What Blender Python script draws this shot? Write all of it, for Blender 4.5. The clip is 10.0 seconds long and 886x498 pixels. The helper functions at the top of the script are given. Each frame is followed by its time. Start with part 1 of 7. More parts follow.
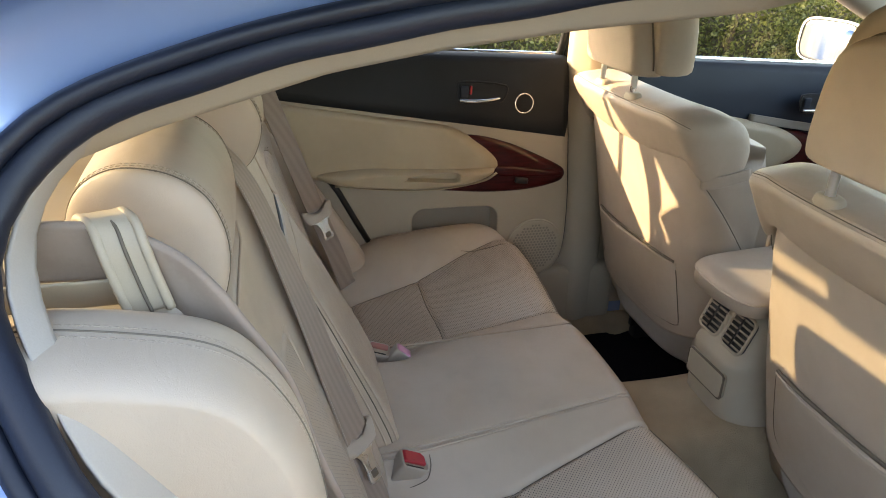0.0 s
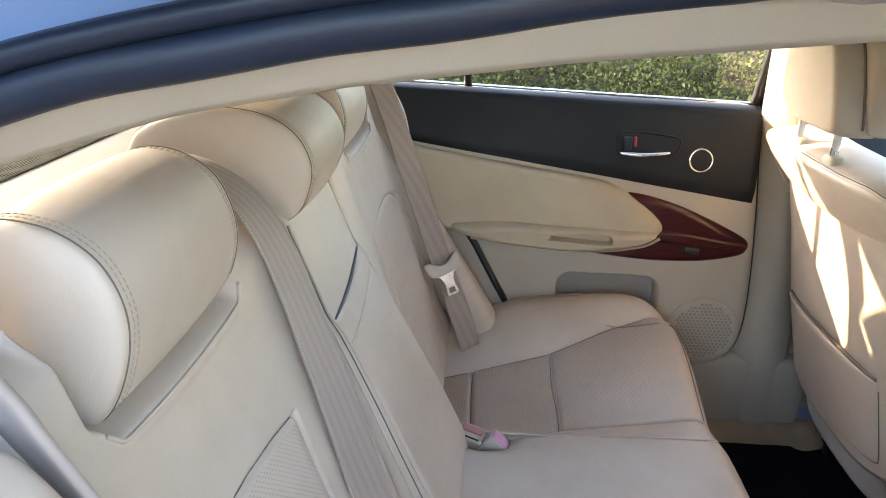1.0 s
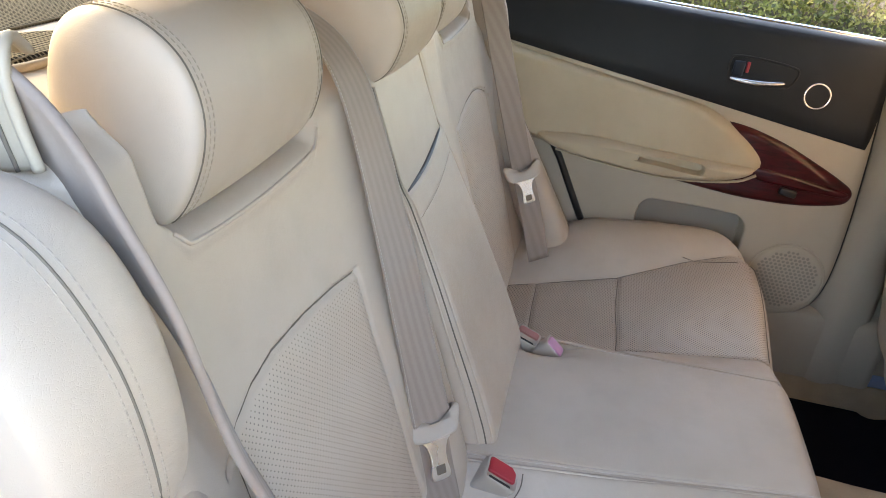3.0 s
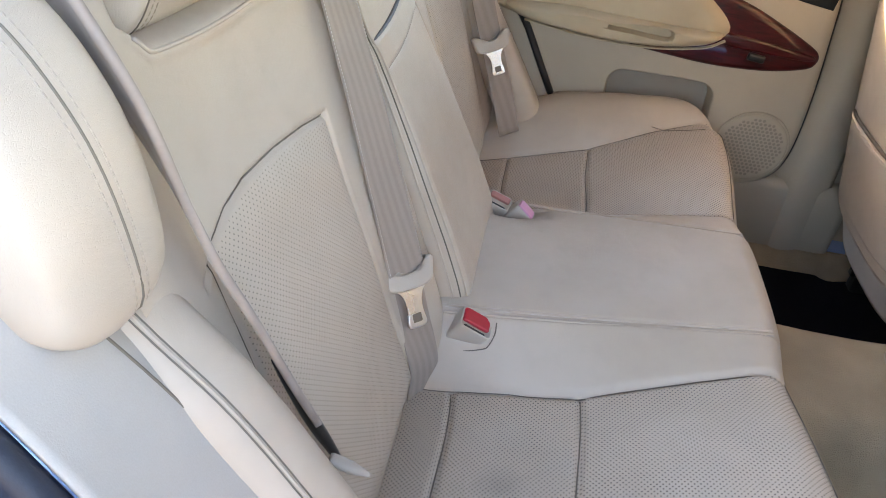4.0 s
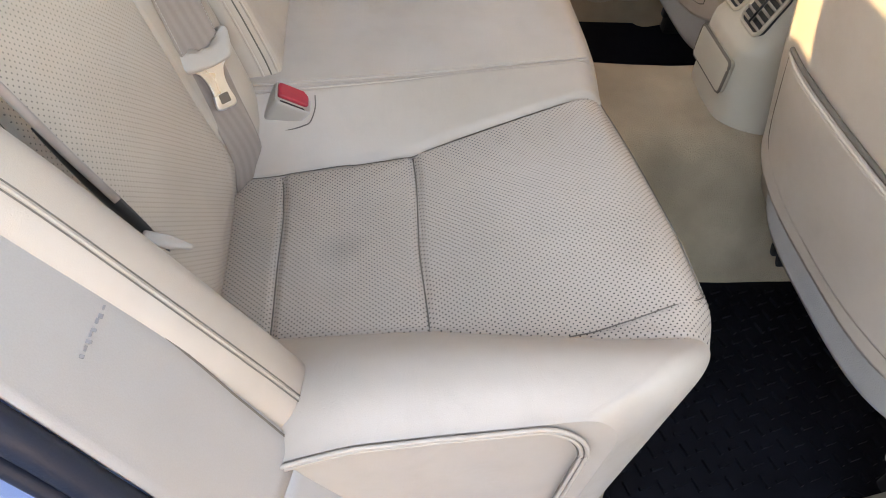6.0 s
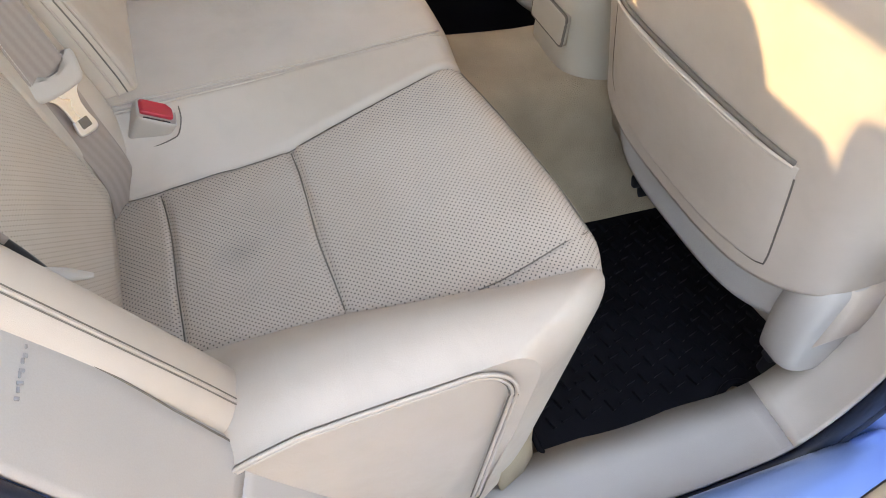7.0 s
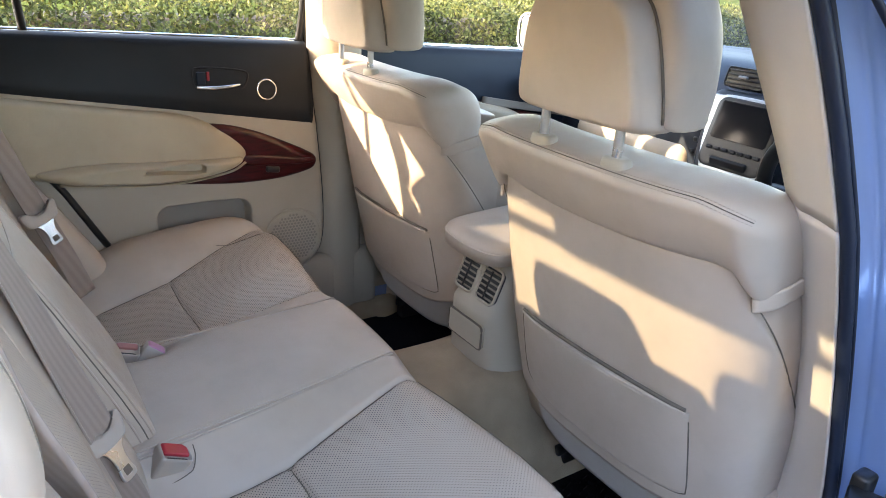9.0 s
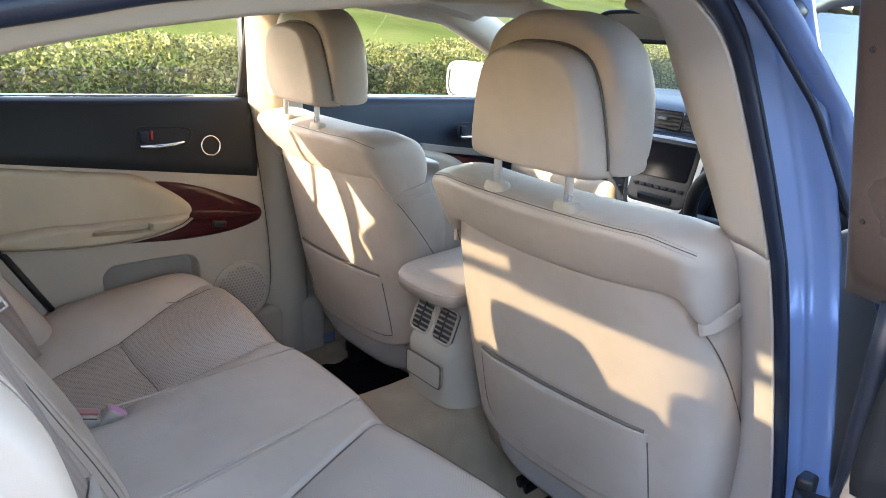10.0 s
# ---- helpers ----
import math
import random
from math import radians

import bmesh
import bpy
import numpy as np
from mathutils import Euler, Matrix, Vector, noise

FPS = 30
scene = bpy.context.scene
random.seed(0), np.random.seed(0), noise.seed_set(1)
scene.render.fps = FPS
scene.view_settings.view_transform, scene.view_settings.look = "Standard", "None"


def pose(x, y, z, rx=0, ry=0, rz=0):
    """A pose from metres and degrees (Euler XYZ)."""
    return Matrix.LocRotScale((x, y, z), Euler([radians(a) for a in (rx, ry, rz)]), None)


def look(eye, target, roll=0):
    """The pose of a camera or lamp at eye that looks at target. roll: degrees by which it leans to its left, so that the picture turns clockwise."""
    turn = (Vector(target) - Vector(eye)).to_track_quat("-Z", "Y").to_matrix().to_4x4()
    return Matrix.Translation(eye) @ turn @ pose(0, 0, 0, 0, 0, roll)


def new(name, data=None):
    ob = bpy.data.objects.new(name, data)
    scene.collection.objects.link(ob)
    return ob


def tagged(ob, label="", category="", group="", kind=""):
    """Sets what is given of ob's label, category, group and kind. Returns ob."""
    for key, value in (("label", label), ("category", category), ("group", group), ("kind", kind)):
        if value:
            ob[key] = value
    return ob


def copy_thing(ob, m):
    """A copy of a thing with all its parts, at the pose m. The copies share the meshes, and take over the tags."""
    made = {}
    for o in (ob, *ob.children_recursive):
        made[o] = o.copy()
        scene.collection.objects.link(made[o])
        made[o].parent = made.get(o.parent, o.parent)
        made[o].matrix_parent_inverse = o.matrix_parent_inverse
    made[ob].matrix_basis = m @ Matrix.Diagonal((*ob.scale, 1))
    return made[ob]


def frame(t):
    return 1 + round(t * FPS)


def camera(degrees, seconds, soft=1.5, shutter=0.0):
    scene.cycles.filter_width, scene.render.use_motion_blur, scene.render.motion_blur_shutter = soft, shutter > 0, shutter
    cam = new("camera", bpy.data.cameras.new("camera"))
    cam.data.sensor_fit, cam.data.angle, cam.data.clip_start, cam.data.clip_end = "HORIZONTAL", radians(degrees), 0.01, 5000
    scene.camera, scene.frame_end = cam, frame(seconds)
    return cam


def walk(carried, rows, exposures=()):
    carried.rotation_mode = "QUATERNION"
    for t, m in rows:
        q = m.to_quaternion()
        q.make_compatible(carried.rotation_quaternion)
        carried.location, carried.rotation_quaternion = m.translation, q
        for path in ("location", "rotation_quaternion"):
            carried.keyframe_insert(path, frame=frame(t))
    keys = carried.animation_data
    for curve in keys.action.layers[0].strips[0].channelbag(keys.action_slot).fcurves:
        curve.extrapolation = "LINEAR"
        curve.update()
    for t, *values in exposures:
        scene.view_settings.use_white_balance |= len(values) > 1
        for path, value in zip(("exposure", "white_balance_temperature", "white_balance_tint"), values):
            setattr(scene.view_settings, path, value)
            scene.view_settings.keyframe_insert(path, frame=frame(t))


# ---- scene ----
cam = camera(64.4, 10.0, soft=0.9)
PATH = [
    (0, (-0.32, -0.951, 1.269), (0.149, 0.806, 0.437), 2.0),
    (0.5, (-0.188, -0.856, 1.246), (0.107, 0.946, 0.43), 1.0),
    (1, (-0.135, -0.794, 1.244), (-0.259, 1.059, 0.503), 0.9),
    (1.5, (-0.117, -0.794, 1.219), (-0.442, 1.062, 0.55), 2.0),
    (2, (-0.118, -0.795, 1.201), (-0.513, 1.037, 0.504), 3.9),
    (2.2, (-0.116, -0.799, 1.202), (-0.527, 1.018, 0.474), 4.5),
    (3.3, (-0.132, -0.801, 1.172), (-0.422, 0.909, 0.175), 6.7),
    (3.5, (-0.114, -0.812, 1.154), (-0.419, 0.88, 0.133), 6.3),
    (4, (-0.114, -0.837, 1.136), (-0.305, 0.79, -0.012), 6.3),
    (4.5, (-0.103, -0.842, 1.11), (-0.184, 0.705, -0.155), 5.8),
    (5, (-0.092, -0.843, 1.087), (-0.063, 0.632, -0.263), 6.0),
    (5.5, (-0.077, -0.852, 1.071), (0.042, 0.554, -0.346), 6.0),
    (6, (-0.065, -0.865, 1.063), (0.171, 0.469, -0.408), 6.8),
    (6.2, (-0.062, -0.873, 1.06), (0.234, 0.429, -0.429), 7.2),
    (7.3, (-0.11, -0.894, 1.089), (0.553, 0.319, -0.356), 6.4),
    (7.5, (-0.116, -0.904, 1.115), (0.596, 0.352, -0.268), 5.4),
    (8, (-0.169, -0.969, 1.171), (0.655, 0.404, -0.028), 4.5),
    (8.5, (-0.237, -1.011, 1.196), (0.704, 0.477, 0.248), 4.4),
    (9, (-0.298, -0.99, 1.19), (0.758, 0.534, 0.439), 3.7),
    (9.5, (-0.336, -0.991, 1.197), (0.826, 0.503, 0.549), 3.3),
    (10, (-0.366, -0.995, 1.213), (0.873, 0.441, 0.578), 2.6),
]
walk(cam, [(t, look(eye, target, roll)) for t, eye, target, roll in PATH],
     [(0, 3.27, 8250, 15), (1, 3.99, 7050, 16), (2, 3.8, 7250, 17.5), (3.5, 4.09, 7450, 16), (4.5, 4.16, 7800, 18), (5.5, 4.27, 8400, 17), (7.5, 4.23, 8550, 17), (8.5, 3.9, 7450, 17), (10, 3.65, 6600, 16)])

# ---- light ----
SUN_WAY = Vector((1.0, -0.42, -0.43)).normalized()      # the way the sunlight travels
world = bpy.data.worlds.new("world")
scene.world = world
world.use_nodes = True
_nt = world.node_tree
_sky = _nt.nodes.new("ShaderNodeTexSky")
_sky.sky_type = "NISHITA"
_sky.sun_disc = False
_sky.sun_elevation = math.asin(-SUN_WAY.z)
_sky.sun_rotation = math.atan2(-SUN_WAY.x, -SUN_WAY.y)
_sky.air_density, _sky.dust_density, _sky.ozone_density = 1.0, 1.2, 1.0
_nt.links.new(_sky.outputs[0], _nt.nodes["Background"].inputs[0])
_nt.nodes["Background"].inputs[1].default_value = 0.15
_sun = bpy.data.lights.new("sun", "SUN")
_sun.energy, _sun.angle, _sun.color = 1.75, radians(0.6), (1.0, 0.83, 0.56)
_so = new("sun", _sun)
_so.matrix_world = look((0, 0, 6), Vector((0, 0, 6)) + SUN_WAY)

# ---- materials ----
def _mat(name):
    m = bpy.data.materials.new(name)
    m.use_nodes = True
    nt = m.node_tree
    return m, nt, nt.nodes["Principled BSDF"]


def _node(nt, kind, **kw):
    n = nt.nodes.new(kind)
    for k, v in kw.items():
        n.inputs[k].default_value = v
    return n


def _mix(nt, fac, a, b, blend="MIX"):
    n = nt.nodes.new("ShaderNodeMix")
    n.data_type, n.blend_type = "RGBA", blend
    for sock, v in ((n.inputs[0], fac), (n.inputs[6], a), (n.inputs[7], b)):
        if hasattr(v, "links") or hasattr(v, "is_linked"):
            nt.links.new(v, sock)
        else:
            sock.default_value = v if isinstance(v, float) else (*v, 1.0)
    return n.outputs[2]


def _ramp(nt, src, lo, hi):
    n = nt.nodes.new("ShaderNodeMapRange")
    n.inputs["From Min"].default_value, n.inputs["From Max"].default_value = lo, hi
    nt.links.new(src, n.inputs["Value"])
    return n.outputs[0]


def _math(nt, op, a, b=0.0, c=0.0):
    n = nt.nodes.new("ShaderNodeMath")
    n.operation = op
    for sock, v in zip(n.inputs, (a, b, c)):
        if isinstance(v, (int, float)):
            sock.default_value = v
        else:
            nt.links.new(v, sock)
    return n.outputs[0]


def surface(name, color, rough=0.5, vary=0.08, grain=400.0, bump=0.15, depth=0.0006, big=5.0, metal=0.0, coat=0.0, sheen=0.0, dirt=None, spec=0.5):
    """A painted, moulded or woven surface: tone varies at two scales, with a fine relief."""
    m, nt, b = _mat(name)
    co = nt.nodes.new("ShaderNodeTexCoord").outputs["Object"]
    n1 = _node(nt, "ShaderNodeTexNoise", Scale=big, Detail=5.0)
    n2 = _node(nt, "ShaderNodeTexNoise", Scale=grain, Detail=3.0)
    for n in (n1, n2):
        nt.links.new(co, n.inputs["Vector"])
    c2 = tuple(max(0.0, v * (1 - 2.2 * vary)) for v in color)
    c1 = tuple(min(1.0, v * (1 + vary)) for v in color)
    base = _mix(nt, _ramp(nt, n1.outputs[0], 0.3, 0.7), c1, c2)
    base = _mix(nt, _math(nt, "MULTIPLY", _ramp(nt, n2.outputs[0], 0.35, 0.7), vary * 2), base, tuple(v * 0.6 for v in color))
    if dirt:
        n3 = _node(nt, "ShaderNodeTexNoise", Scale=dirt[0], Detail=6.0, Roughness=0.7)
        nt.links.new(co, n3.inputs["Vector"])
        base = _mix(nt, _math(nt, "MULTIPLY", _ramp(nt, n3.outputs[0], dirt[1], dirt[1] + 0.12), dirt[2]), base, dirt[3])
    nt.links.new(base, b.inputs["Base Color"])
    r = _math(nt, "MULTIPLY_ADD", n1.outputs[0], 0.16, rough - 0.08)
    nt.links.new(r, b.inputs["Roughness"])
    b.inputs["Metallic"].default_value = metal
    b.inputs["Coat Weight"].default_value = coat
    b.inputs["Coat Roughness"].default_value = 0.04
    b.inputs["Sheen Weight"].default_value = sheen
    b.inputs["Specular IOR Level"].default_value = spec
    if bump:
        bp = _node(nt, "ShaderNodeBump", Strength=bump, Distance=depth)
        nt.links.new(n2.outputs[0], bp.inputs["Height"])
        nt.links.new(bp.outputs[0], b.inputs["Normal"])
    return m


def leather(name, color, holes="", pitch=0.0058, rough=0.46, stains=(), dark=0.28, hole=(0.075, 0.135)):
    """Grained hide; holes: the two axes of the face that is punched with rows of small holes."""
    m, nt, b = _mat(name)
    co = nt.nodes.new("ShaderNodeTexCoord").outputs["Object"]
    n1 = _node(nt, "ShaderNodeTexNoise", Scale=6.0, Detail=4.0)
    n3 = _node(nt, "ShaderNodeTexNoise", Scale=38.0, Detail=4.0)
    v = _node(nt, "ShaderNodeTexVoronoi", Scale=620.0)
    v.feature = "DISTANCE_TO_EDGE"
    for n in (n1, v, n3):
        nt.links.new(co, n.inputs["Vector"])
    base = _mix(nt, _ramp(nt, n1.outputs[0], 0.3, 0.72), tuple(min(1, c * 1.05) for c in color), tuple(c * f for c, f in zip(color, (0.88, 0.86, 0.84))))
    base = _mix(nt, _math(nt, "MULTIPLY", _ramp(nt, n3.outputs[0], 0.5, 0.75), 0.10), base, tuple(c * 0.62 for c in color))
    for sx, sy, rad, amount in stains:                        # worn, soiled patches with ragged edges
        s_ = nt.nodes.new("ShaderNodeVectorMath")
        s_.operation = "DISTANCE"
        warp = nt.nodes.new("ShaderNodeMapping")
        warp.inputs["Scale"].default_value = (1, 1, 0)
        nt.links.new(co, warp.inputs["Vector"])
        nt.links.new(warp.outputs[0], s_.inputs[0])
        s_.inputs[1].default_value = (sx, sy, 0)
        d_ = _math(nt, "ADD", s_.outputs["Value"], _math(nt, "MULTIPLY", _math(nt, "SUBTRACT", n3.outputs[0], 0.5), rad * 1.1))
        f_ = _math(nt, "MULTIPLY", _math(nt, "SUBTRACT", 1.0, _ramp(nt, d_, rad * 0.1, rad)), amount)
        base = _mix(nt, f_, base, tuple(c * 0.55 for c in color))
    pore = _math(nt, "MULTIPLY", _ramp(nt, v.outputs[0], 0.0, 0.09), 1.0)
    height = pore
    if holes:
        sep = nt.nodes.new("ShaderNodeSeparateXYZ")
        nt.links.new(co, sep.inputs[0])
        u, w = (sep.outputs["XYZ".index(a)] for a in holes)
        ds = []
        for off in (0.0, 0.5):
            fu = _math(nt, "SUBTRACT", _math(nt, "FRACT", _math(nt, "ADD", _math(nt, "DIVIDE", u, pitch), off + 100.0)), 0.5)
            fw = _math(nt, "SUBTRACT", _math(nt, "FRACT", _math(nt, "ADD", _math(nt, "DIVIDE", w, pitch), off + 100.0)), 0.5)
            ds.append(_math(nt, "ADD", _math(nt, "MULTIPLY", fu, fu), _math(nt, "MULTIPLY", fw, fw)))
        d = _math(nt, "SQRT", _math(nt, "MINIMUM", *ds))
        solid = _ramp(nt, d, *hole)
        base = _mix(nt, solid, tuple(c * dark for c in color), base)
        height = _math(nt, "MULTIPLY", solid, _math(nt, "MULTIPLY_ADD", pore, 0.2, 0.8))
    nt.links.new(base, b.inputs["Base Color"])
    nt.links.new(_math(nt, "MULTIPLY_ADD", n3.outputs[0], 0.2, rough - 0.1), b.inputs["Roughness"])
    b.inputs["Specular IOR Level"].default_value = 0.44
    bp = _node(nt, "ShaderNodeBump", Strength=0.22, Distance=0.0005)
    nt.links.new(height, bp.inputs["Height"])
    # soft creases
    mp = nt.nodes.new("ShaderNodeMapping")
    mp.inputs["Scale"].default_value = (1.0, 0.45, 0.8)
    nt.links.new(co, mp.inputs["Vector"])
    n4 = _node(nt, "ShaderNodeTexNoise", Scale=26.0, Detail=5.0, Roughness=0.6, Distortion=1.2)
    nt.links.new(mp.outputs[0], n4.inputs["Vector"])
    b2 = _node(nt, "ShaderNodeBump", Strength=0.16, Distance=0.006)
    nt.links.new(n4.outputs[0], b2.inputs["Height"])
    nt.links.new(b2.outputs[0], bp.inputs["Normal"])
    nt.links.new(bp.outputs[0], b.inputs["Normal"])
    return m


def ribbed(name, c1, c2, axis, pitch, rough=0.8, bump=0.5):
    """Woven cloth with fine ribs across one axis."""
    m, nt, b = _mat(name)
    co = nt.nodes.new("ShaderNodeTexCoord").outputs["Object"]
    sep = nt.nodes.new("ShaderNodeSeparateXYZ")
    nt.links.new(co, sep.inputs[0])
    n1 = _node(nt, "ShaderNodeTexNoise", Scale=300.0, Detail=2.0)
    nt.links.new(co, n1.inputs["Vector"])
    w = _math(nt, "SINE", _math(nt, "MULTIPLY", sep.outputs["XYZ".index(axis)], 2 * math.pi / pitch))
    f = _math(nt, "MULTIPLY_ADD", w, 0.4, _math(nt, "MULTIPLY", n1.outputs[0], 0.9))
    nt.links.new(_mix(nt, _ramp(nt, f, 0.1, 0.8), c1, c2), b.inputs["Base Color"])
    b.inputs["Roughness"].default_value = rough
    b.inputs["Sheen Weight"].default_value = 0.15
    bp = _node(nt, "ShaderNodeBump", Strength=bump, Distance=0.0005)
    nt.links.new(f, bp.inputs["Height"])
    nt.links.new(bp.outputs[0], b.inputs["Normal"])
    return m


def net_mat(name, c1, c2, pitch):
    """Coarse net: pale threads round dark square holes."""
    m, nt, b = _mat(name)
    co = nt.nodes.new("ShaderNodeTexCoord").outputs["Object"]
    sep = nt.nodes.new("ShaderNodeSeparateXYZ")
    nt.links.new(co, sep.inputs[0])
    sx, sy = (_math(nt, "SINE", _math(nt, "MULTIPLY", sep.outputs[k], 2 * math.pi / pitch)) for k in (0, 1))
    n1 = _node(nt, "ShaderNodeTexNoise", Scale=14.0, Detail=5.0)
    nt.links.new(co, n1.inputs["Vector"])
    hole = _math(nt, "MULTIPLY_ADD", n1.outputs[0], 0.35, _math(nt, "MAXIMUM", sx, sy))
    nt.links.new(_mix(nt, _ramp(nt, hole, 0.35, 0.95), c1, c2), b.inputs["Base Color"])
    b.inputs["Roughness"].default_value = 0.95
    b.inputs["Specular IOR Level"].default_value = 0.1
    bp = _node(nt, "ShaderNodeBump", Strength=0.6, Distance=0.001)
    nt.links.new(hole, bp.inputs["Height"])
    nt.links.new(bp.outputs[0], b.inputs["Normal"])
    return m


def wood_mat(name):
    m, nt, b = _mat(name)
    co = nt.nodes.new("ShaderNodeTexCoord").outputs["Object"]
    mp = nt.nodes.new("ShaderNodeMapping")
    mp.inputs["Scale"].default_value = (2.0, 2.0, 14.0)
    mp.inputs["Rotation"].default_value = (0, 0.25, 0)
    nt.links.new(co, mp.inputs["Vector"])
    n = _node(nt, "ShaderNodeTexNoise", Scale=9.0, Detail=8.0, Roughness=0.65, Distortion=0.6)
    nt.links.new(mp.outputs[0], n.inputs["Vector"])
    base = _mix(nt, _ramp(nt, n.outputs[0], 0.32, 0.68), (0.014, 0.0012, 0.0022), (0.072, 0.0045, 0.007))
    nt.links.new(base, b.inputs["Base Color"])
    b.inputs["Roughness"].default_value = 0.35
    b.inputs["Specular IOR Level"].default_value = 0.15
    b.inputs["Coat Weight"].default_value = 0.7
    b.inputs["Coat Roughness"].default_value = 0.03
    return m


def paint_mat(name, color):
    m, nt, b = _mat(name)
    co = nt.nodes.new("ShaderNodeTexCoord").outputs["Object"]
    v = _node(nt, "ShaderNodeTexVoronoi", Scale=2500.0)
    n = _node(nt, "ShaderNodeTexNoise", Scale=7.0, Detail=4.0)
    for q in (v, n):
        nt.links.new(co, q.inputs["Vector"])
    base = _mix(nt, _math(nt, "MULTIPLY", v.outputs["Distance"], 0.35), color, tuple(min(1, c * 1.5) for c in color))
    base = _mix(nt, _math(nt, "MULTIPLY", _ramp(nt, n.outputs[0], 0.5, 0.8), 0.12), base, (0.42, 0.40, 0.36))
    nt.links.new(base, b.inputs["Base Color"])
    b.inputs["Metallic"].default_value = 0.5
    b.inputs["Roughness"].default_value = 0.33
    b.inputs["Coat Weight"].default_value = 1.0
    b.inputs["Coat Roughness"].default_value = 0.05
    return m


def glass_mat(name, tint, rough=0.0, gloss_tint=(0.8, 0.8, 0.8)):
    """A thin pane: mostly clear, with a mirror-like sheen."""
    m, nt, b = _mat(name)
    out = nt.nodes["Material Output"]
    tr = nt.nodes.new("ShaderNodeBsdfTransparent")
    tr.inputs[0].default_value = (*tint, 1)
    gl = nt.nodes.new("ShaderNodeBsdfGlossy")
    gl.inputs["Roughness"].default_value = rough
    gl.inputs["Color"].default_value = (*gloss_tint, 1)
    lw = nt.nodes.new("ShaderNodeLayerWeight")
    lw.inputs[0].default_value = 0.5
    gloss = _math(nt, "MULTIPLY_ADD", _math(nt, "POWER", lw.outputs["Facing"], 5.0), 0.94, 0.05)
    mx = nt.nodes.new("ShaderNodeMixShader")
    nt.links.new(gloss, mx.inputs[0])
    nt.links.new(tr.outputs[0], mx.inputs[1])
    nt.links.new(gl.outputs[0], mx.inputs[2])
    nt.links.new(mx.outputs[0], out.inputs["Surface"])
    nt.nodes.remove(b)
    return m


HIDE = (0.475, 0.394, 0.318)
M_LEATHER = leather("leather", HIDE)
M_PERF_TOP = leather("perforated leather seat", HIDE, "XY", dark=0.04, hole=(0.10, 0.16), stains=((-0.082, -0.345, 0.032, 0.45), (-0.05, -0.30, 0.05, 0.14), (0.12, -0.38, 0.03, 0.10), (-0.08, 0.33, 0.07, 0.12)))
M_PERF_BACK = leather("perforated leather back", HIDE, "YZ", dark=0.35)
# Brown that stands in for the shade in seams, slits and creases.
M_SEAM_SHADE = surface("brown seam shade", (0.15, 0.122, 0.094), 0.8, 0.1, 900, 0.2)
M_THREAD = surface("sewing thread", (0.40, 0.335, 0.27), 0.7, 0.1, 1500, 0.3)
M_TRIM = surface("beige moulded plastic", (0.43, 0.365, 0.28), 0.55, 0.05, 900, 0.25, 0.0004)
M_PILLAR = surface("pale beige pillar plastic", (0.50, 0.448, 0.385), 0.62, 0.04, 900, 0.25, 0.0004, spec=0.35)
M_TRIM_PALE = surface("pale grey beige plastic", (0.40, 0.362, 0.322), 0.70, 0.05, 900, 0.25, 0.0004, spec=0.3)
M_DOORPAD = leather("door pad leather", (0.45, 0.37, 0.255))
M_SLATE = surface("dark slate soft plastic", (0.013, 0.015, 0.0185), 0.6, 0.15, 1000, 0.35, 0.0005, spec=0.3)
M_NAVY = surface("dark blue grey soft plastic", (0.010, 0.0175, 0.031), 0.55, 0.12, 1000, 0.3, 0.0005, spec=0.35)
M_BEZEL = surface("grey plastic bezel", (0.02, 0.02, 0.022), 0.45, 0.1, 700, 0.2, spec=0.25)
M_BLACK = surface("black plastic", (0.012, 0.012, 0.013), 0.4, 0.2, 700, 0.2)
M_EDGE = surface("dark brown coated metal", (0.055, 0.042, 0.036), 0.3, 0.25, 300, 0.2, coat=0.3)
M_RUBBER = surface("black rubber seal", (0.006, 0.0115, 0.027), 0.5, 0.2, 500, 0.3)
M_CARPET = surface("beige cut pile carpet", (0.475, 0.365, 0.242), 0.95, 0.12, 700, 0.9, 0.004, 9.0, sheen=0.05, spec=0.1, dirt=(22.0, 0.60, 0.18, (0.36, 0.27, 0.17)))
M_MAT = surface("black rubber floor mat", (0.006, 0.006, 0.008), 0.6, 0.25, 600, 0.4, 0.001, 8.0, dirt=(30.0, 0.70, 0.25, (0.07, 0.065, 0.06)), spec=0.08)
M_MATPILE = surface("black carpet mat", (0.007, 0.007, 0.012), 0.95, 0.2, 900, 0.8, 0.002, spec=0.1)
M_WEB = ribbed("seat belt webbing", (0.258, 0.200, 0.164), (0.295, 0.232, 0.192), "Y", 0.009, bump=0.12)
M_WEBPLASTIC = surface("grey beige buckle plastic", (0.44, 0.38, 0.32), 0.45, 0.05, 900, 0.15)
M_RED = surface("red push button", (0.42, 0.014, 0.032), 0.35, 0.08, 300, 0.1, coat=0.3)
M_PINK = surface("faded pink push button", (0.58, 0.27, 0.40), 0.4, 0.08, 300, 0.1)
M_PALERED = surface("pale red push button", (0.36, 0.15, 0.13), 0.4, 0.08, 300, 0.1)
M_STEEL = surface("polished steel", (0.78, 0.78, 0.78), 0.28, 0.06, 120, 0.05, metal=1.0)
M_CHROME = surface("chrome", (0.86, 0.86, 0.87), 0.07, 0.02, 60, 0.0, metal=1.0)
M_SILVER = surface("silver painted plastic", (0.26, 0.27, 0.285), 0.42, 0.05, 900, 0.1, metal=0.5)
M_PALESILVER = surface("bright silver plastic", (0.50, 0.52, 0.54), 0.36, 0.05, 900, 0.1, metal=0.6)
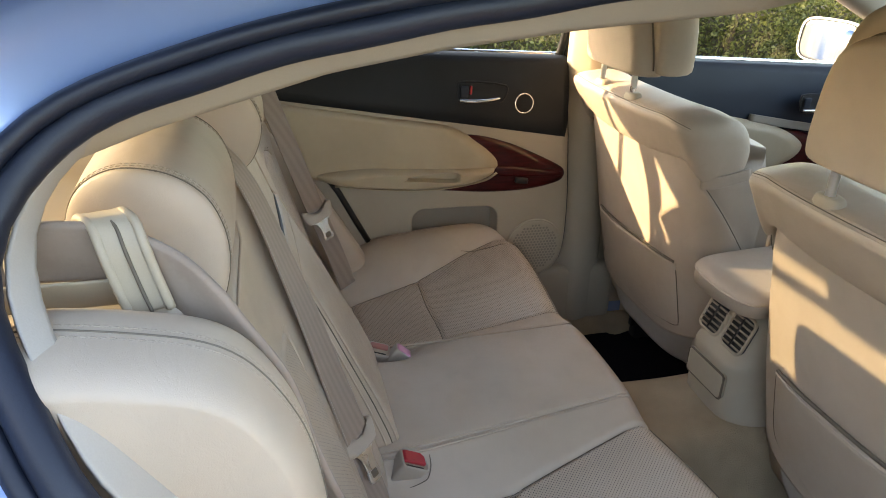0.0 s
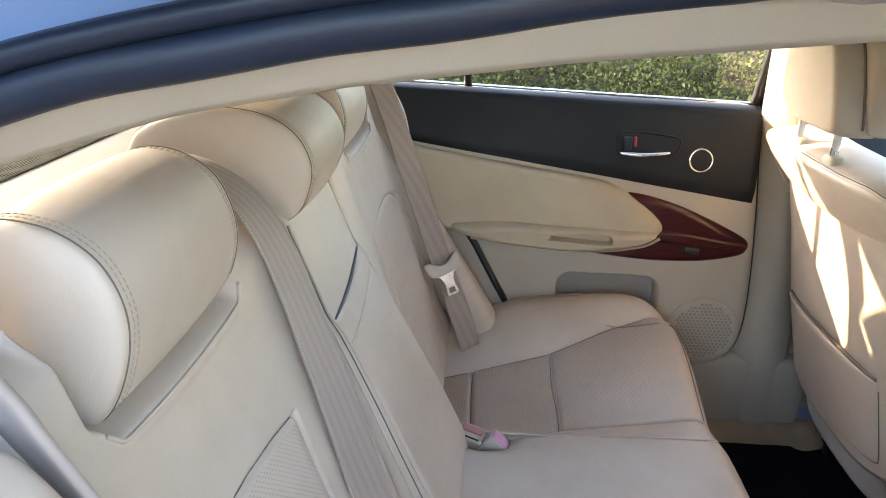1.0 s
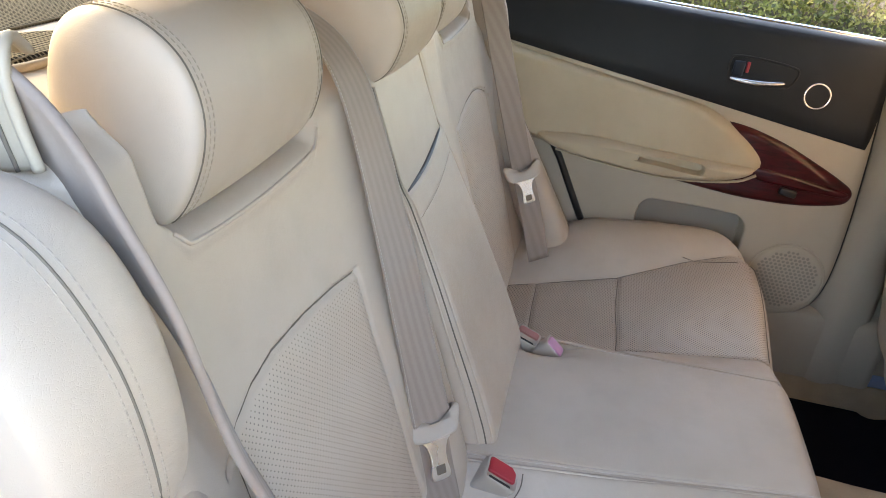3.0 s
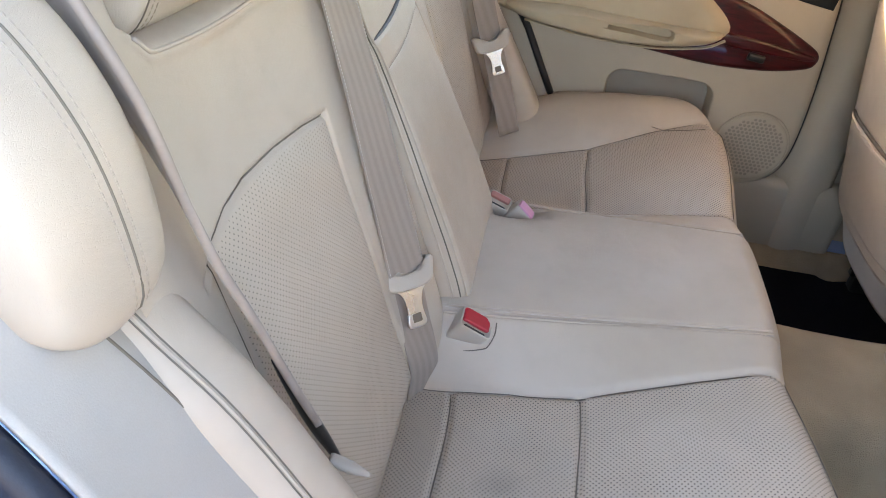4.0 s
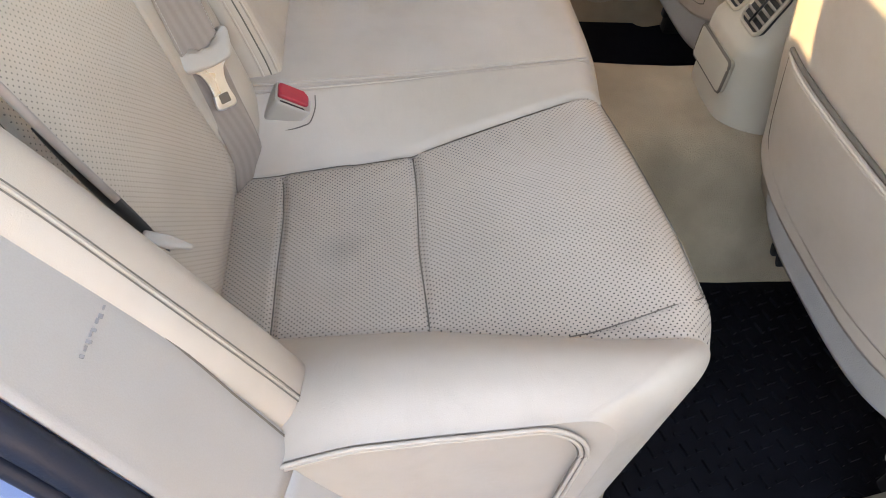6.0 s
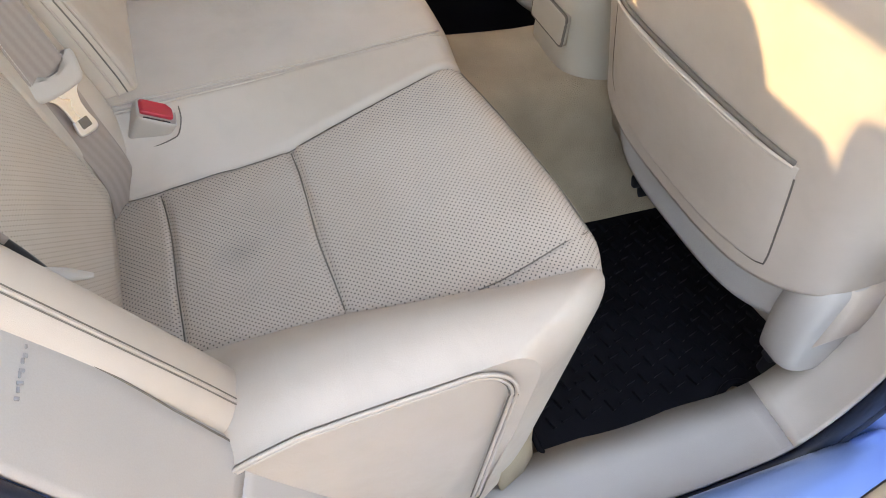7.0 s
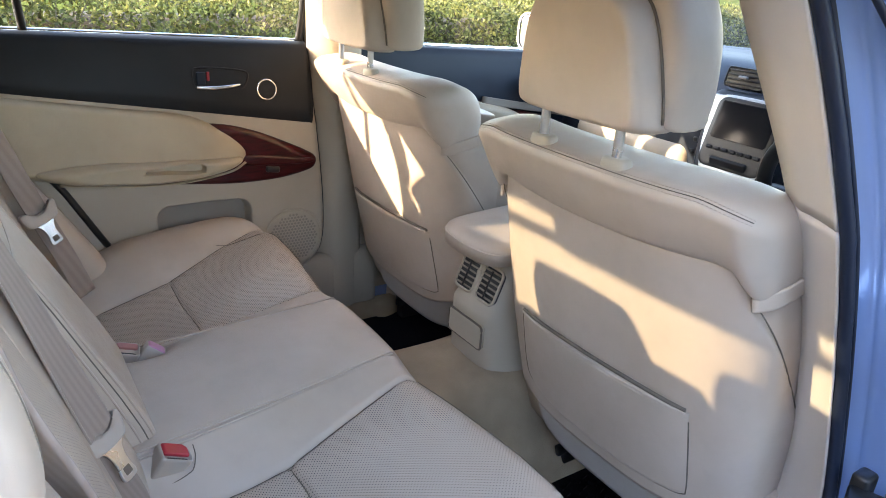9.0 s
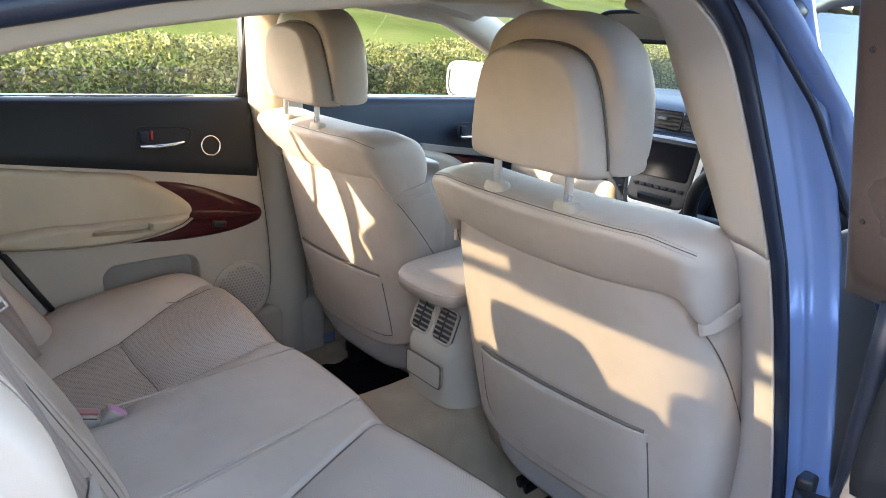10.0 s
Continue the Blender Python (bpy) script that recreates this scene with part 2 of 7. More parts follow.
M_STACK = surface("dark graphite plastic", (0.020, 0.025, 0.033), 0.55, 0.1, 900, 0.2, spec=0.35)
M_WOOD = wood_mat("lacquered red walnut")
M_PAINT = paint_mat("light blue metallic paint", (0.21, 0.315, 0.56))
M_WHITE = surface("white painted housing", (0.80, 0.81, 0.82), 0.25, 0.03, 300, 0.05, coat=0.6)
M_GLASS = glass_mat("window glass", (0.93, 0.96, 0.94))
# Tint added to dim the sun and sky light from behind.
M_DARKTINT = glass_mat("light-dimming rear window glass", (0.34, 0.36, 0.345))
# Dark pane and bluish gloss colour imitate a blue sky reflection.
M_BLACKTINT = glass_mat("side glass with toned sky reflection", (0.05, 0.06, 0.07), gloss_tint=(0.44, 0.50, 0.58))
M_SCREEN = surface("dark display glass", (0.008, 0.009, 0.012), 0.12, 0.05, 50, 0.0, spec=0.15)
M_MIRROR = surface("mirror", (0.92, 0.93, 0.93), 0.05, 0.0, 20, 0.0, metal=1.0)
M_ROOFLINING = surface("beige woven headlining", (0.46, 0.41, 0.34), 0.95, 0.08, 700, 0.6, 0.001)
M_SHELF = net_mat("grey shelf net", (0.014, 0.013, 0.011), (0.185, 0.168, 0.130), 0.0046)
M_SKIRT = surface("pale grey seat cloth", (0.40, 0.36, 0.315), 0.92, 0.08, 500, 0.6, 0.001, sheen=0.2)
M_GREYBEIGE = surface("map pocket liner", (0.29, 0.25, 0.205), 0.8, 0.08, 700, 0.4)
M_ASPHALT = surface("asphalt", (0.055, 0.055, 0.056), 0.9, 0.2, 60, 0.6, 0.004, 0.6)
M_GRASS = surface("meadow grass", (0.105, 0.128, 0.034), 0.95, 0.2, 6.0, 0.5, 0.05, 0.05, dirt=(0.06, 0.5, 0.5, (0.130, 0.128, 0.045)), spec=0.0)
M_MARK = surface("grey printed mark", (0.27, 0.25, 0.235), 0.8, 0.1, 500, 0.1)

# ---- building tools ----
def spline(pts, n=64, closed=False):
    """A smooth curve of n points through the given ones, evenly spaced along its length."""
    p = np.array(pts, float)
    k = len(p)
    out = []
    segs = k if closed else k - 1
    for i in range(segs):
        if closed:
            a, b, c, d = p[(i - 1) % k], p[i], p[(i + 1) % k], p[(i + 2) % k]
        else:
            b, c = p[i], p[i + 1]
            a = p[i - 1] if i > 0 else 2 * b - c
            d = p[i + 2] if i + 2 < k else 2 * c - b
        for t in np.linspace(0, 1, 24, endpoint=False):
            out.append(0.5 * (2 * b + (c - a) * t + (2 * a - 5 * b + 4 * c - d) * t * t + (3 * b - a - 3 * c + d) * t ** 3))
    out.append(p[0] if closed else p[-1])
    out = np.array(out)
    s = np.concatenate([[0], np.cumsum(np.linalg.norm(np.diff(out, axis=0), axis=1))])
    q = np.linspace(0, s[-1], n, endpoint=not closed)
    return np.stack([np.interp(q, s, out[:, j]) for j in range(out.shape[1])], 1)


def raw(name, verts, faces, mats, parent=None, label="", smooth=True, index=None):
    me = bpy.data.meshes.new(name)
    me.from_pydata([tuple(map(float, v)) for v in verts], [], [tuple(map(int, f)) for f in faces])
    me.update()
    for m in (mats if isinstance(mats, (list, tuple)) else [mats]):
        me.materials.append(m)
    if smooth:
        me.polygons.foreach_set("use_smooth", [True] * len(me.polygons))
    if index is not None:
        me.polygons.foreach_set("material_index", list(map(int, index)))
    ob = new(name, me)
    if parent:
        ob.parent = parent
    if label:
        ob["label"] = label
    return ob


def part(name, bm, material, parent=None, label="", smooth=True):
    """Links a bmesh as one mesh object under a thing or a part."""
    me = bpy.data.meshes.new(name)
    bmesh.ops.recalc_face_normals(bm, faces=bm.faces)
    bm.to_mesh(me)
    bm.free()
    me.materials.append(material)
    if smooth:
        me.polygons.foreach_set("use_smooth", [True] * len(me.polygons))
        me.set_sharp_from_angle(angle=radians(40))
    ob = new(name, me)
    if parent:
        ob.parent = parent
    if label:
        ob["label"] = label
    return ob


def thing(name, label, category, group="", kind=""):
    return tagged(new(name), label, category, group, kind)


def sheet(P, wrap_u=False, wrap_v=False):
    """Vertices and quads of a grid of points (nu, nv, 3)."""
    nu, nv = P.shape[:2]
    i, j = np.meshgrid(np.arange(nu if wrap_u else nu - 1), np.arange(nv if wrap_v else nv - 1), indexing="ij")
    i2, j2 = (i + 1) % nu, (j + 1) % nv
    F = np.stack([i * nv + j, i2 * nv + j, i2 * nv + j2, i * nv + j2], -1).reshape(-1, 4)
    return P.reshape(-1, 3), F


def grid(name, P, mats, parent=None, label="", index=None, wrap_u=False, wrap_v=False, thick=0.0):
    V, F = sheet(P, wrap_u, wrap_v)
    ob = raw(name, V, F, mats, parent, label, True, index)
    if thick:
        md = ob.modifiers.new("thickness", "SOLIDIFY")
        md.thickness, md.offset = thick, 0.0
    return ob


def loft(name, rings, mat, parent=None, label="", cap=True):
    """A closed skin over a row of rings (m, n, 3)."""
    R = np.array(rings, float)
    V, F = sheet(R, False, True)
    F = [tuple(f) for f in F]
    V = list(V)
    m, n = R.shape[:2]
    if cap:
        for r, flip in ((0, True), (m - 1, False)):
            V.append(R[r].mean(0))
            c = len(V) - 1
            for j in range(n):
                a, b = r * n + j, r * n + (j + 1) % n
                F.append((c, a, b) if flip else (c, b, a))
    return raw(name, V, F, mat, parent, label)


def ring(n=40, p=2.5):
    """A unit superellipse."""
    a = np.linspace(0, 2 * math.pi, n, endpoint=False)
    c, s = np.cos(a), np.sin(a)
    return np.sign(c) * np.abs(c) ** (2 / p), np.sign(s) * np.abs(s) ** (2 / p)


def tube(name, pts, r, mat, parent=None, label="", n=8, closed=False, flat=1.0, up=(0, 0, 1)):
    """A round or flattened bar along a curve."""
    P = np.array(pts, float)
    m = len(P)
    T = np.gradient(P, axis=0)
    if closed:
        T = np.roll(P, -1, 0) - np.roll(P, 1, 0)
    T /= np.linalg.norm(T, axis=1)[:, None] + 1e-12
    A = np.cross(T, np.array(up, float))
    bad = np.linalg.norm(A, axis=1) < 1e-4
    A[bad] = np.cross(T[bad], np.array((0.3, 0.9, 0.1)))
    A /= np.linalg.norm(A, axis=1)[:, None]
    B = np.cross(A, T)
    rr = np.broadcast_to(np.asarray(r, float), (m,))[:, None]
    a = np.linspace(0, 2 * math.pi, n, endpoint=False)
    R = P[:, None] + rr[..., None] * (A[:, None] * np.cos(a)[None, :, None] + flat * B[:, None] * np.sin(a)[None, :, None])
    if closed:
        return grid(name, R, mat, parent, label, None, True, True)
    return loft(name, R, mat, parent, label)


def ribbon(name, pts, side, width, thick, mat, parent=None, label=""):
    """A strap of given width along a curve; side: the way across it, one for all or one a point."""
    P = np.array(pts, float)
    T = np.gradient(P, axis=0)
    T /= np.linalg.norm(T, axis=1)[:, None]
    S = np.broadcast_to(np.array(side, float), P.shape).copy()
    S -= T * (S * T).sum(1)[:, None]
    S /= np.linalg.norm(S, axis=1)[:, None]
    N = np.cross(T, S)
    w = np.broadcast_to(np.asarray(width, float), (len(P),))[:, None]
    prof = [(-1, 0), (-0.97, 0.8), (-0.85, 1), (-0.5, 0.85), (0, 1), (0.5, 0.85), (0.85, 1), (0.97, 0.8), (1, 0), (0.97, -0.8), (0, -1), (-0.97, -0.8)]
    R = np.stack([P + S * w / 2 * u + N * thick / 2 * v for u, v in prof], 1)
    return loft(name, R, mat, parent, label)


def box(name, size, at, mat, parent=None, label="", r=0.01, seg=3, rot=None):
    """A block with rounded edges."""
    bm = bmesh.new()
    bmesh.ops.create_cube(bm, size=1.0)
    bmesh.ops.scale(bm, vec=size, verts=bm.verts)
    r = min(r, 0.49 * min(size))
    bmesh.ops.bevel(bm, geom=bm.edges[:], offset=r, segments=seg, affect="EDGES", profile=0.5)
    if rot:
        bmesh.ops.rotate(bm, matrix=Euler([radians(a) for a in rot]).to_matrix(), verts=bm.verts)
    bmesh.ops.translate(bm, vec=at, verts=bm.verts)
    return part(name, bm, mat, parent, label)


def dome(name, outline, place, mat, parent=None, label="", height=0.01, edge=0.25, skirt=0.012, rings=10, inner=14):
    """A raised (or sunk) patch inside a closed outline; place(a, b, h) gives the point h above the ground surface."""
    O = np.array(outline, float)
    c = O.mean(0)
    rows = []
    for rho in np.concatenate([[0.02], np.linspace(0.08, 1 - edge, inner), 1 - edge * (1 - np.sin(np.linspace(0.1, 1, rings) * math.pi / 2)) ]):
        t = max(0.0, (rho - (1 - edge)) / edge)
        h = height * math.sqrt(max(0.0, 1 - t * t))
        Q = c + rho * (O - c)
        rows.append([place(a, b, h) for a, b in Q])
    rows.append([place(a, b, -skirt) for a, b in O])
    return loft(name, np.array(rows), mat, parent, label, True)


def rrect(cx, cy, w, h, r, n=60):
    """A rectangle with round corners."""
    pts = []
    for sx, sy, a0 in ((1, 1, 0), (-1, 1, 90), (-1, -1, 180), (1, -1, 270)):
        for a in np.linspace(0, 90, 7):
            t = radians(a0 + a)
            pts.append((cx + sx * (w / 2 - r) + r * math.cos(t), cy + sy * (h / 2 - r) + r * math.sin(t)))
    p = np.array(pts + pts[:1])
    s = np.concatenate([[0], np.cumsum(np.linalg.norm(np.diff(p, axis=0), axis=1))])
    q = np.linspace(0, s[-1], n, endpoint=False)
    return np.stack([np.interp(q, s, p[:, 0]), np.interp(q, s, p[:, 1])], 1)


def smooth1(a, sig, axis):
    """Gaussian smoothing along an axis, ends held."""
    k = int(max(1, round(sig * 3)))
    w = np.exp(-0.5 * (np.arange(-k, k + 1) / sig) ** 2)
    w /= w.sum()
    return np.apply_along_axis(lambda v: np.convolve(np.pad(v, k, mode="edge"), w, "valid"), axis, a)


def stitches(name, pts, parent, label="", r=0.00045, dash=0.0036, gap=0.0014, mat=None):
    """A row of single sewn stitches along a curve, in one mesh."""
    P = np.array(pts, float)
    d = np.concatenate([[0], np.cumsum(np.linalg.norm(np.diff(P, axis=0), axis=1))])
    n = max(1, int(d[-1] / (dash + gap)))
    a0 = np.arange(n) * (dash + gap)
    at = lambda q: np.stack([np.interp(q, d, P[:, k]) for k in range(3)], 1)
    A, B = at(a0), at(a0 + dash)
    T = B - A
    T /= np.linalg.norm(T, axis=1)[:, None] + 1e-12
    U = np.cross(T, np.array((0.31, 0.52, 0.79)))
    U /= np.linalg.norm(U, axis=1)[:, None] + 1e-12
    W = np.cross(T, U)
    ringv = [U * r, W * r, -U * r, -W * r]
    V = np.stack([A - T * r] + [A * 0.8 + B * 0.2 + q for q in ringv] + [A * 0.2 + B * 0.8 + q for q in ringv] + [B + T * r], 1).reshape(-1, 3)
    F = []
    for k in range(n):
        o = k * 10
        for j in range(4):
            i, m = o + 1 + j, o + 1 + (j + 1) % 4
            F += [(o, m, i), (i, m, m + 4, i + 4), (o + 9, i + 4, m + 4)]
    return raw(name, V, F, mat or M_THREAD, parent, label)


def step(x, a, b):
    t = np.clip((x - a) / (b - a), 0, 1)
    return t * t * (3 - 2 * t)


# ---- rear bench: cushion ----
def cushion_front(y):
    return np.interp(np.abs(y), [0, 0.10, 0.16, 0.3, 0.42, 0.5, 0.54, 0.565, 0.585, 0.60, 0.61, 0.615], [0.244, 0.244, 0.238, 0.250, 0.260, 0.262, 0.246, 0.224, 0.200, 0.174, 0.150, 0.128])


def seam_in(x):
    return np.interp(x, [-0.26, -0.16, 0.0, 0.21, 0.30], [0.205, 0.209, 0.212, 0.176, 0.165])


def seam_out(x):
    return np.interp(x, [-0.26, -0.16, 0.0, 0.14, 0.21, 0.30], [0.435, 0.452, 0.475, 0.520, 0.535, 0.545])


def seam_mid(x):
    return np.interp(x, [-0.26, -0.16, 0.224, 0.30], [0.148, 0.144, 0.112, 0.108])


def cushion_top(x, y):
    """Height of the padded cushion, before the roll at its front edge."""
    z_pad = np.interp(x, [-0.28, -0.16, 0.0, 0.1, 0.21, 0.3], [0.455, 0.482, 0.519, 0.550, 0.584, 0.606])
    z_mid = np.interp(x, [-0.28, -0.16, 0.0, 0.224, 0.3], [0.556, 0.563, 0.572, 0.590, 0.594])
    z_out = np.interp(x, [-0.28, -0.15, -0.11, -0.07, 0.0, 0.06, 0.12, 0.2, 0.3], [0.520, 0.545, 0.566, 0.582, 0.592, 0.600, 0.606, 0.606, 0.606])
    ya, yi, ym, yo = np.abs(y), seam_in(x), seam_mid(x), seam_out(x)
    z = np.where(ya < ym, z_mid + 0.006 * (1 - (ya / ym) ** 2), 0)
    t = np.clip((ya - ym) / (yi - ym), 0, 1)
    z = np.where((ya >= ym) & (ya < yi), z_mid + (z_pad - z_mid) * t, z)
    u = np.clip((ya - yi) / (yo - yi), 0, 1)
    z = np.where((ya >= yi) & (ya < yo), z_pad + 0.006 * np.sin(u * math.pi) * step(x, -0.22, -0.1) - 0.004, z)
    t = np.clip((ya - yo) / (0.575 - yo), 0, 1)
    z = np.where((ya >= yo) & (ya < 0.575), z_pad + (z_out - z_pad) * np.sin(t * math.pi / 2), z)
    t = np.clip((ya - 0.575) / 0.04, 0, 1)
    return np.where(ya >= 0.575, z_out - 0.016 * t * t, z)


def build_cushion(parent):
    ny, nt, nr = 410, 150, 26
    Y = np.linspace(-0.615, 0.615, ny)
    xf = smooth1(cushion_front(Y), 2.5, 0)
    r = 0.042
    rows = []
    for i in range(nt):                                     # the top
        x = -0.28 + (xf - r + 0.28) * i / (nt - 1)
        rows.append((x, Y, cushion_top(x, Y)))
    X = np.array([a[0] for a in rows])
    Z = np.array([a[2] for a in rows])
    Z = smooth1(smooth1(Z, 2.6, 1), 1.6, 0)
    YY = np.broadcast_to(Y, X.shape)
    ya = np.abs(YY)
    # seams
    def groove(d, w, depth):
        return -depth * np.exp(-(d / w) ** 2)
    dz = groove(np.abs(ya - seam_in(X)), 0.0038, 0.0075)
    dz += groove(np.abs(ya - seam_out(X)), 0.0038, 0.0065)
    dz += groove(np.abs(ya - seam_mid(X)), 0.0032, 0.005)
    inside = (ya > seam_in(X)) & (ya < seam_out(X))
    for xs in (-0.152, 0.0):
        curve = xs - 0.005 * ((ya - 0.34) / 0.13) ** 2 * (1 if xs < 0 else 0) + (0.0015 * np.sin(ya * 30))
        dz += np.where(inside, groove(np.abs(X - curve), 0.0036, 0.006), 0)
    # a soft hollow where one sits, and shallow creases
    dz += -0.010 * np.exp(-(((X + 0.06) / 0.10) ** 2 + ((ya - 0.34) / 0.11) ** 2))
    dz -= 0.030 * np.exp(-(((X + 0.122) / 0.045) ** 2 + ((YY - 0.122) / 0.026) ** 2))
    dz -= 0.008 * np.exp(-(((X + 0.142) / 0.024) ** 2 + ((YY + 0.160) / 0.012) ** 2))
    wob = np.array([[noise.noise((x * 9, y * 9, 3.1)) for y in Y[::10]] for x in X[::6, ny // 2]])
    wob = np.repeat(np.repeat(wob, 10, 1)[:, :ny], 6, 0)[:nt]
    wob = np.pad(wob, ((0, nt - wob.shape[0]), (0, ny - wob.shape[1])), mode="edge")
    dz += 0.0022 * smooth1(smooth1(wob, 6, 1), 4, 0)
    Z = Z + dz
    P = [np.stack([X[i], Y, Z[i]], 1) for i in range(nt)]
    zt = Z[-1]
    for k in range(1, nr + 1):                                # the roll and the front face
        a = min(1.0, k / 14) * math.pi / 2 * 1.04
        down = max(0, k - 14) / (nr - 14) * 0.26
        x = xf - r + r * math.sin(a) - down * 0.12
        z = zt - r * (1 - math.cos(a)) - down + r * 0.22 * math.sin(a) * (1 - min(1.0, k / 14))
        P.append(np.stack([x, Y, z], 1))
    P = np.array(P)
    # front band seams on the outer pads
    mid = (P[:-1, :-1] + P[1:, 1:]) / 2
    my = np.abs(mid[..., 1])
    perf = (my > seam_in(mid[..., 0]) + 0.001) & (my < seam_out(mid[..., 0]) - 0.001)
    perf[nt + 8:] = False
    ob = grid("cushion", P, [M_LEATHER, M_PERF_TOP], parent, "beige leather cushion with punched inserts", perf.reshape(-1))
    # seam and twin stitching round the front lip of the inserts
    for sgn in (-1, 1):
        cols = np.array([j for j in range(ny) if 0.185 < sgn * Y[j] < 0.521])
        if sgn < 0:
            cols = cols[::-1]
        ya_ = np.abs(Y[cols])
        for k, off in enumerate((0.0, 3.0, 5.0)):
            rowf = nt + 5 + off - 36.0 * step(ya_, 0.488, 0.522) ** 1.3
            lo = np.clip(np.floor(rowf).astype(int), 0, len(P) - 2)
            fr_ = (rowf - lo)[:, None]
            pts = P[lo, cols] * (1 - fr_) + P[lo + 1, cols] * fr_ + np.array((0.0004, 0, 0.0005))
            if k == 0:
                tube("seam", pts[::2] + np.array((0.0003, 0, 0.0004)), 0.0007, M_SEAM_SHADE, parent, "", n=5)
            else:
                stitches("stitching", pts, parent, "twin stitching on the front lip of the insert")
    # side skirts below the piping
    for sgn, col in ((-1, 0), (1, ny - 1)):
        E = P[:nt + 20, col]
        Q = []
        for k in range(12):
            t = k / 11
            q = E.copy()
            q[:, 2] = E[:, 2] + (0.25 - E[:, 2]) * t
            q[:, 1] = sgn * (0.615 + 0.006 * math.sin(t * math.pi) - 0.012 * t)
            q[:, 0] = E[:, 0] - 0.03 * t * step(E[:, 0], 0.0, 0.15)
            Q.append(q)
        grid("cushion_side", np.array(Q), M_LEATHER, parent)
        # twin piping runs along the edge and turns down at the front
        k1 = int(np.argmin(np.abs(E[:nt, 0] - 0.070)))
        z1 = E[k1, 2]
        arc = [(0.070 + 0.045 * math.sin(a), 0.0, z1 - 0.045 * (1 - math.cos(a))) for a in np.linspace(0.1, math.pi / 2, 14)]
        down_ = [(0.115 - 0.012 * v, 0.0, z1 - 0.045 - 0.20 * v) for v in np.linspace(0.08, 1, 12)]
        e = np.array([tuple(q) for q in E[10:k1]] + arc + down_)
        T = np.gradient(e, axis=0)
        N = np.stack([T[:, 2], 0 * T[:, 0], -T[:, 0]], 1)
        N /= np.linalg.norm(N, axis=1)[:, None]
        over = np.concatenate([np.full(k1 - 10, 0.0), np.linspace(0, 1, 14), np.ones(12)])
        for off, rad, mt in ((0.0005, 0.0020, M_LEATHER), (0.0030, 0.0009, M_SEAM_SHADE), (0.0055, 0.0018, M_LEATHER), (0.0080, 0.0008, M_SEAM_SHADE)):
            t = e + N * off
            t[:, 1] = sgn * (0.6175 + 0.0035 * over + (0.001 if mt is M_LEATHER else 0.0))
            tube("piping", t, rad, mt, parent, "double sewn piping" if mt is M_LEATHER else "")
    # brown tubes laid in the sewn grooves as their shade
    def line_at(xs, ys, name="seam"):
        i = np.clip(np.round((ys + 0.615) / 1.23 * (ny - 1)).astype(int), 0, ny - 1)
        lim = xf[i] - r - 0.002
        keep = xs < lim
        u = np.clip((xs + 0.28) / (xf[i] - r + 0.28) * (nt - 1), 0, nt - 1)
        k = np.round(u).astype(int)
        zz = Z[k, i]
        pts = np.stack([xs, ys, zz + 0.0006], 1)[keep]
        if len(pts) > 4:
            pts[:, 2] = smooth1(pts[:, 2], 1.5, 0)
            tube(name, pts, 0.0008, M_SEAM_SHADE, parent, "", n=5)
    for sgn in (-1, 1):
        xs = np.linspace(-0.24, 0.26, 110)
        line_at(xs, sgn * seam_in(xs))
        line_at(xs, sgn * seam_out(xs))
        for x0 in (-0.152, 0.0):
            ya_ = np.linspace(float(seam_in(np.array(x0))) + 0.002, float(seam_out(np.array(x0))) - 0.002, 60)
            xs2 = x0 - 0.005 * ((ya_ - 0.34) / 0.13) ** 2 * (1 if x0 < 0 else 0) + 0.0015 * np.sin(ya_ * 30)
            line_at(xs2, sgn * ya_)
    # piped seams beside the middle place, and sewn lines
    for sgn in (-1, 1):
        xs = np.linspace(-0.2, 0.222, 60)
        for off in (-0.0035, 0.0035):
            ys = sgn * (seam_mid(xs) + off)
            pts = np.stack([xs, ys, cushion_top(xs, ys) - 0.0026], 1)
            tube("piping", pts, 0.0019, M_LEATHER, parent)
    return ob


BACK_X0, BACK_Z0, BACK_SLOPE = -0.196, 0.470, -0.312
_bn = Vector((1.0, 0.0, -BACK_SLOPE)).normalized()


def back_point(y, z, h=0.0):
    """A point h in front of the plane of the rear backrest."""
    return (BACK_X0 + BACK_SLOPE * (z - BACK_Z0) + h * _bn.x, y, z + h * _bn.z)


def back_in(z):
    """Edge between the middle armrest and the seats."""
    return np.interp(z, [0.45, 0.56, 0.70, 0.83, 1.06], [0.138, 0.134, 0.122, 0.108, 0.102])


def back_insert_in(z):
    return np.interp(z, [0.45, 0.63, 0.78, 0.85, 1.06], [0.220, 0.234, 0.238, 0.232, 0.228])


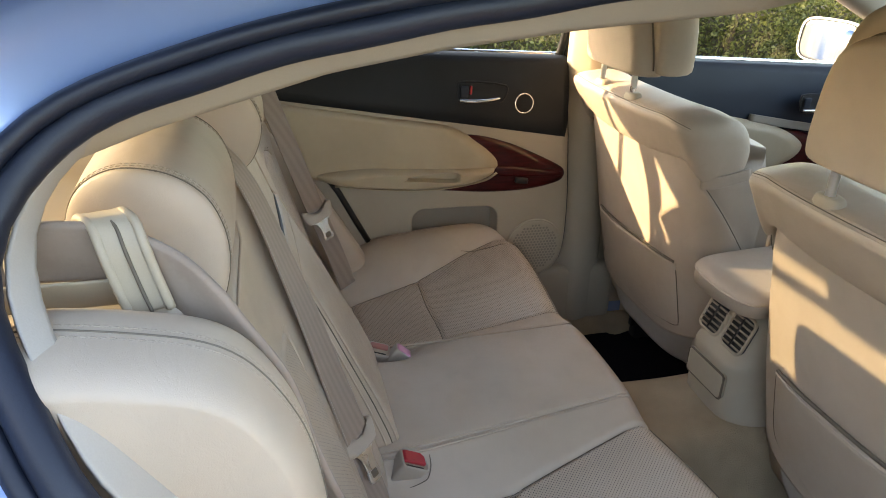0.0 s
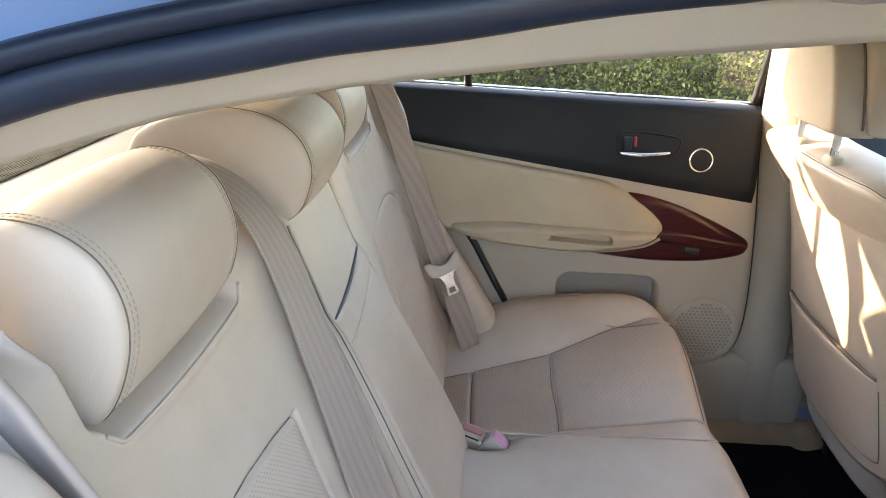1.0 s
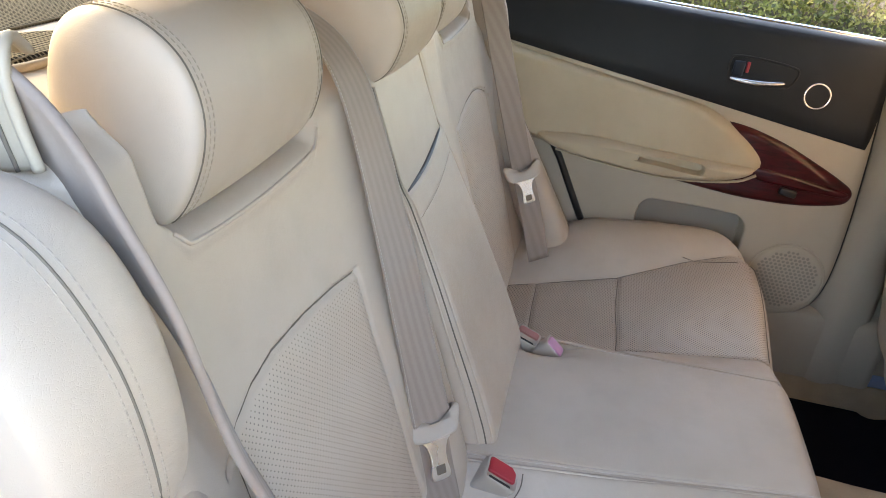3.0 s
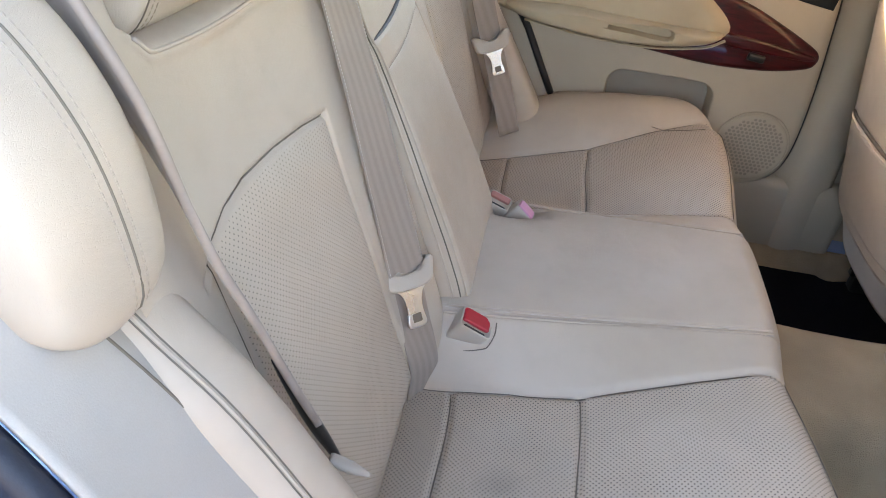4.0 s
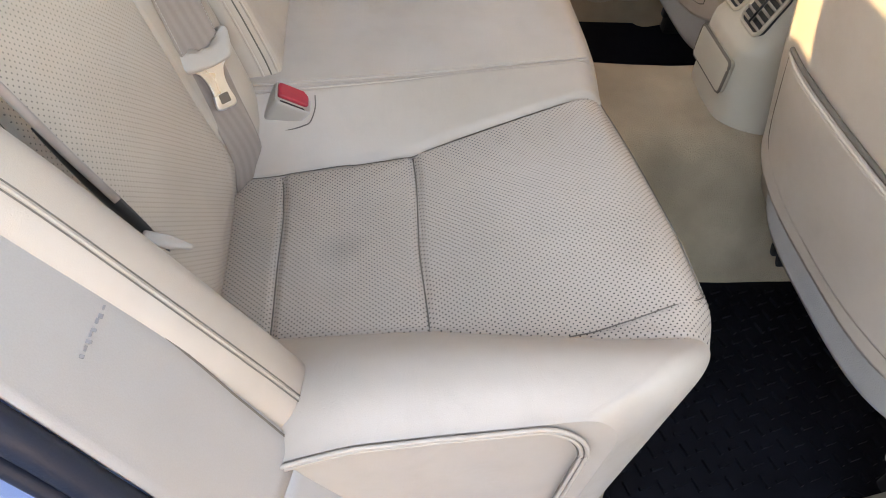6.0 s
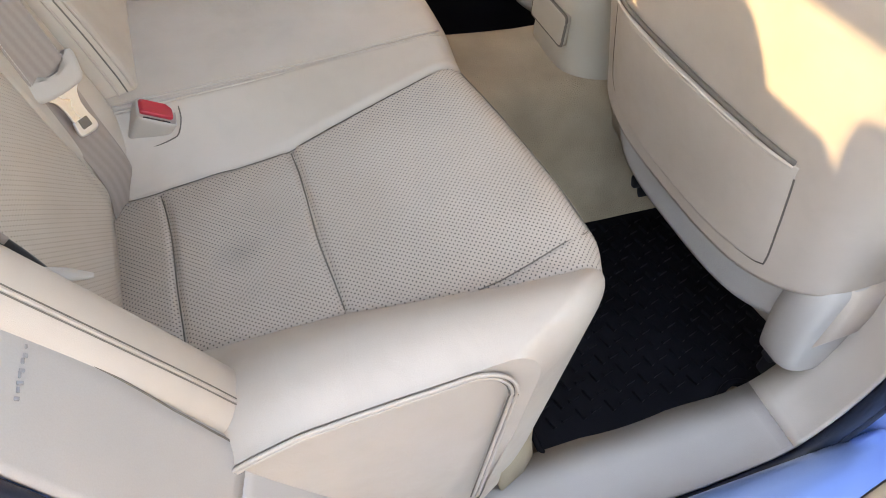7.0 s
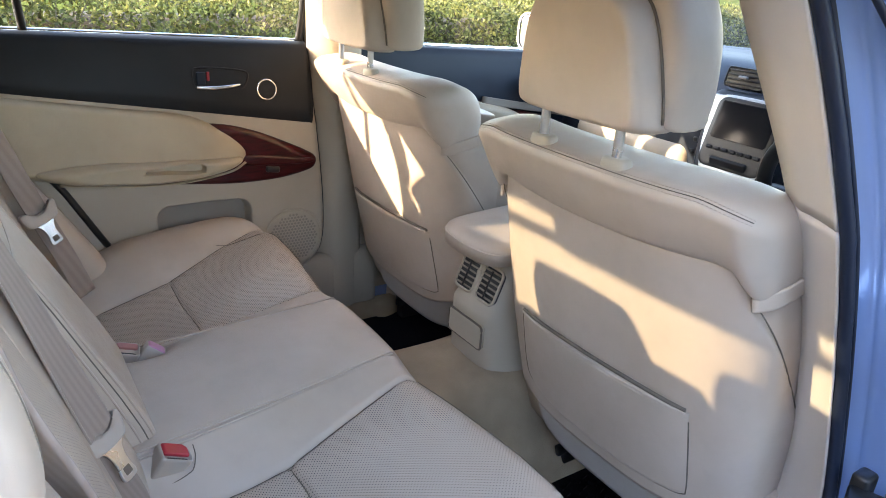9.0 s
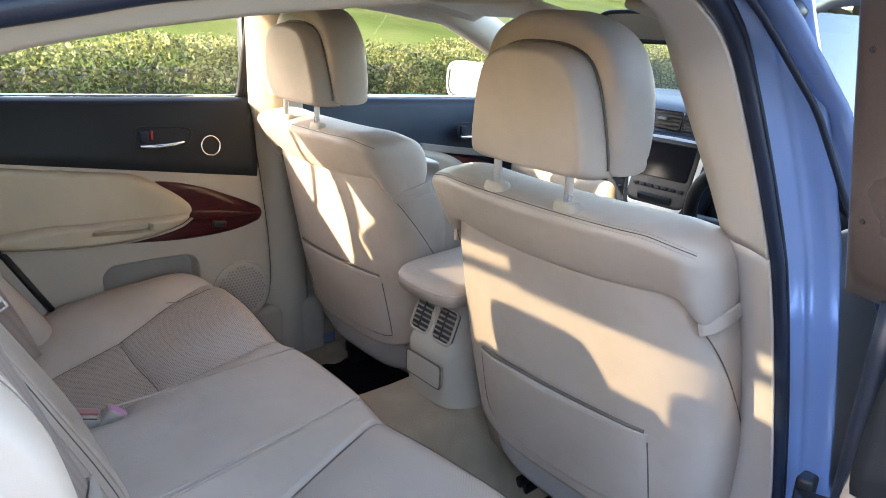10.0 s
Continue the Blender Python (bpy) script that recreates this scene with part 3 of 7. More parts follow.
def back_relief(Y, Z):
    ya = np.abs(Y)
    e = back_in(Z)
    h = np.zeros_like(Y)
    # the folded armrest stands proud, most at its foot
    proud = np.interp(Z, [0.45, 0.56, 0.62, 0.75, 0.87, 0.95, 1.06], [0.052, 0.062, 0.056, 0.036, 0.014, 0.008, 0.0])
    h += proud * (1 - step(ya, e - 0.010, e + 0.004))
    # soft rise between armrest and insert, and the outer bolster
    h += 0.55 * proud * (1 - step(ya, e, e + 0.085)) * step(ya, e - 0.002, e + 0.006)
    h += 0.012 * np.exp(-((ya - (e + 0.05)) / 0.035) ** 2)
    h += 0.008 * step(ya, 0.49, 0.545) * (1 - step(Z, 0.86, 0.96))
    h += 0.012 * np.exp(-(((ya - 0.35) / 0.10) ** 2 + ((Z - 0.68) / 0.10) ** 2))
    h -= 0.010 * np.exp(-(((ya - 0.35) / 0.14) ** 2 + ((Z - 0.92) / 0.06) ** 2))
    # bottom tucks in
    h -= 0.02 * (1 - step(Z, 0.46, 0.52)) * step(ya, 0.14, 0.2)
    return h


def insert_top(ya):
    """Height of the arched seam on top of the punched insert."""
    return np.interp(ya, [0.20, 0.23, 0.28, 0.34, 0.40, 0.44, 0.47, 0.50], [0.836, 0.842, 0.851, 0.858, 0.861, 0.857, 0.848, 0.83])


def insert_out(z):
    """Outer seam of the punched insert."""
    return np.interp(z, [0.45, 0.60, 0.75, 0.86], [0.490, 0.488, 0.484, 0.480])


def slot_line(y):
    """Height of the open upper edge of the armrest's pocket."""
    u = (y + 0.10) / 0.20
    return 0.864 + 0.022 * u - 0.007 * np.sin(np.clip(u, 0, 1) * math.pi)


def recess_low(ya):
    """Lower lip of the hollow under an outer head support."""
    return 0.963 + 0.006 * ((ya - 0.335) / 0.10) ** 2 + 0.012 * step(ya, 0.448, 0.466) + 0.016 * (1 - step(ya, 0.230, 0.252))


def build_back(parent):
    ny, nz = 560, 330
    Y = np.linspace(-0.565, 0.565, ny)
    VV, YY = np.meshgrid(np.linspace(0, 1, nz), Y, indexing="ij")
    ya = np.abs(YY)
    tall = 0.60 + 0.022 * step(ya, 0.44, 0.475) - 0.040 * step(ya, 0.50, 0.565)
    ZZ = 0.44 + VV * tall
    H = smooth1(smooth1(back_relief(YY, ZZ), 2.6, 1), 2.6, 0)
    def groove(d, w, depth):
        return -depth * np.exp(-(d / w) ** 2)
    H += np.where(ZZ < insert_top(ya) + 0.004, groove(np.abs(ya - back_insert_in(ZZ)), 0.0030, 0.006), 0)
    H += np.where(ZZ < insert_top(ya) + 0.002, groove(np.abs(ya - insert_out(ZZ)), 0.0030, 0.005), 0)
    H += np.where((ya > back_insert_in(ZZ)) & (ya < 0.50), groove(np.abs(ZZ - insert_top(ya)), 0.0026, 0.0045), 0)
    # the insert swells a little below its arched seam
    H += 0.003 * step(insert_top(ya) - ZZ, 0.0, 0.03) * step(ya, 0.235, 0.26) * (1 - step(ya, 0.44, 0.465))
    H += groove(np.abs(ya - back_in(ZZ)), 0.0040, 0.013)
    # hollow under and behind the outer head supports
    dep = step(ZZ - recess_low(ya), 0.0, 0.020) * step(ya, 0.226, 0.236) * (1 - step(ya, 0.462, 0.472))
    H -= 0.034 * dep
    H -= 0.05 * step(ZZ, 0.985, 1.045) * (1 - step(ya, 0.44, 0.46)) + 0.06 * step(ya, 0.50, 0.56) * step(ZZ, 0.93, 1.03) + 0.03 * step(ZZ, 1.03, 1.064) * step(ya, 0.46, 0.48)
    H += 0.0022 * np.exp(-((ZZ - recess_low(ya) + 0.004) / 0.005) ** 2) * step(ya, 0.226, 0.240) * (1 - step(ya, 0.458, 0.470))
    # the armrest's pocket flap lies proud of the panel above it
    flap = (1 - step(ZZ - slot_line(YY), -0.0012, 0.0012)) * (1 - step(ya, back_in(ZZ) - 0.012, back_in(ZZ) - 0.004))
    H += 0.006 * flap
    H += np.where(ya < back_in(ZZ), groove(np.abs(ZZ - slot_line(YY) + 0.030), 0.0024, 0.0016), 0)
    bx, _, bz = BACK_X0, 0, BACK_Z0
    P = np.stack([bx + BACK_SLOPE * (ZZ - bz) + H * _bn.x, YY, ZZ + H * _bn.z], -1)
    mid = (ZZ[:-1, :-1] + ZZ[1:, 1:]) / 2
    my = (ya[:-1, :-1] + ya[1:, 1:]) / 2
    perf = (mid < insert_top(my) - 0.006) & (my > back_insert_in(mid) + 0.004) & (my < insert_out(mid) - 0.004)
    grid("backrest", P, [M_LEATHER, M_PERF_BACK], parent, "beige leather backrest with punched inserts", perf.reshape(-1))
    def h_at(y, z):
        top = 0.60 + 0.022 * float(step(np.array(abs(y)), 0.44, 0.475)) - 0.040 * float(step(np.array(abs(y)), 0.50, 0.565))
        u = min(nz - 1.001, max(0.0, (z - 0.44) / top * (nz - 1)))
        v = min(ny - 1.001, max(0.0, (y + 0.565) / 1.13 * (ny - 1)))
        a, b = int(u), int(v)
        fu, fv = u - a, v - b
        return float((H[a, b] * (1 - fu) + H[a + 1, b] * fu) * (1 - fv) + (H[a, b + 1] * (1 - fu) + H[a + 1, b + 1] * fu) * fv)
    def on(y, z, h=0.0):
        return back_point(y, z, h_at(y, z) + h)
    # piped edges of the folding armrest and of the panel above it
    for sgn in (-1, 1):
        for off, h, rad, mt in ((-0.011, 0.0012, 0.0016, M_LEATHER), (-0.0085, 0.0004, 0.0009, M_SEAM_SHADE), (-0.006, 0.0006, 0.0016, M_LEATHER)):
            pts = [on(sgn * (float(back_in(z)) + off), z, h) for z in np.linspace(0.545, 0.985, 110)]
            a = np.array(pts)
            for ax in (0, 2):
                a[:, ax] = smooth1(a[:, ax], 2.0, 0)
            tube("piping", a, rad, mt, parent, "twin piping of the armrest" if mt is M_LEATHER else "", n=6)
        # Seam shade painted in as thin brown tubes.
        tube("seam", [on(sgn * float(back_insert_in(z)), z, 0.0004) for z in np.linspace(0.49, 0.838, 60)], 0.0009, M_SEAM_SHADE, parent, "", n=5)
        tube("seam", [on(sgn * float(insert_out(z)), z, 0.0004) for z in np.linspace(0.50, 0.85, 60)], 0.0008, M_SEAM_SHADE, parent, "", n=5)
        tube("seam", [on(sgn * y, float(insert_top(y)), 0.0002) for y in np.linspace(0.232, 0.49, 70)], 0.0008, M_SEAM_SHADE, parent, "", n=5)
        tube("seam", [on(sgn * (float(back_in(z)) + 0.001), z, 0.0006) for z in np.linspace(0.56, 0.98, 60)], 0.0016, M_SEAM_SHADE, parent, "", n=5)
        ys = np.linspace(0.236, 0.462, 60)
        tube("recess_lip", [on(sgn * y, float(recess_low(y)) - 0.001, 0.0008) for y in ys], 0.0016, M_LEATHER, parent, "folded leather lip under the head support")
    ys = np.linspace(-0.094, 0.094, 40)
    pts = [back_point(y, float(slot_line(y)) + 0.0006, h_at(y, float(slot_line(y)) + 0.006) + 0.0015) for y in ys]
    tube("pull_slot", pts, [0.0005 + 0.0022 * math.sin(k / 39 * math.pi) ** 0.5 for k in range(40)], M_BLACK, parent, "dark pull slot of the folding armrest")
    stitches("stitching", [on(y, float(slot_line(y)) - 0.030, 0.0005) for y in ys], parent, "stitched hem of the pocket flap")


def rear_headrest(parent, y0, y1, big):
    """A padded head support that wraps over the top of the bench; plump front, sewn-in end panels."""
    if big:
        prof = [(-0.392, 0.968), (-0.374, 0.970), (-0.360, 0.988), (-0.351, 1.020), (-0.353, 1.052), (-0.367, 1.082), (-0.396, 1.101), (-0.432, 1.103), (-0.462, 1.083), (-0.474, 1.045), (-0.462, 1.00), (-0.425, 0.975)]
    else:
        prof = [(-0.372, 0.982), (-0.350, 0.984), (-0.332, 1.000), (-0.320, 1.030), (-0.320, 1.056), (-0.335, 1.084), (-0.368, 1.104), (-0.42, 1.110), (-0.48, 1.098), (-0.52, 1.070), (-0.52, 1.02), (-0.44, 0.995)]
    C = spline(prof, 90, True)
    c = C.mean(0)
    w = y1 - y0
    def belly(v):
        u = min(max(v / w, 0.0), 1.0)
        return 0.945 + 0.055 * math.sin(u * math.pi) ** 0.6
    def flare(q, y):
        """The big ones are wider at their foot and drawn in towards the back."""
        if not big:
            return np.full(len(q), y)
        side = np.clip((y - (y0 + y1) / 2) / (w / 2), -1, 1) * math.copysign(1, y0 + y1)
        grow = 0.016 * (1 - step(q[:, 1], 0.965, 1.06)) - 0.014 * (1 - step(q[:, 0], -0.475, -0.40))
        return y + math.copysign(1, y0 + y1) * grow * max(side, 0.0) ** 3
    ends = ((-0.009, 0.10), (-0.0086, 0.40), (-0.0075, 0.64), (-0.0052, 0.80), (-0.0028, 0.885), (-0.0008, 0.925))
    rings = [(y0 + d, q) for d, q in ends]
    rings += [(y0 + v, belly(v)) for v in np.concatenate([np.linspace(0.001, 0.02, 8), np.linspace(0.026, w - 0.026, 22), np.linspace(w - 0.02, w - 0.001, 8)])]
    rings += [(y1 - d, q) for d, q in reversed(ends)]
    R = []
    for y, q_ in rings:
        q = c + (C - c) * q_
        R.append(np.stack([q[:, 0], flare(q, y), q[:, 1]], 1))
    ob = loft("headrest", R, M_LEATHER, parent, "plump beige leather head support")
    for base, dirn in ((y0, 1), (y1, -1)):
        for d, kind in ((0.0045, "seam"), (0.0095, "row"), (0.0140, "row")):
            q_ = belly(d) + 0.004 if d > 0 else 0.905
            q = c + (C - c) * (q_ if kind == "row" else q_ - 0.004)
            pts = np.stack([q[:, 0], flare(q, base + dirn * d), q[:, 1]], 1)
            pts = np.roll(pts, -2, 0)[:58]
            if kind == "row":
                stitches("stitching", pts, ob, "double row of stitching")
            else:
                tube("seam", pts, 0.0008, M_SEAM_SHADE, ob, "", n=5)
    return ob


def cheek(parent, sgn, centre, yin, yout, name, label):
    """A long cheek along a curve in the side plane; centre rows are (x, z, half width)."""
    S = spline(centre, 40)
    T = np.gradient(S[:, :2], axis=0)
    T /= np.linalg.norm(T, axis=1)[:, None]
    N = np.stack([-T[:, 1], T[:, 0]], 1)
    cx, cy = ring(36, 2.6)
    R = []
    n = len(S)
    for k in range(n):
        u = k / (n - 1)
        e = min(1.0, math.sqrt(max(0.0, 1 - (1 - min(1, (1 - u) / 0.10)) ** 2)) + 0.05) * min(1.0, math.sqrt(max(0.0, 1 - (1 - min(1, u / 0.06)) ** 2)) + 0.05)
        yc, hy = (yin + yout) / 2, abs(yout - yin) / 2
        p = S[k, :2][None] + N[k][None] * (cx * S[k, 2] * e)[:, None]
        R.append(np.stack([p[:, 0], sgn * (yc + cy * hy * (0.55 + 0.45 * e)), p[:, 1]], 1))
    ob = loft(name, R, M_LEATHER, parent, label)
    yc, hy = (yin + yout) / 2, abs(yout - yin) / 2
    for a, b, rad, mt in ((0.978, 0.32, 0.0006, M_SEAM_SHADE), (0.970, 0.385, 0.0010, M_LEATHER), (0.955, 0.45, 0.0006, M_SEAM_SHADE)):
        pts = []
        for k in range(1, n - 3):
            p = S[k, :2] + N[k] * (S[k, 2] * a)
            pts.append((p[0], sgn * (yc + hy * b), p[1]))
        tube("piping", pts, rad, mt, ob, "sewn piping" if mt is M_LEATHER else "")
    return ob


def upper_cheek(parent, sgn):
    C = spline([(-0.47, 1.062), (-0.395, 1.055), (-0.345, 1.035), (-0.312, 0.985), (-0.298, 0.925), (-0.300, 0.885), (-0.330, 0.885), (-0.40, 0.955), (-0.47, 1.02)], 72, True)
    c = C.mean(0)
    R = []
    y0, y1, e = 0.538, 0.630, 0.036
    rows = [(y0 + e * (1 - math.cos(a)), 0.80 + 0.20 * math.sin(a)) for a in np.linspace(0.05, math.pi / 2, 8)]
    rows += [(y1 - e * (1 - math.cos(a)), 0.80 + 0.20 * math.sin(a)) for a in np.linspace(math.pi / 2, 0.05, 8)]
    for y, s in rows:
        q = c + (C - c) * s
        R.append(np.stack([q[:, 0], np.full(len(q), sgn * y), q[:, 1]], 1))
    ob = loft("side_pad", R, M_LEATHER, parent, "padded beige leather side wing")
    for y, s, kind in ((0.5715, 1.0015, "row"), (0.5775, 1.0012, "seam"), (0.5835, 1.0015, "row")):
        q = c + (C - c) * s
        pts = np.stack([q[:, 0], np.full(len(q), sgn * (y + 0.004)), q[:, 1]], 1)[:50]
        if kind == "row":
            stitches("stitching", pts, ob, "double row of stitching")
        else:
            tube("seam", pts, 0.0008, M_SEAM_SHADE, ob, "", n=5)
    return ob


# ---- rear bench ----
rear_seat = thing("rear_bench", "beige leather rear bench with three plump head supports", "car seat")
build_cushion(rear_seat)
build_back(rear_seat)
rear_headrest(rear_seat, -0.426, -0.228, True)
rear_headrest(rear_seat, -0.090, 0.090, False)
rear_headrest(rear_seat, 0.228, 0.426, True)
for sgn in (-1, 1):
    upper_cheek(rear_seat, sgn)
    cheek(rear_seat, sgn, [(-0.385, 0.883, 0.044), (-0.337, 0.825, 0.044), (-0.292, 0.773, 0.044), (-0.240, 0.691, 0.044), (-0.174, 0.582, 0.044), (-0.143, 0.528, 0.044), (-0.102, 0.462, 0.042)], 0.516, 0.594, "side_bolster", "long beige leather side bolster with piping")


P = []
for y in np.linspace(-0.60, 0.60, 60):
    fx = float(np.interp(abs(y), [0.0, 0.5, 0.57, 0.60], [0.205, 0.205, 0.185, 0.13]))
    P.append([(fx - 0.30, y, 0.45), (fx - 0.02, y, 0.44), (fx, y, 0.42), (fx + 0.006, y, 0.36), (fx + 0.016, y, 0.29), (fx + 0.032, y, 0.225)])
grid("seat_base", np.array(P), M_CARPET, rear_seat, "carpeted base under the cushion", thick=0.004)


# ---- body shell with the near rear door opening ----
OPENING = [(0.13, 1.260, 0.008, 0.04), (-0.04, 1.235, 0.008, 0.02), (-0.16, 1.217, 0.008, 0.02), (-0.26, 1.200, 0.008, 0.02), (-0.345, 1.179, 0.008, 0.02), (-0.428, 1.146, 0.008, 0.025), (-0.460, 1.098, 0.006, 0.03),
           (-0.426, 1.035, 0.006, 0.018), (-0.355, 0.935, 0.000, 0.050), (-0.273, 0.815, -0.010, 0.080), (-0.205, 0.665, 0.014, 0.084), (-0.13, 0.50, 0.030, 0.070), (-0.02, 0.36, 0.02, 0.045),
           (0.12, 0.28, 0.004, 0.06), (0.30, 0.262, 0.0, 0.065), (0.44, 0.264, 0.0, 0.065), (0.525, 0.290, -0.012, 0.062), (0.562, 0.38, -0.018, 0.06), (0.562, 0.48, -0.02, 0.06),
           (0.535, 0.61, -0.022, 0.050), (0.483, 0.790, -0.024, 0.044), (0.418, 0.960, -0.014, 0.046), (0.326, 1.135, -0.004, 0.050), (0.262, 1.215, 0.004, 0.045)]
LOOP = spline(OPENING, 220, True)
_t = np.roll(LOOP[:, :2], -1, 0) - np.roll(LOOP[:, :2], 1, 0)
_t /= np.linalg.norm(_t, axis=1)[:, None]
LOOP_OUT = np.stack([_t[:, 1], -_t[:, 0]], 1)
if ((LOOP_OUT * (LOOP[:, :2] - LOOP[:, :2].mean(0))).sum(1)).mean() < 0:
    LOOP_OUT = -LOOP_OUT


def seal_y(z):
    return -np.interp(z, [0.2, 0.6, 0.95, 1.24], [0.665, 0.672, 0.658, 0.630])


def loop_row(off, dy, sgn=1):
    """The opening's outline moved outwards in its plane and sideways; off may vary along it."""
    o = np.broadcast_to(np.asarray(off, float), (len(LOOP),))[:, None]
    q = LOOP[:, :2] + LOOP_OUT * o
    # the side leans in towards the roof behind the pillar
    lean = 0.135 * step(LOOP[:, 1], 1.0, 1.17) * step(-LOOP[:, 0], -0.14, 0.06)
    return np.stack([q[:, 0], sgn * (seal_y(LOOP[:, 1]) + lean + np.asarray(dy)), q[:, 1]], 1)


body = thing("car_body", "light blue metallic saloon body with the rear door opening", "car")
# the flange is broad round the wheel arch and roof, narrow on the pillar, where the front door follows
PILLAR = step(LOOP[:, 0], 0.12, 0.30) * step(LOOP[:, 1], 0.42, 0.60)
wide = ((0.006, 0.0), (0.016, -0.004), (0.03, -0.006), (0.05, -0.008), (0.070, -0.012), (0.080, -0.024), (0.086, -0.045), (0.100, -0.060), (0.112, -0.090), (0.122, -0.106), (0.15, -0.11), (0.20, -0.10))
slim = ((0.004, 0.0), (0.012, -0.004), (0.021, -0.007), (0.031, -0.011), (0.040, -0.016), (0.043, -0.020), (0.046, -0.019), (0.054, -0.026), (0.062, -0.036), (0.068, -0.047), (0.072, -0.048), (0.074, -0.02))
rows = [loop_row(o1 + (o2 - o1) * PILLAR, y1 + (y2 - y1) * PILLAR) for (o1, y1), (o2, y2) in zip(wide, slim)]
grid("door_frame", np.array(rows), M_PAINT, body, "light blue painted door opening", wrap_v=True, thick=0.002)
wob = 0.0006 * np.sin(np.arange(len(LOOP)) * 0.9)
tube("door_seal", loop_row(0.010 + wob - 0.003 * PILLAR, -0.012 + 0.004 * PILLAR), 0.0105 - 0.0030 * PILLAR, M_RUBBER, body, "black rubber door seal", n=12, closed=True, up=(0, 1, 0))
tube("seal_lip", loop_row(0.024 - 0.009 * PILLAR, -0.019 + 0.007 * PILLAR), 0.006 - 0.0025 * PILLAR, M_RUBBER, body, "", n=8, closed=True, up=(0, 1, 0))

# trim round the opening: separate mouldings with a real joint between them
def trim_strip(name, i0, i1, mat, label):
    idx = [i % len(LOOP) for i in range(i0, i1 + 1)]
    ins, dep = -LOOP[:, 2], LOOP[:, 3]
    rows = []
    for f, g, extra in ((1.0, 1.7, 0.022), (1.0, 1.15, 0.004), (1.0, 1.0, 0.0), (0.95, 0.85, 0.0), (0.6, 0.45, 0.0), (0.1, 0.03, 0.0), (-0.05, -0.05, 0.0)):
        rows.append(loop_row(ins * f + extra, dep * g)[idx])
    ob = grid(name, np.array(rows), mat, None, "", thick=0.003)
    return tagged(ob, label, "trim", kind="structure")


def loop_index(x, z):
    return int(np.argmin((LOOP[:, 0] - x) ** 2 + (LOOP[:, 1] - z) ** 2))


i_top, i_rear, i_sill, i_joint, i_b = loop_index(0.13, 1.260), loop_index(-0.13, 0.52), loop_index(0.12, 0.28), loop_index(0.525, 0.29), loop_index(0.412, 0.96)
trim_strip("trim_quarter", i_top, i_rear, M_TRIM_PALE, "pale beige quarter trim beside the rear bench")
trim_strip("trim_sill", i_rear, i_joint, M_TRIM_PALE, "pale beige door sill trim")
trim_strip("trim_pillar_lower", i_joint, i_b, M_PILLAR, "pale beige lower door pillar trim")
trim_strip("trim_pillar_upper", i_b, i_top + len(LOOP), M_PILLAR, "pale beige upper door pillar trim")

zr = [(k, p) for k, p in enumerate(loop_row(-LOOP[:, 2] - 0.0005, LOOP[:, 3])) if p[0] < 0.0 and 0.52 < p[2] < 1.02]
# Brown tube carries the joint's shade along the bolster edge.
tube("seam_gap", [p for k, p in zr], 0.0016, M_SEAM_SHADE, rear_seat, "dark line for the shaded joint between bolster and trim", n=6)

# roof rail trim: from the seal down and inwards, then up to the headlining
xs_r = np.linspace(-0.455, 0.34, 60)
top_z = np.interp(xs_r, [-0.455, -0.42, -0.39, -0.33, -0.27, -0.20, -0.16, -0.04, 0.10, 0.21, 0.34], [1.120, 1.150, 1.165, 1.183, 1.200, 1.213, 1.221, 1.233, 1.250, 1.262, 1.265])
low_z = np.interp(xs_r, [-0.455, -0.387, -0.276, -0.20, -0.10, 0.03, 0.12, 0.20, 0.34], [1.124, 1.150, 1.183, 1.197, 1.210, 1.222, 1.240, 1.262, 1.27])
top_z = np.maximum(top_z, low_z - 0.01)
P = []
for x, zt, zl in zip(xs_r, top_z, low_z):
    P.append([(x, -0.515, zt + 0.008), (x, -0.508, zt + 0.002)] + [(x, -0.508 + 0.020 * v, zt + 0.002 + (zl - zt - 0.002) * v) for v in np.linspace(0.15, 1, 6)] + [(x, -0.484, zl + 0.001), (x, -0.478, zl + 0.008), (x, -0.473, zl + 0.03), (x, -0.465, 1.275)])
tagged(grid("trim_roof_rail", np.array(P), M_TRIM, thick=0.004), "pale beige roof rail trim over the door opening", "trim", kind="structure")

# faint printed marks on the quarter trim
mark = thing("printed_mark", "faint grey worn print on the quarter trim", "marking")
for k, (dx, dz, w, h) in enumerate(((0.0, 0.0, 0.0035, 0.003), (0.003, 0.006, 0.002, 0.005), (0.0065, 0.011, 0.0045, 0.003), (0.005, 0.017, 0.002, 0.006), (0.010, 0.020, 0.004, 0.003), (0.011, 0.027, 0.0025, 0.005), (0.017, 0.031, 0.0035, 0.004), (0.018, 0.038, 0.002, 0.004))):
    box("bar", (w * 0.8, h * 0.8, 0.0012), (-0.2225 + dx * 0.18 + 0.002, -0.6285 + dz * 0.95, 0.7155 - dx * 0.1), M_MARK, mark, r=0.0003, seg=1, rot=(0, 30, 0))

striker = thing("door_striker", "black plastic door striker plate with bolts on blue paint", "door latch")
def on_jamb(a, b, h):
    c, s_ = math.cos(0.55), math.sin(0.55)
    return (-0.296 + a * c + b * s_, -0.674 - h, 0.756 - a * s_ + b * c)
dome("plate", rrect(0.0, 0.0, 0.050, 0.084, 0.018), on_jamb, M_BLACK, striker, "black moulded plate", height=0.006, edge=0.2, skirt=0.006)
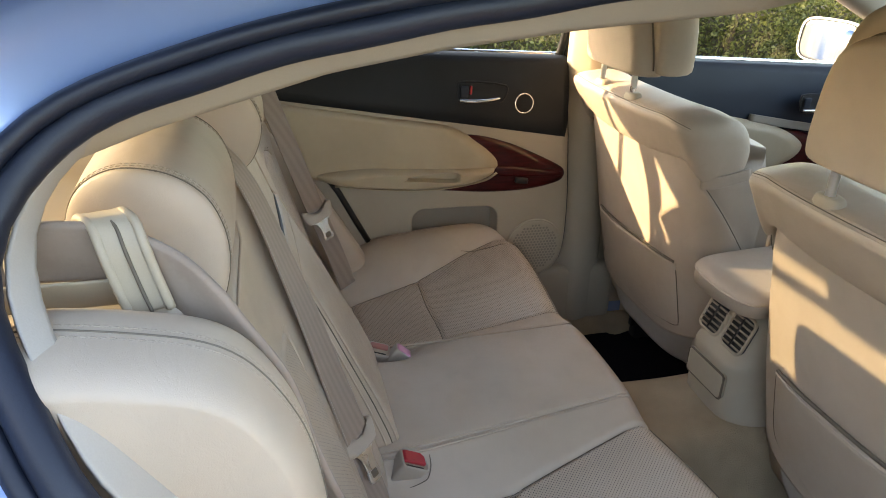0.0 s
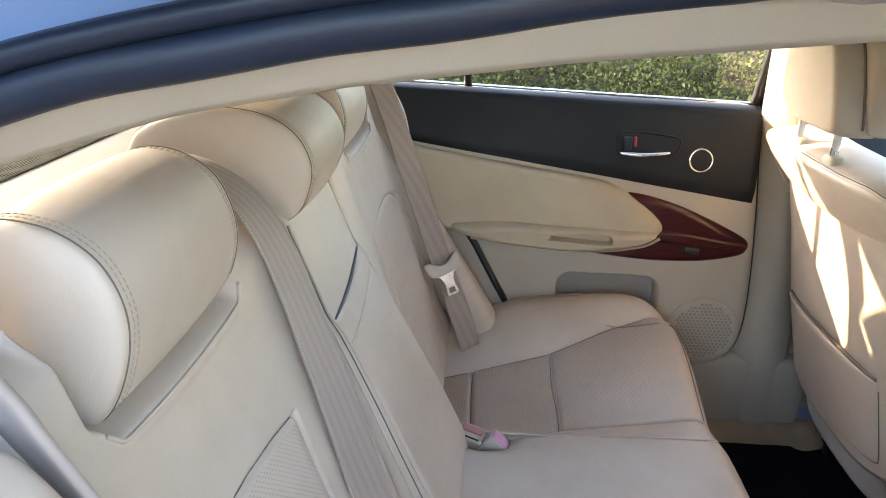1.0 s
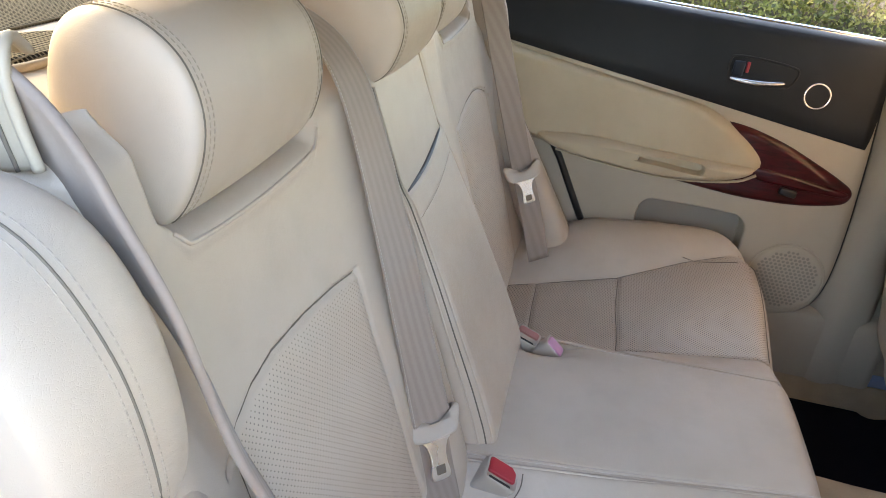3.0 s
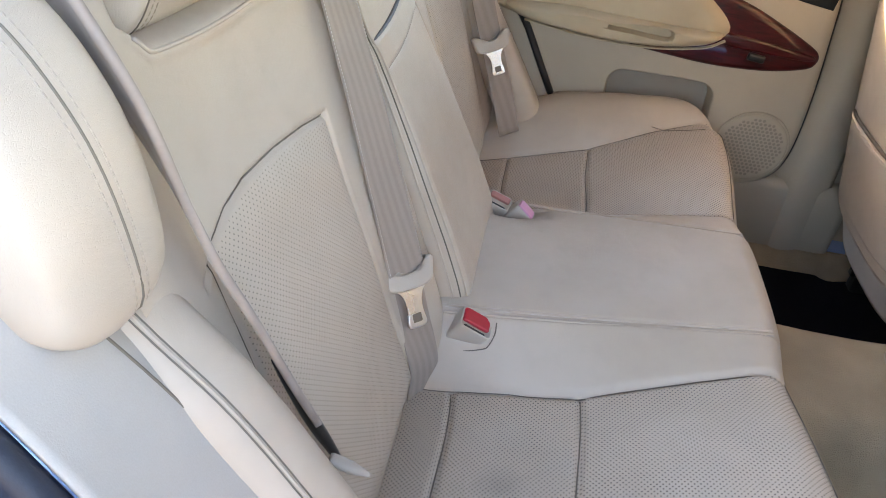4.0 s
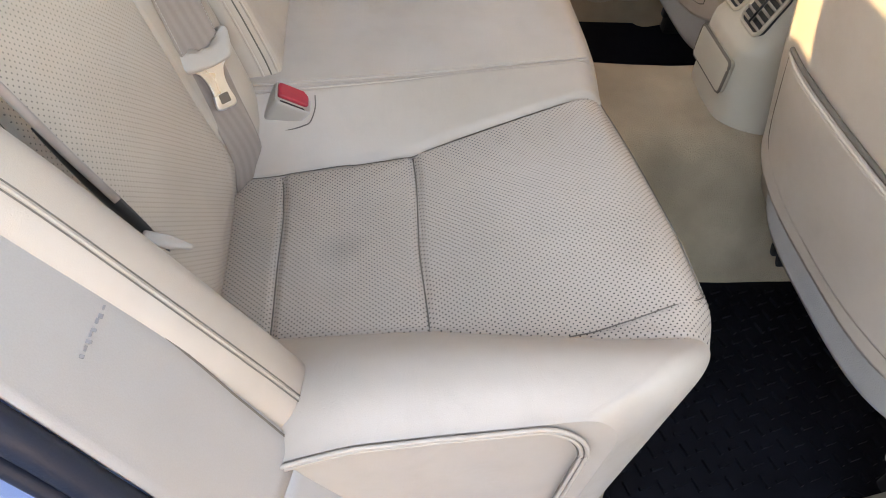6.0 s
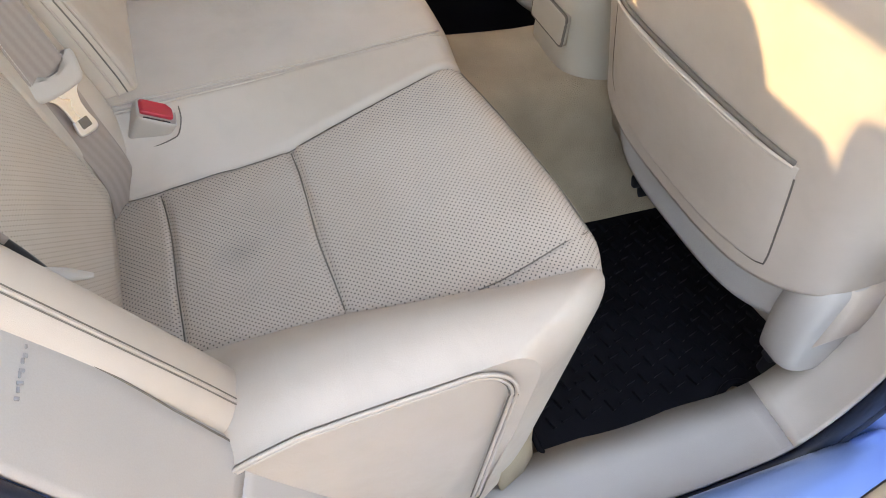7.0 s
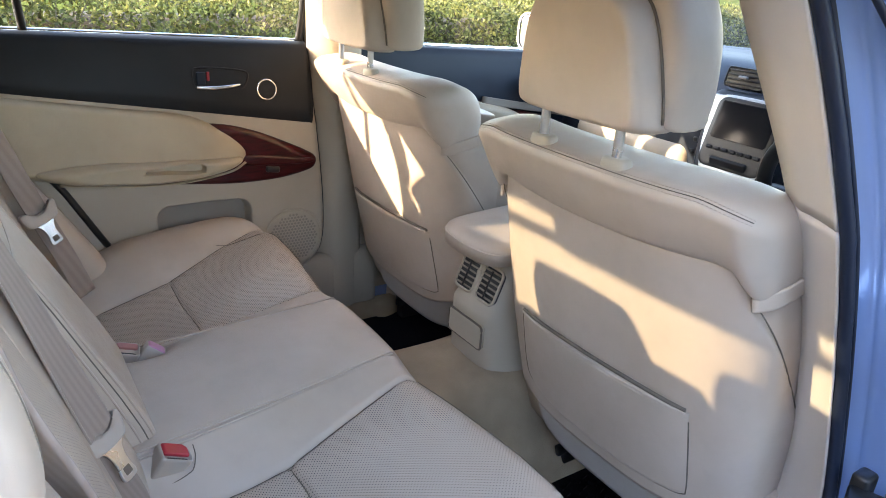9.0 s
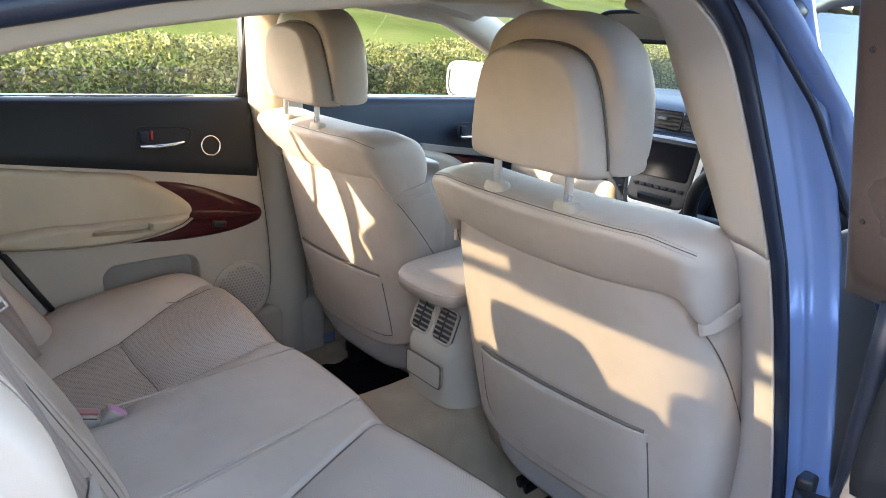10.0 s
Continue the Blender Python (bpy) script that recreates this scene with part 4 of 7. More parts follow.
for b in (-0.024, 0.024):
    C = [(0.011 * math.cos(t), b + 0.011 * math.sin(t)) for t in np.linspace(0, 2 * math.pi, 24, endpoint=False)]
    dome("bolt", C, lambda p, q, h: on_jamb(p, q, h + 0.006), M_BEZEL, striker, "round bolt head", height=0.004, edge=0.3, skirt=0.003)
tube("catch_loop", [on_jamb(-0.010, -0.014, 0.004), on_jamb(-0.012, -0.010, 0.024), on_jamb(-0.012, 0.010, 0.024), on_jamb(-0.010, 0.014, 0.004)], 0.004, M_STEEL, striker, "steel catch loop")

# roof, rear quarter and shelf
xs = np.linspace(-0.62, 1.05, 40)
ys = np.linspace(-0.48, 0.60, 40)
XX, YY = np.meshgrid(xs, ys, indexing="ij")
zz = 1.325 - 0.10 * (np.abs(YY) / 0.60) ** 3.0 - 0.012 * step(-XX, 0.25, 0.75) - 0.05 * step(XX, 0.6, 1.15)
tagged(grid("ceiling", np.stack([XX, YY, zz], -1), M_ROOFLINING, thick=0.012), "beige woven headlining", "ceiling", kind="structure")
XX, YY = np.meshgrid(xs, np.linspace(-0.58, 0.60, 40), indexing="ij")
zz = 1.325 - 0.10 * (np.abs(YY) / 0.60) ** 3.0 - 0.012 * step(-XX, 0.25, 0.75) - 0.05 * step(XX, 0.6, 1.15)
roof = grid("roof", np.stack([XX * 1.03, YY * 1.04, zz + 0.035], -1), M_PAINT, body, "light blue metallic roof", thick=0.002)

# Unseen edge added to close a light leak and bound the sun stripe.
tagged(box("trim_rear_header", (0.05, 1.06, 0.035), (-0.60, 0, 1.307), M_ROOFLINING, r=0.008), "beige headlining edge above the rear window", "trim", kind="structure")
tagged(box("rear_shelf", (0.69, 1.16, 0.03), (-0.745, 0.02, 1.005), M_TRIM, r=0.008), "beige parcel shelf behind the rear bench", "shelf", kind="structure")
tagged(box("shelf_net", (0.40, 1.06, 0.005), (-0.865, 0, 1.0205), M_SHELF, r=0.002), "dark grey meshed net panel in the parcel shelf", "shelf panel", kind="structure")
speaker = thing("shelf_speaker", "oval cloth covered loudspeaker in the parcel shelf", "speaker")
for sgn in (-1, 1):
    O = [(-0.60 + 0.038 * math.cos(a), sgn * 0.30 + 0.085 * math.sin(a)) for a in np.linspace(0, 2 * math.pi, 40, endpoint=False)]
    dome("cover", O, lambda a, b, h: (a, b, 1.020 + h), M_SHELF, speaker, height=0.010, skirt=0.002)
    tube("rim", [(a, b, 1.023) for a, b in O], 0.004, M_TRIM, speaker, closed=True)
tagged(box("trim_shelf", (0.05, 1.30, 0.012), (-1.085, 0, 1.024), M_TRIM_PALE, r=0.005), "pale plastic edge of the parcel shelf at the rear window", "trim", kind="structure")

# rear window, an added shadow bar and its pillars
def rear_glass(u, v):
    """u: 0 at the roof, 1 at the shelf; v: across."""
    return (-0.62 - 0.50 * u, v * (0.52 + 0.08 * u), 1.318 - 0.288 * u - 0.02 * v * v * (1 - u))
tagged(grid("window_rear", np.array([[rear_glass(u, y) for y in np.linspace(-1, 1, 20)] for u in np.linspace(0, 1, 14)]), M_DARKTINT), "sloping rear window glass", "window", kind="structure")
# Unseen housing, added to interrupt the sun stripe in the middle.
box("brake_lamp", (0.05, 0.30, 0.050), (-0.648, 0.0, 1.290), M_BLACK, body, "dark high-mounted brake lamp housing, unseen, blocking the sun", r=0.008)
# Unseen bar added to throw the dark stripe across the sun patch.
band = thing("shadow_bar", "unseen black bar added to cast the stripe in the sun patch", "trim bar")
tube("top_bar", [(-0.645, v * 0.50, 1.272 - 0.012 * v * v) for v in np.linspace(-1, 1, 24)], 0.0095, M_BLACK, band, "")
for sgn, nm in ((-1, "trim_rear_pillar_right"), (1, "trim_rear_pillar_left")):
    P = []
    for u in np.linspace(-0.05, 1.0, 16):
        gx_, gy_, gz_ = rear_glass(u, 1.0)
        lo_x, lo_z = (-0.475 if sgn > 0 else -0.53) - 0.60 * u, 1.122 - 0.092 * u
        P.append([(gx_ + (lo_x - gx_) * w, sgn * (gy_ - 0.015 + ((0.632 if sgn > 0 else 0.545) - gy_) * w + 0.012 * math.sin(w * math.pi)), gz_ + (lo_z - gz_) * w) for w in np.linspace(0, 1, 12)])
    tagged(grid(nm, np.array(P), M_TRIM, thick=0.012), "broad beige rear roof pillar trim", "trim", kind="structure")
# quarter panels beside the shelf, inside
for sgn, nm in ((-1, "wall_quarter_right"), (1, "wall_quarter_left")):
    P = np.array([[(x, sgn * ((0.645 if sgn > 0 else 0.60) - 0.012 * v), 0.90 + (1.13 - 0.145 * max(0, -0.43 - x) - 0.90) * v) for v in np.linspace(0, 1, 8)] for x in np.linspace(-0.44 if sgn > 0 else -0.53, -1.10, 12)])
    tagged(grid(nm, P, M_TRIM_PALE, thick=0.01), "pale trim between the bench and the rear window", "trim", kind="structure")
# boot wall behind the bench and outer rear deck
box("boot_lid", (0.9, 1.5, 0.05), (-1.50, 0, 0.975), M_PAINT, body, "light blue boot lid", r=0.02)
box("bulkhead", (0.03, 1.3, 0.75), (-0.60, 0, 0.62), M_BLACK, body, "", r=0.01)
for sgn in (-1, 1):
    box("rear_quarter", (1.4, 0.05, 0.70), (-1.20, sgn * 0.80, 0.62), M_PAINT, body, "light blue rear wing", r=0.02)

for sgn in (-1, 1):
    box("rocker", (2.9, 0.10, 0.22), (0.75, sgn * (0.735 if sgn < 0 else 0.76), 0.22 if sgn < 0 else 0.30), M_PAINT, body, "light blue rocker panel", r=0.03)

# bonnet, front wings, bumpers and wheels of the car
P = np.array([[(x, y * 0.72, 0.975 - 0.06 * (x - 1.86) - 0.16 * max(0.0, x - 2.3) ** 1.5 - 0.035 * abs(y) ** 3 + 0.012 * math.sin(math.pi * abs(y)) ) for y in np.linspace(-1, 1, 24)] for x in np.linspace(1.93, 2.82, 24)])
grid("bonnet", P, M_PAINT, body, "light blue bonnet", thick=0.01)
for sgn in (-1, 1):
    box("front_wing", (1.10, 0.08, 0.58), (2.28, sgn * 0.765, 0.60), M_PAINT, body, "light blue front wing", r=0.03)
box("front_bumper", (0.16, 1.60, 0.36), (2.86, 0, 0.48), M_PAINT, body, "light blue front bumper", r=0.06)
box("rear_bumper", (0.16, 1.60, 0.36), (-1.96, 0, 0.50), M_PAINT, body, "light blue rear bumper", r=0.06)
box("underbody", (4.3, 1.25, 0.06), (0.45, 0, 0.185), M_BLACK, body, "", r=0.02)
for wx in (-0.66, 2.26):
    for sgn in (-1, 1):
        wc = Vector((wx, sgn * 0.735, 0.315))
        ring_pts = lambda r, y: np.array([(wc.x + r * math.cos(t), wc.y + sgn * y, wc.z + r * math.sin(t)) for t in np.linspace(0, 2 * math.pi, 48, endpoint=False)])
        tyre = loft("tyre", np.array([ring_pts(0.215, -0.09), ring_pts(0.29, -0.10), ring_pts(0.315, -0.085), ring_pts(0.315, 0.075), ring_pts(0.29, 0.09), ring_pts(0.215, 0.08)]), M_RUBBER, body, "black rubber tyre")
        rim_ = loft("rim", np.array([ring_pts(0.214, 0.082), ring_pts(0.20, 0.086), ring_pts(0.19, 0.070), ring_pts(0.05, 0.075), ring_pts(0.03, 0.085)]), M_SILVER, tyre, "silver alloy rim")
        for k in range(7):
            a = k * 2 * math.pi / 7
            tube("spoke", [tuple(wc + Vector((r * math.cos(a), sgn * 0.082, r * math.sin(a)))) for r in (0.04, 0.12, 0.20)], 0.014, M_SILVER, tyre, "", flat=0.6)

# ---- floor ----
X1 = np.linspace(-0.1, 2.0, 90)
Y1 = np.linspace(-0.64, 0.64, 160)
XX, YY = np.meshgrid(X1, Y1, indexing="ij")
tun = np.interp(XX, [-0.1, 0.25, 0.45, 0.6, 2.0], [0.47, 0.455, 0.45, 0.46, 0.48])
zz = 0.225 + (tun - 0.225) * (1 - step(np.abs(YY), 0.10, 0.20))
zz = smooth1(zz, 2.5, 1)
zz += 0.05 * step(YY, 0.55, 0.63) - 0.02 * step(-YY, 0.59, 0.62)
zz += 0.003 * np.array([[noise.noise((x * 14, y * 14, 0)) for y in Y1] for x in X1])
tagged(grid("floor", np.stack([XX, YY, zz], -1), M_CARPET, thick=0.006), "beige cut pile car carpet over a middle tunnel", "carpet", kind="structure")


def rubber_mat():
    mat = thing("floor_mat", "black rubber floor mat with a woven brick relief", "floor mat")
    O = spline([(0.235, -0.60), (0.235, -0.40), (0.24, -0.22), (0.34, -0.195), (0.44, -0.187), (0.53, -0.180), (0.62, -0.178), (0.70, -0.185), (0.78, -0.30), (0.76, -0.46), (0.70, -0.54), (0.60, -0.575), (0.545, -0.545), (0.505, -0.56), (0.49, -0.585), (0.40, -0.59), (0.30, -0.59)], 160, True)
    dome("base", O, lambda a, b, h: (a, b, 0.236 + h), M_MAT, mat, height=0.006, edge=0.03, skirt=0.006)
    tube("rim", [(a, b, 0.243) for a, b in O], 0.005, M_MAT, mat, closed=True)
    bm = bmesh.new()
    for i in range(22):
        for j in range(18):
            x, y = 0.26 + i * 0.0225, -0.595 + j * 0.0235
            if x > 0.735 or (x > 0.47 and y < -0.53) or y > -0.21 or y < -0.54:
                continue
            w, l = (0.0045, 0.019) if (i + j) % 2 else (0.016, 0.0045)
            r = bmesh.ops.create_cube(bm, size=1.0, matrix=Matrix.Translation((x, y, 0.2425)) @ Matrix.Rotation(0.25, 4, "Z") @ Matrix.Diagonal((w, l, 0.010, 1)))
    ob = part("tread", bm, M_MAT, mat, "raised brick weave bars", smooth=False)
    return mat


rubber_mat()
far_mat = thing("carpet_mat", "black carpet mat with a wavy front edge in the far footwell", "floor mat")
O = spline([(0.25, 0.62), (0.25, 0.40), (0.26, 0.20), (0.40, 0.185), (0.50, 0.19), (0.60, 0.20), (0.74, 0.20), (0.80, 0.27), (0.80, 0.40), (0.78, 0.52), (0.735, 0.572), (0.66, 0.585), (0.60, 0.570), (0.575, 0.585), (0.560, 0.622), (0.45, 0.628), (0.35, 0.625)], 120, True)
dome("base", O, lambda a, b, h: (a, b, 0.238 + h), M_MATPILE, far_mat, height=0.008, edge=0.04, skirt=0.008)


# ---- far side doors ----
def door_y(z):
    """The inner face of the far doors leans out towards the top."""
    return np.interp(z, [0.30, 0.60, 0.80, 0.90, 1.00], [0.628, 0.635, 0.636, 0.645, 0.668])


def on_door(x, z, h=0.0):
    return (x, float(door_y(z)) - h, z)


def belt_z(x):
    return 1.000 - 0.040 * (x - 0.10)


def rear_door(parent, full=True):
    """Inner side of a rear door: dark upper panel, leather pad with armrest, wood, pocket, loudspeaker."""
    # carrier panel with a rounded lower front corner
    O = spline([(-0.46, 0.985), (-0.2, 0.99), (0.1, 0.985), (0.385, 0.975), (0.402, 0.93), (0.416, 0.80), (0.432, 0.62), (0.430, 0.50), (0.405, 0.445), (0.345, 0.418), (0.2, 0.40), (0.0, 0.40), (-0.2, 0.45), (-0.40, 0.70)], 200, True)
    def sunk(a, b):
        """How far the map pocket is let into the panel."""
        top = 0.636 - 0.04 * max(0.0, a - 0.15)
        left, right = 0.018, 0.240 + 0.02 * (0.62 - b)
        r = 0.032
        u, v = min(a - left, right - a), top - b
        d = r - math.hypot(r - u, r - v) if u < r and v < r else min(u, v)
        d = min(d, b - 0.46)
        return 0.040 * float(step(np.array(d), 0.0, 0.008))
    dome("panel", spline(O, 700, True), lambda a, b, h: on_door(a, b, h - sunk(a, b)), M_TRIM, parent, "beige moulded lower panel", height=0.012, edge=0.05, skirt=0.05, inner=130)
    # Black tube gives the trim's edge its shade.
    tube("edge_gap", [on_door(a, b, -0.010) for a, b in spline(O, 200, True)], 0.007, M_BLACK, parent, "black tube for the shaded gap round the door trim", closed=True)
    # dark upper panel
    P = []
    for x in np.linspace(-0.46, 0.402, 60):
        z0 = 0.889 - 0.152 * (x + 0.143)
        z1 = belt_z(x)
        P.append([on_door(x, z0 + (z1 - z0) * v, 0.013 + 0.010 * math.sin(min(1.0, v * 5) * math.pi / 2) - 0.006 * v ** 3) for v in np.concatenate([[0], np.linspace(0.01, 0.2, 5), np.linspace(0.3, 1.0, 10)])] + [on_door(x, z1 + 0.006, -0.004), on_door(x, z1 + 0.004, -0.03)])
    grid("upper_panel", np.array(P), M_SLATE, parent, "dark slate soft upper panel", thick=0.002)
    # leather pad with the armrest along its lower edge
    pad = spline([(-0.44, 0.925), (-0.25, 0.897), (-0.05, 0.866), (0.085, 0.846), (0.135, 0.828), (0.19, 0.795), (0.229, 0.757), (0.226, 0.732), (0.19, 0.712), (0.12, 0.700), (0.04, 0.696), (-0.06, 0.703), (-0.16, 0.716), (-0.30, 0.75), (-0.44, 0.80)], 160, True)
    dome("pad", pad, lambda a, b, h: on_door(a, b, 0.012 + h * (1.0 + 0.5 * float(np.interp(b, [0.70, 0.74, 0.80, 0.9], [0.6, 1.0, 0.4, 0.0])))), M_DOORPAD, parent, "beige leather door pad", height=0.022, edge=0.16, skirt=0.004)
    arm = spline([(-0.21, 0.748), (-0.10, 0.757), (0.0, 0.752), (0.12, 0.747), (0.19, 0.745), (0.217, 0.738), (0.19, 0.720), (0.12, 0.707), (0.03, 0.704), (-0.08, 0.712), (-0.18, 0.725)], 120, True)
    def cup(a, b):
        """The pull cup let into the armrest."""
        m = 0.7455 - 0.05 * max(0.0, a - 0.04) - b
        u = min(a + 0.008, 0.120 - a)
        r = 0.0065 + 0.0045 * min(1.0, max(0.0, a / 0.08))
        d = r - math.hypot(max(0.0, r - u), m - 0.0085) if u < r else r - abs(m - 0.0085)
        return 0.022 * float(step(np.array(d), 0.0, 0.0035))
    dome("armrest", spline(arm, 420, True), lambda a, b, h: on_door(a, b, 0.034 + h - cup(a, b)), M_DOORPAD, parent, "padded leather armrest with a pull cup", height=0.044, edge=0.40, skirt=0.012, inner=60, rings=16)
    for d in (0.0, 0.006):
        pts = [on_door(a, b, 0.036 + d) for a, b in spline([(-0.17, 0.7165), (-0.06, 0.702), (0.04, 0.6955), (0.12, 0.6995), (0.19, 0.712), (0.222, 0.730)], 50)]
        tube("piping", pts, 0.0018, M_DOORPAD, parent)
    # wood
    wood = spline([(0.045, 0.690), (0.12, 0.696), (0.19, 0.712), (0.215, 0.745), (0.19, 0.790), (0.145, 0.818), (0.19, 0.815), (0.26, 0.795), (0.33, 0.765), (0.385, 0.738), (0.408, 0.722), (0.410, 0.704), (0.392, 0.689), (0.32, 0.675), (0.22, 0.672), (0.12, 0.680)], 160, True)
    dome("wood_trim", wood, lambda a, b, h: on_door(a, b, 0.011 + h), M_WOOD, parent, "glossy red walnut inlay", height=0.013, edge=0.2, skirt=0.004)
    lip = spline([(0.215, 0.742), (0.30, 0.735), (0.385, 0.722), (0.402, 0.714), (0.385, 0.708), (0.30, 0.712), (0.225, 0.718)], 80, True)
    dome("wood_ledge", lip, lambda a, b, h: on_door(a, b, 0.0225 + h), M_WOOD, parent, "polished ledge of the wood inlay", height=0.007, edge=0.5, skirt=0.004)
    sw = box("window_switch", (0.034, 0.012, 0.015), on_door(0.292, 0.702, 0.026), M_BLACK, parent, "black window switch", r=0.004, rot=(0, 8, 0))
    # map pocket
    pk = spline([(0.012, 0.56), (0.012, 0.61), (0.022, 0.634), (0.06, 0.640), (0.15, 0.636), (0.205, 0.630), (0.235, 0.606), (0.246, 0.565), (0.25, 0.51), (0.13, 0.49), (0.02, 0.50)], 100, True)
    dome("map_pocket", pk, lambda a, b, h: on_door(a, b, -0.026 + h), M_GREYBEIGE, parent, "recessed grey map pocket", height=0.001, edge=0.06, skirt=0.002)
    box("pocket_lip", (0.27, 0.03, 0.05), on_door(0.14, 0.505, 0.022), M_TRIM, parent, "beige lip of the map pocket", r=0.012)
    # loudspeaker
    cx, cz, rr = 0.345, 0.512, 0.076
    C = [(cx + rr * math.cos(a), cz + rr * math.sin(a)) for a in np.linspace(0, 2 * math.pi, 56, endpoint=False)]
    sp = dome("speaker_grille", C, lambda a, b, h: on_door(a, b, 0.0125 + h), M_TRIM, parent, "round beige loudspeaker grille", height=0.005, edge=0.12, skirt=0.003)
    tube("grille_rim", [on_door(a, b, 0.0135) for a, b in C], 0.0028, M_TRIM, sp, closed=True)
    bm = bmesh.new()
    for i in range(-8, 9):
        for j in range(-9, 10):
            x, z = (i + 0.5 * (j % 2)) * 0.0088, j * 0.0077
            if math.hypot(x, z) < rr - 0.013:
                bmesh.ops.create_circle(bm, cap_ends=True, segments=6, radius=0.0034, matrix=Matrix.Translation(on_door(cx + x, cz + z, 0.0181)) @ Matrix.Rotation(math.pi / 2, 4, "X"))
    part("holes", bm, M_GREYBEIGE, sp, "honeycomb of small holes", smooth=False)
    door_fittings(parent, 0.122, 0.916, ring_at=(0.288, 0.892), flag=M_RED)


def door_fittings(parent, hx, hz, ring_at=None, flag=None):
    """Handle in its bowl, and the small round tweeter."""
    def at(a, b, h):
        return on_door(a, b, 0.021 + h)
    bowl = spline([(hx, hz + 0.018), (hx + 0.01, hz + 0.027), (hx + 0.06, hz + 0.026), (hx + 0.108, hz + 0.020), (hx + 0.124, hz + 0.012), (hx + 0.115, hz - 0.012), (hx + 0.095, hz - 0.020), (hx + 0.02, hz - 0.021), (hx + 0.002, hz - 0.012)], 80, True)
    h = dome("handle_bowl", bowl, lambda a, b, q: at(a, b, q), M_BLACK, parent, "black recessed handle bowl", height=0.0012, edge=0.1, skirt=0.004)
    tube("bezel", [at(a, b, 0.001) for a, b in bowl], 0.0024, M_BEZEL, parent, "", closed=True)
    lev = [at(hx + 0.004 + 0.098 * k, hz - 0.012 + 0.003 * k - 0.003 * math.sin(k * math.pi), 0.009 + 0.004 * math.sin(k * math.pi)) for k in np.linspace(0, 1, 24)]
    tube("handle", lev, [0.0052 * (0.75 + 0.5 * math.sin(k / 23 * math.pi)) for k in range(24)], M_CHROME, parent, "chrome pull handle", flat=0.8)
    box("lock_knob", (0.020, 0.008, 0.028), at(hx + 0.016, hz + 0.006, 0.006), M_NAVY, parent, "dark lock knob", r=0.003)
    if flag:
        box("lock_flag", (0.006, 0.006, 0.020), at(hx + 0.032, hz + 0.010, 0.006), flag, parent, "red lock flag", r=0.0015)
    if ring_at:
        x, z = ring_at
        C = [(x + 0.0225 * math.cos(a), z + 0.0225 * math.sin(a)) for a in np.linspace(0, 2 * math.pi, 40, endpoint=False)]
        dome("tweeter", C, lambda a, b, q: at(a, b, q), M_BLACK, parent, "small round tweeter", height=0.002, edge=0.3, skirt=0.004)
        tube("tweeter_ring", [at(a, b, 0.002) for a, b in C], 0.0021, M_CHROME, parent, "thin chrome ring", closed=True)


rear_left = thing("rear_door", "closed car door with dark upper panel, beige leather pad and red wood inlay", "car door")
rear_door(rear_left)
# window frame, divider bar and panes
frame_pts = [(-0.50, 1.03), (-0.43, 1.16), (-0.30, 1.215), (-0.10, 1.235), (0.15, 1.240), (0.36, 1.243), (0.403, 1.225), (0.403, 1.10), (0.400, 0.985)]
def frame_y(z):
    return 0.700 - 0.10 * max(0.0, (z - 1.0) / 0.24) * 0.75
tube("window_frame", [(a, frame_y(b) - 0.005, b) for a, b in spline(frame_pts, 90)], 0.010, M_BLACK, rear_left, "black window frame")
tube("weather_strip", [(x, 0.697, belt_z(x) + 0.005) for x in np.linspace(-0.5, 0.40, 30)], 0.006, M_CHROME, rear_left, "pale waist strip")
tube("divider_bar", [(-0.185 - 0.02 * v, frame_y(1.0 + 0.24 * v), 1.0 + 0.235 * v) for v in np.linspace(0, 1, 10)], 0.0085, M_BLACK, rear_left, "black quarter window bar")
pane = grid("window_pane", np.array([[(x, frame_y(1.0 + 0.24 * v) + 0.006, belt_z(x) - 0.02 + 0.26 * v) for v in np.linspace(0, 1, 8)] for x in np.linspace(-0.5, 0.40, 24)]), M_GLASS, rear_left, "clear side window")
pane.visible_shadow = False
box("outer_skin", (1.0, 0.05, 0.62), (0.0, 0.79, 0.66), M_PAINT, rear_left, "", r=0.02)
# roof rail over the far doors, added to block a sliver of leaking sun
P = []
for x in np.linspace(-0.46, 0.96, 50):
    zf = float(np.interp(x, [-0.46, -0.43, -0.30, -0.10, 0.15, 0.36, 0.50, 0.70, 0.96], [1.12, 1.16, 1.215, 1.235, 1.240, 1.243, 1.240, 1.262, 1.245]))
    P.append([(x, frame_y(zf) - 0.002, zf + 0.004)] + [(x, frame_y(zf) - 0.014 - 0.030 * v, zf - 0.003 + 0.045 * v ** 1.5) for v in np.linspace(0, 1, 6)])
tagged(grid("trim_roof_rail_left", np.array(P), M_TRIM, thick=0.004), "beige roof rail trim over the far doors", "trim", kind="structure")
# far pillar and trims between the doors
P = np.array([[(0.407 + 0.115 * u + 0.045 * (1 - v) * 0.6 - 0.05 * max(0, v - 0.6), 0.648 + 0.035 * (1 - min(1.0, u / 0.4)) ** 1.5 - 0.022 * math.sin(u * math.pi) - 0.075 * max(0.0, (v - 0.55) / 0.45), 0.22 + 1.03 * v) for u in np.linspace(0, 1, 12)] for v in np.linspace(0, 1, 40)])
# Black box added behind the pillar to fill the gap with shade.
tagged(box("trim_jamb_left", (0.10, 0.03, 1.0), (0.46, 0.705, 0.75), M_BLACK, r=0.005), "black backing for the shaded gap between the far doors", "trim", kind="structure")
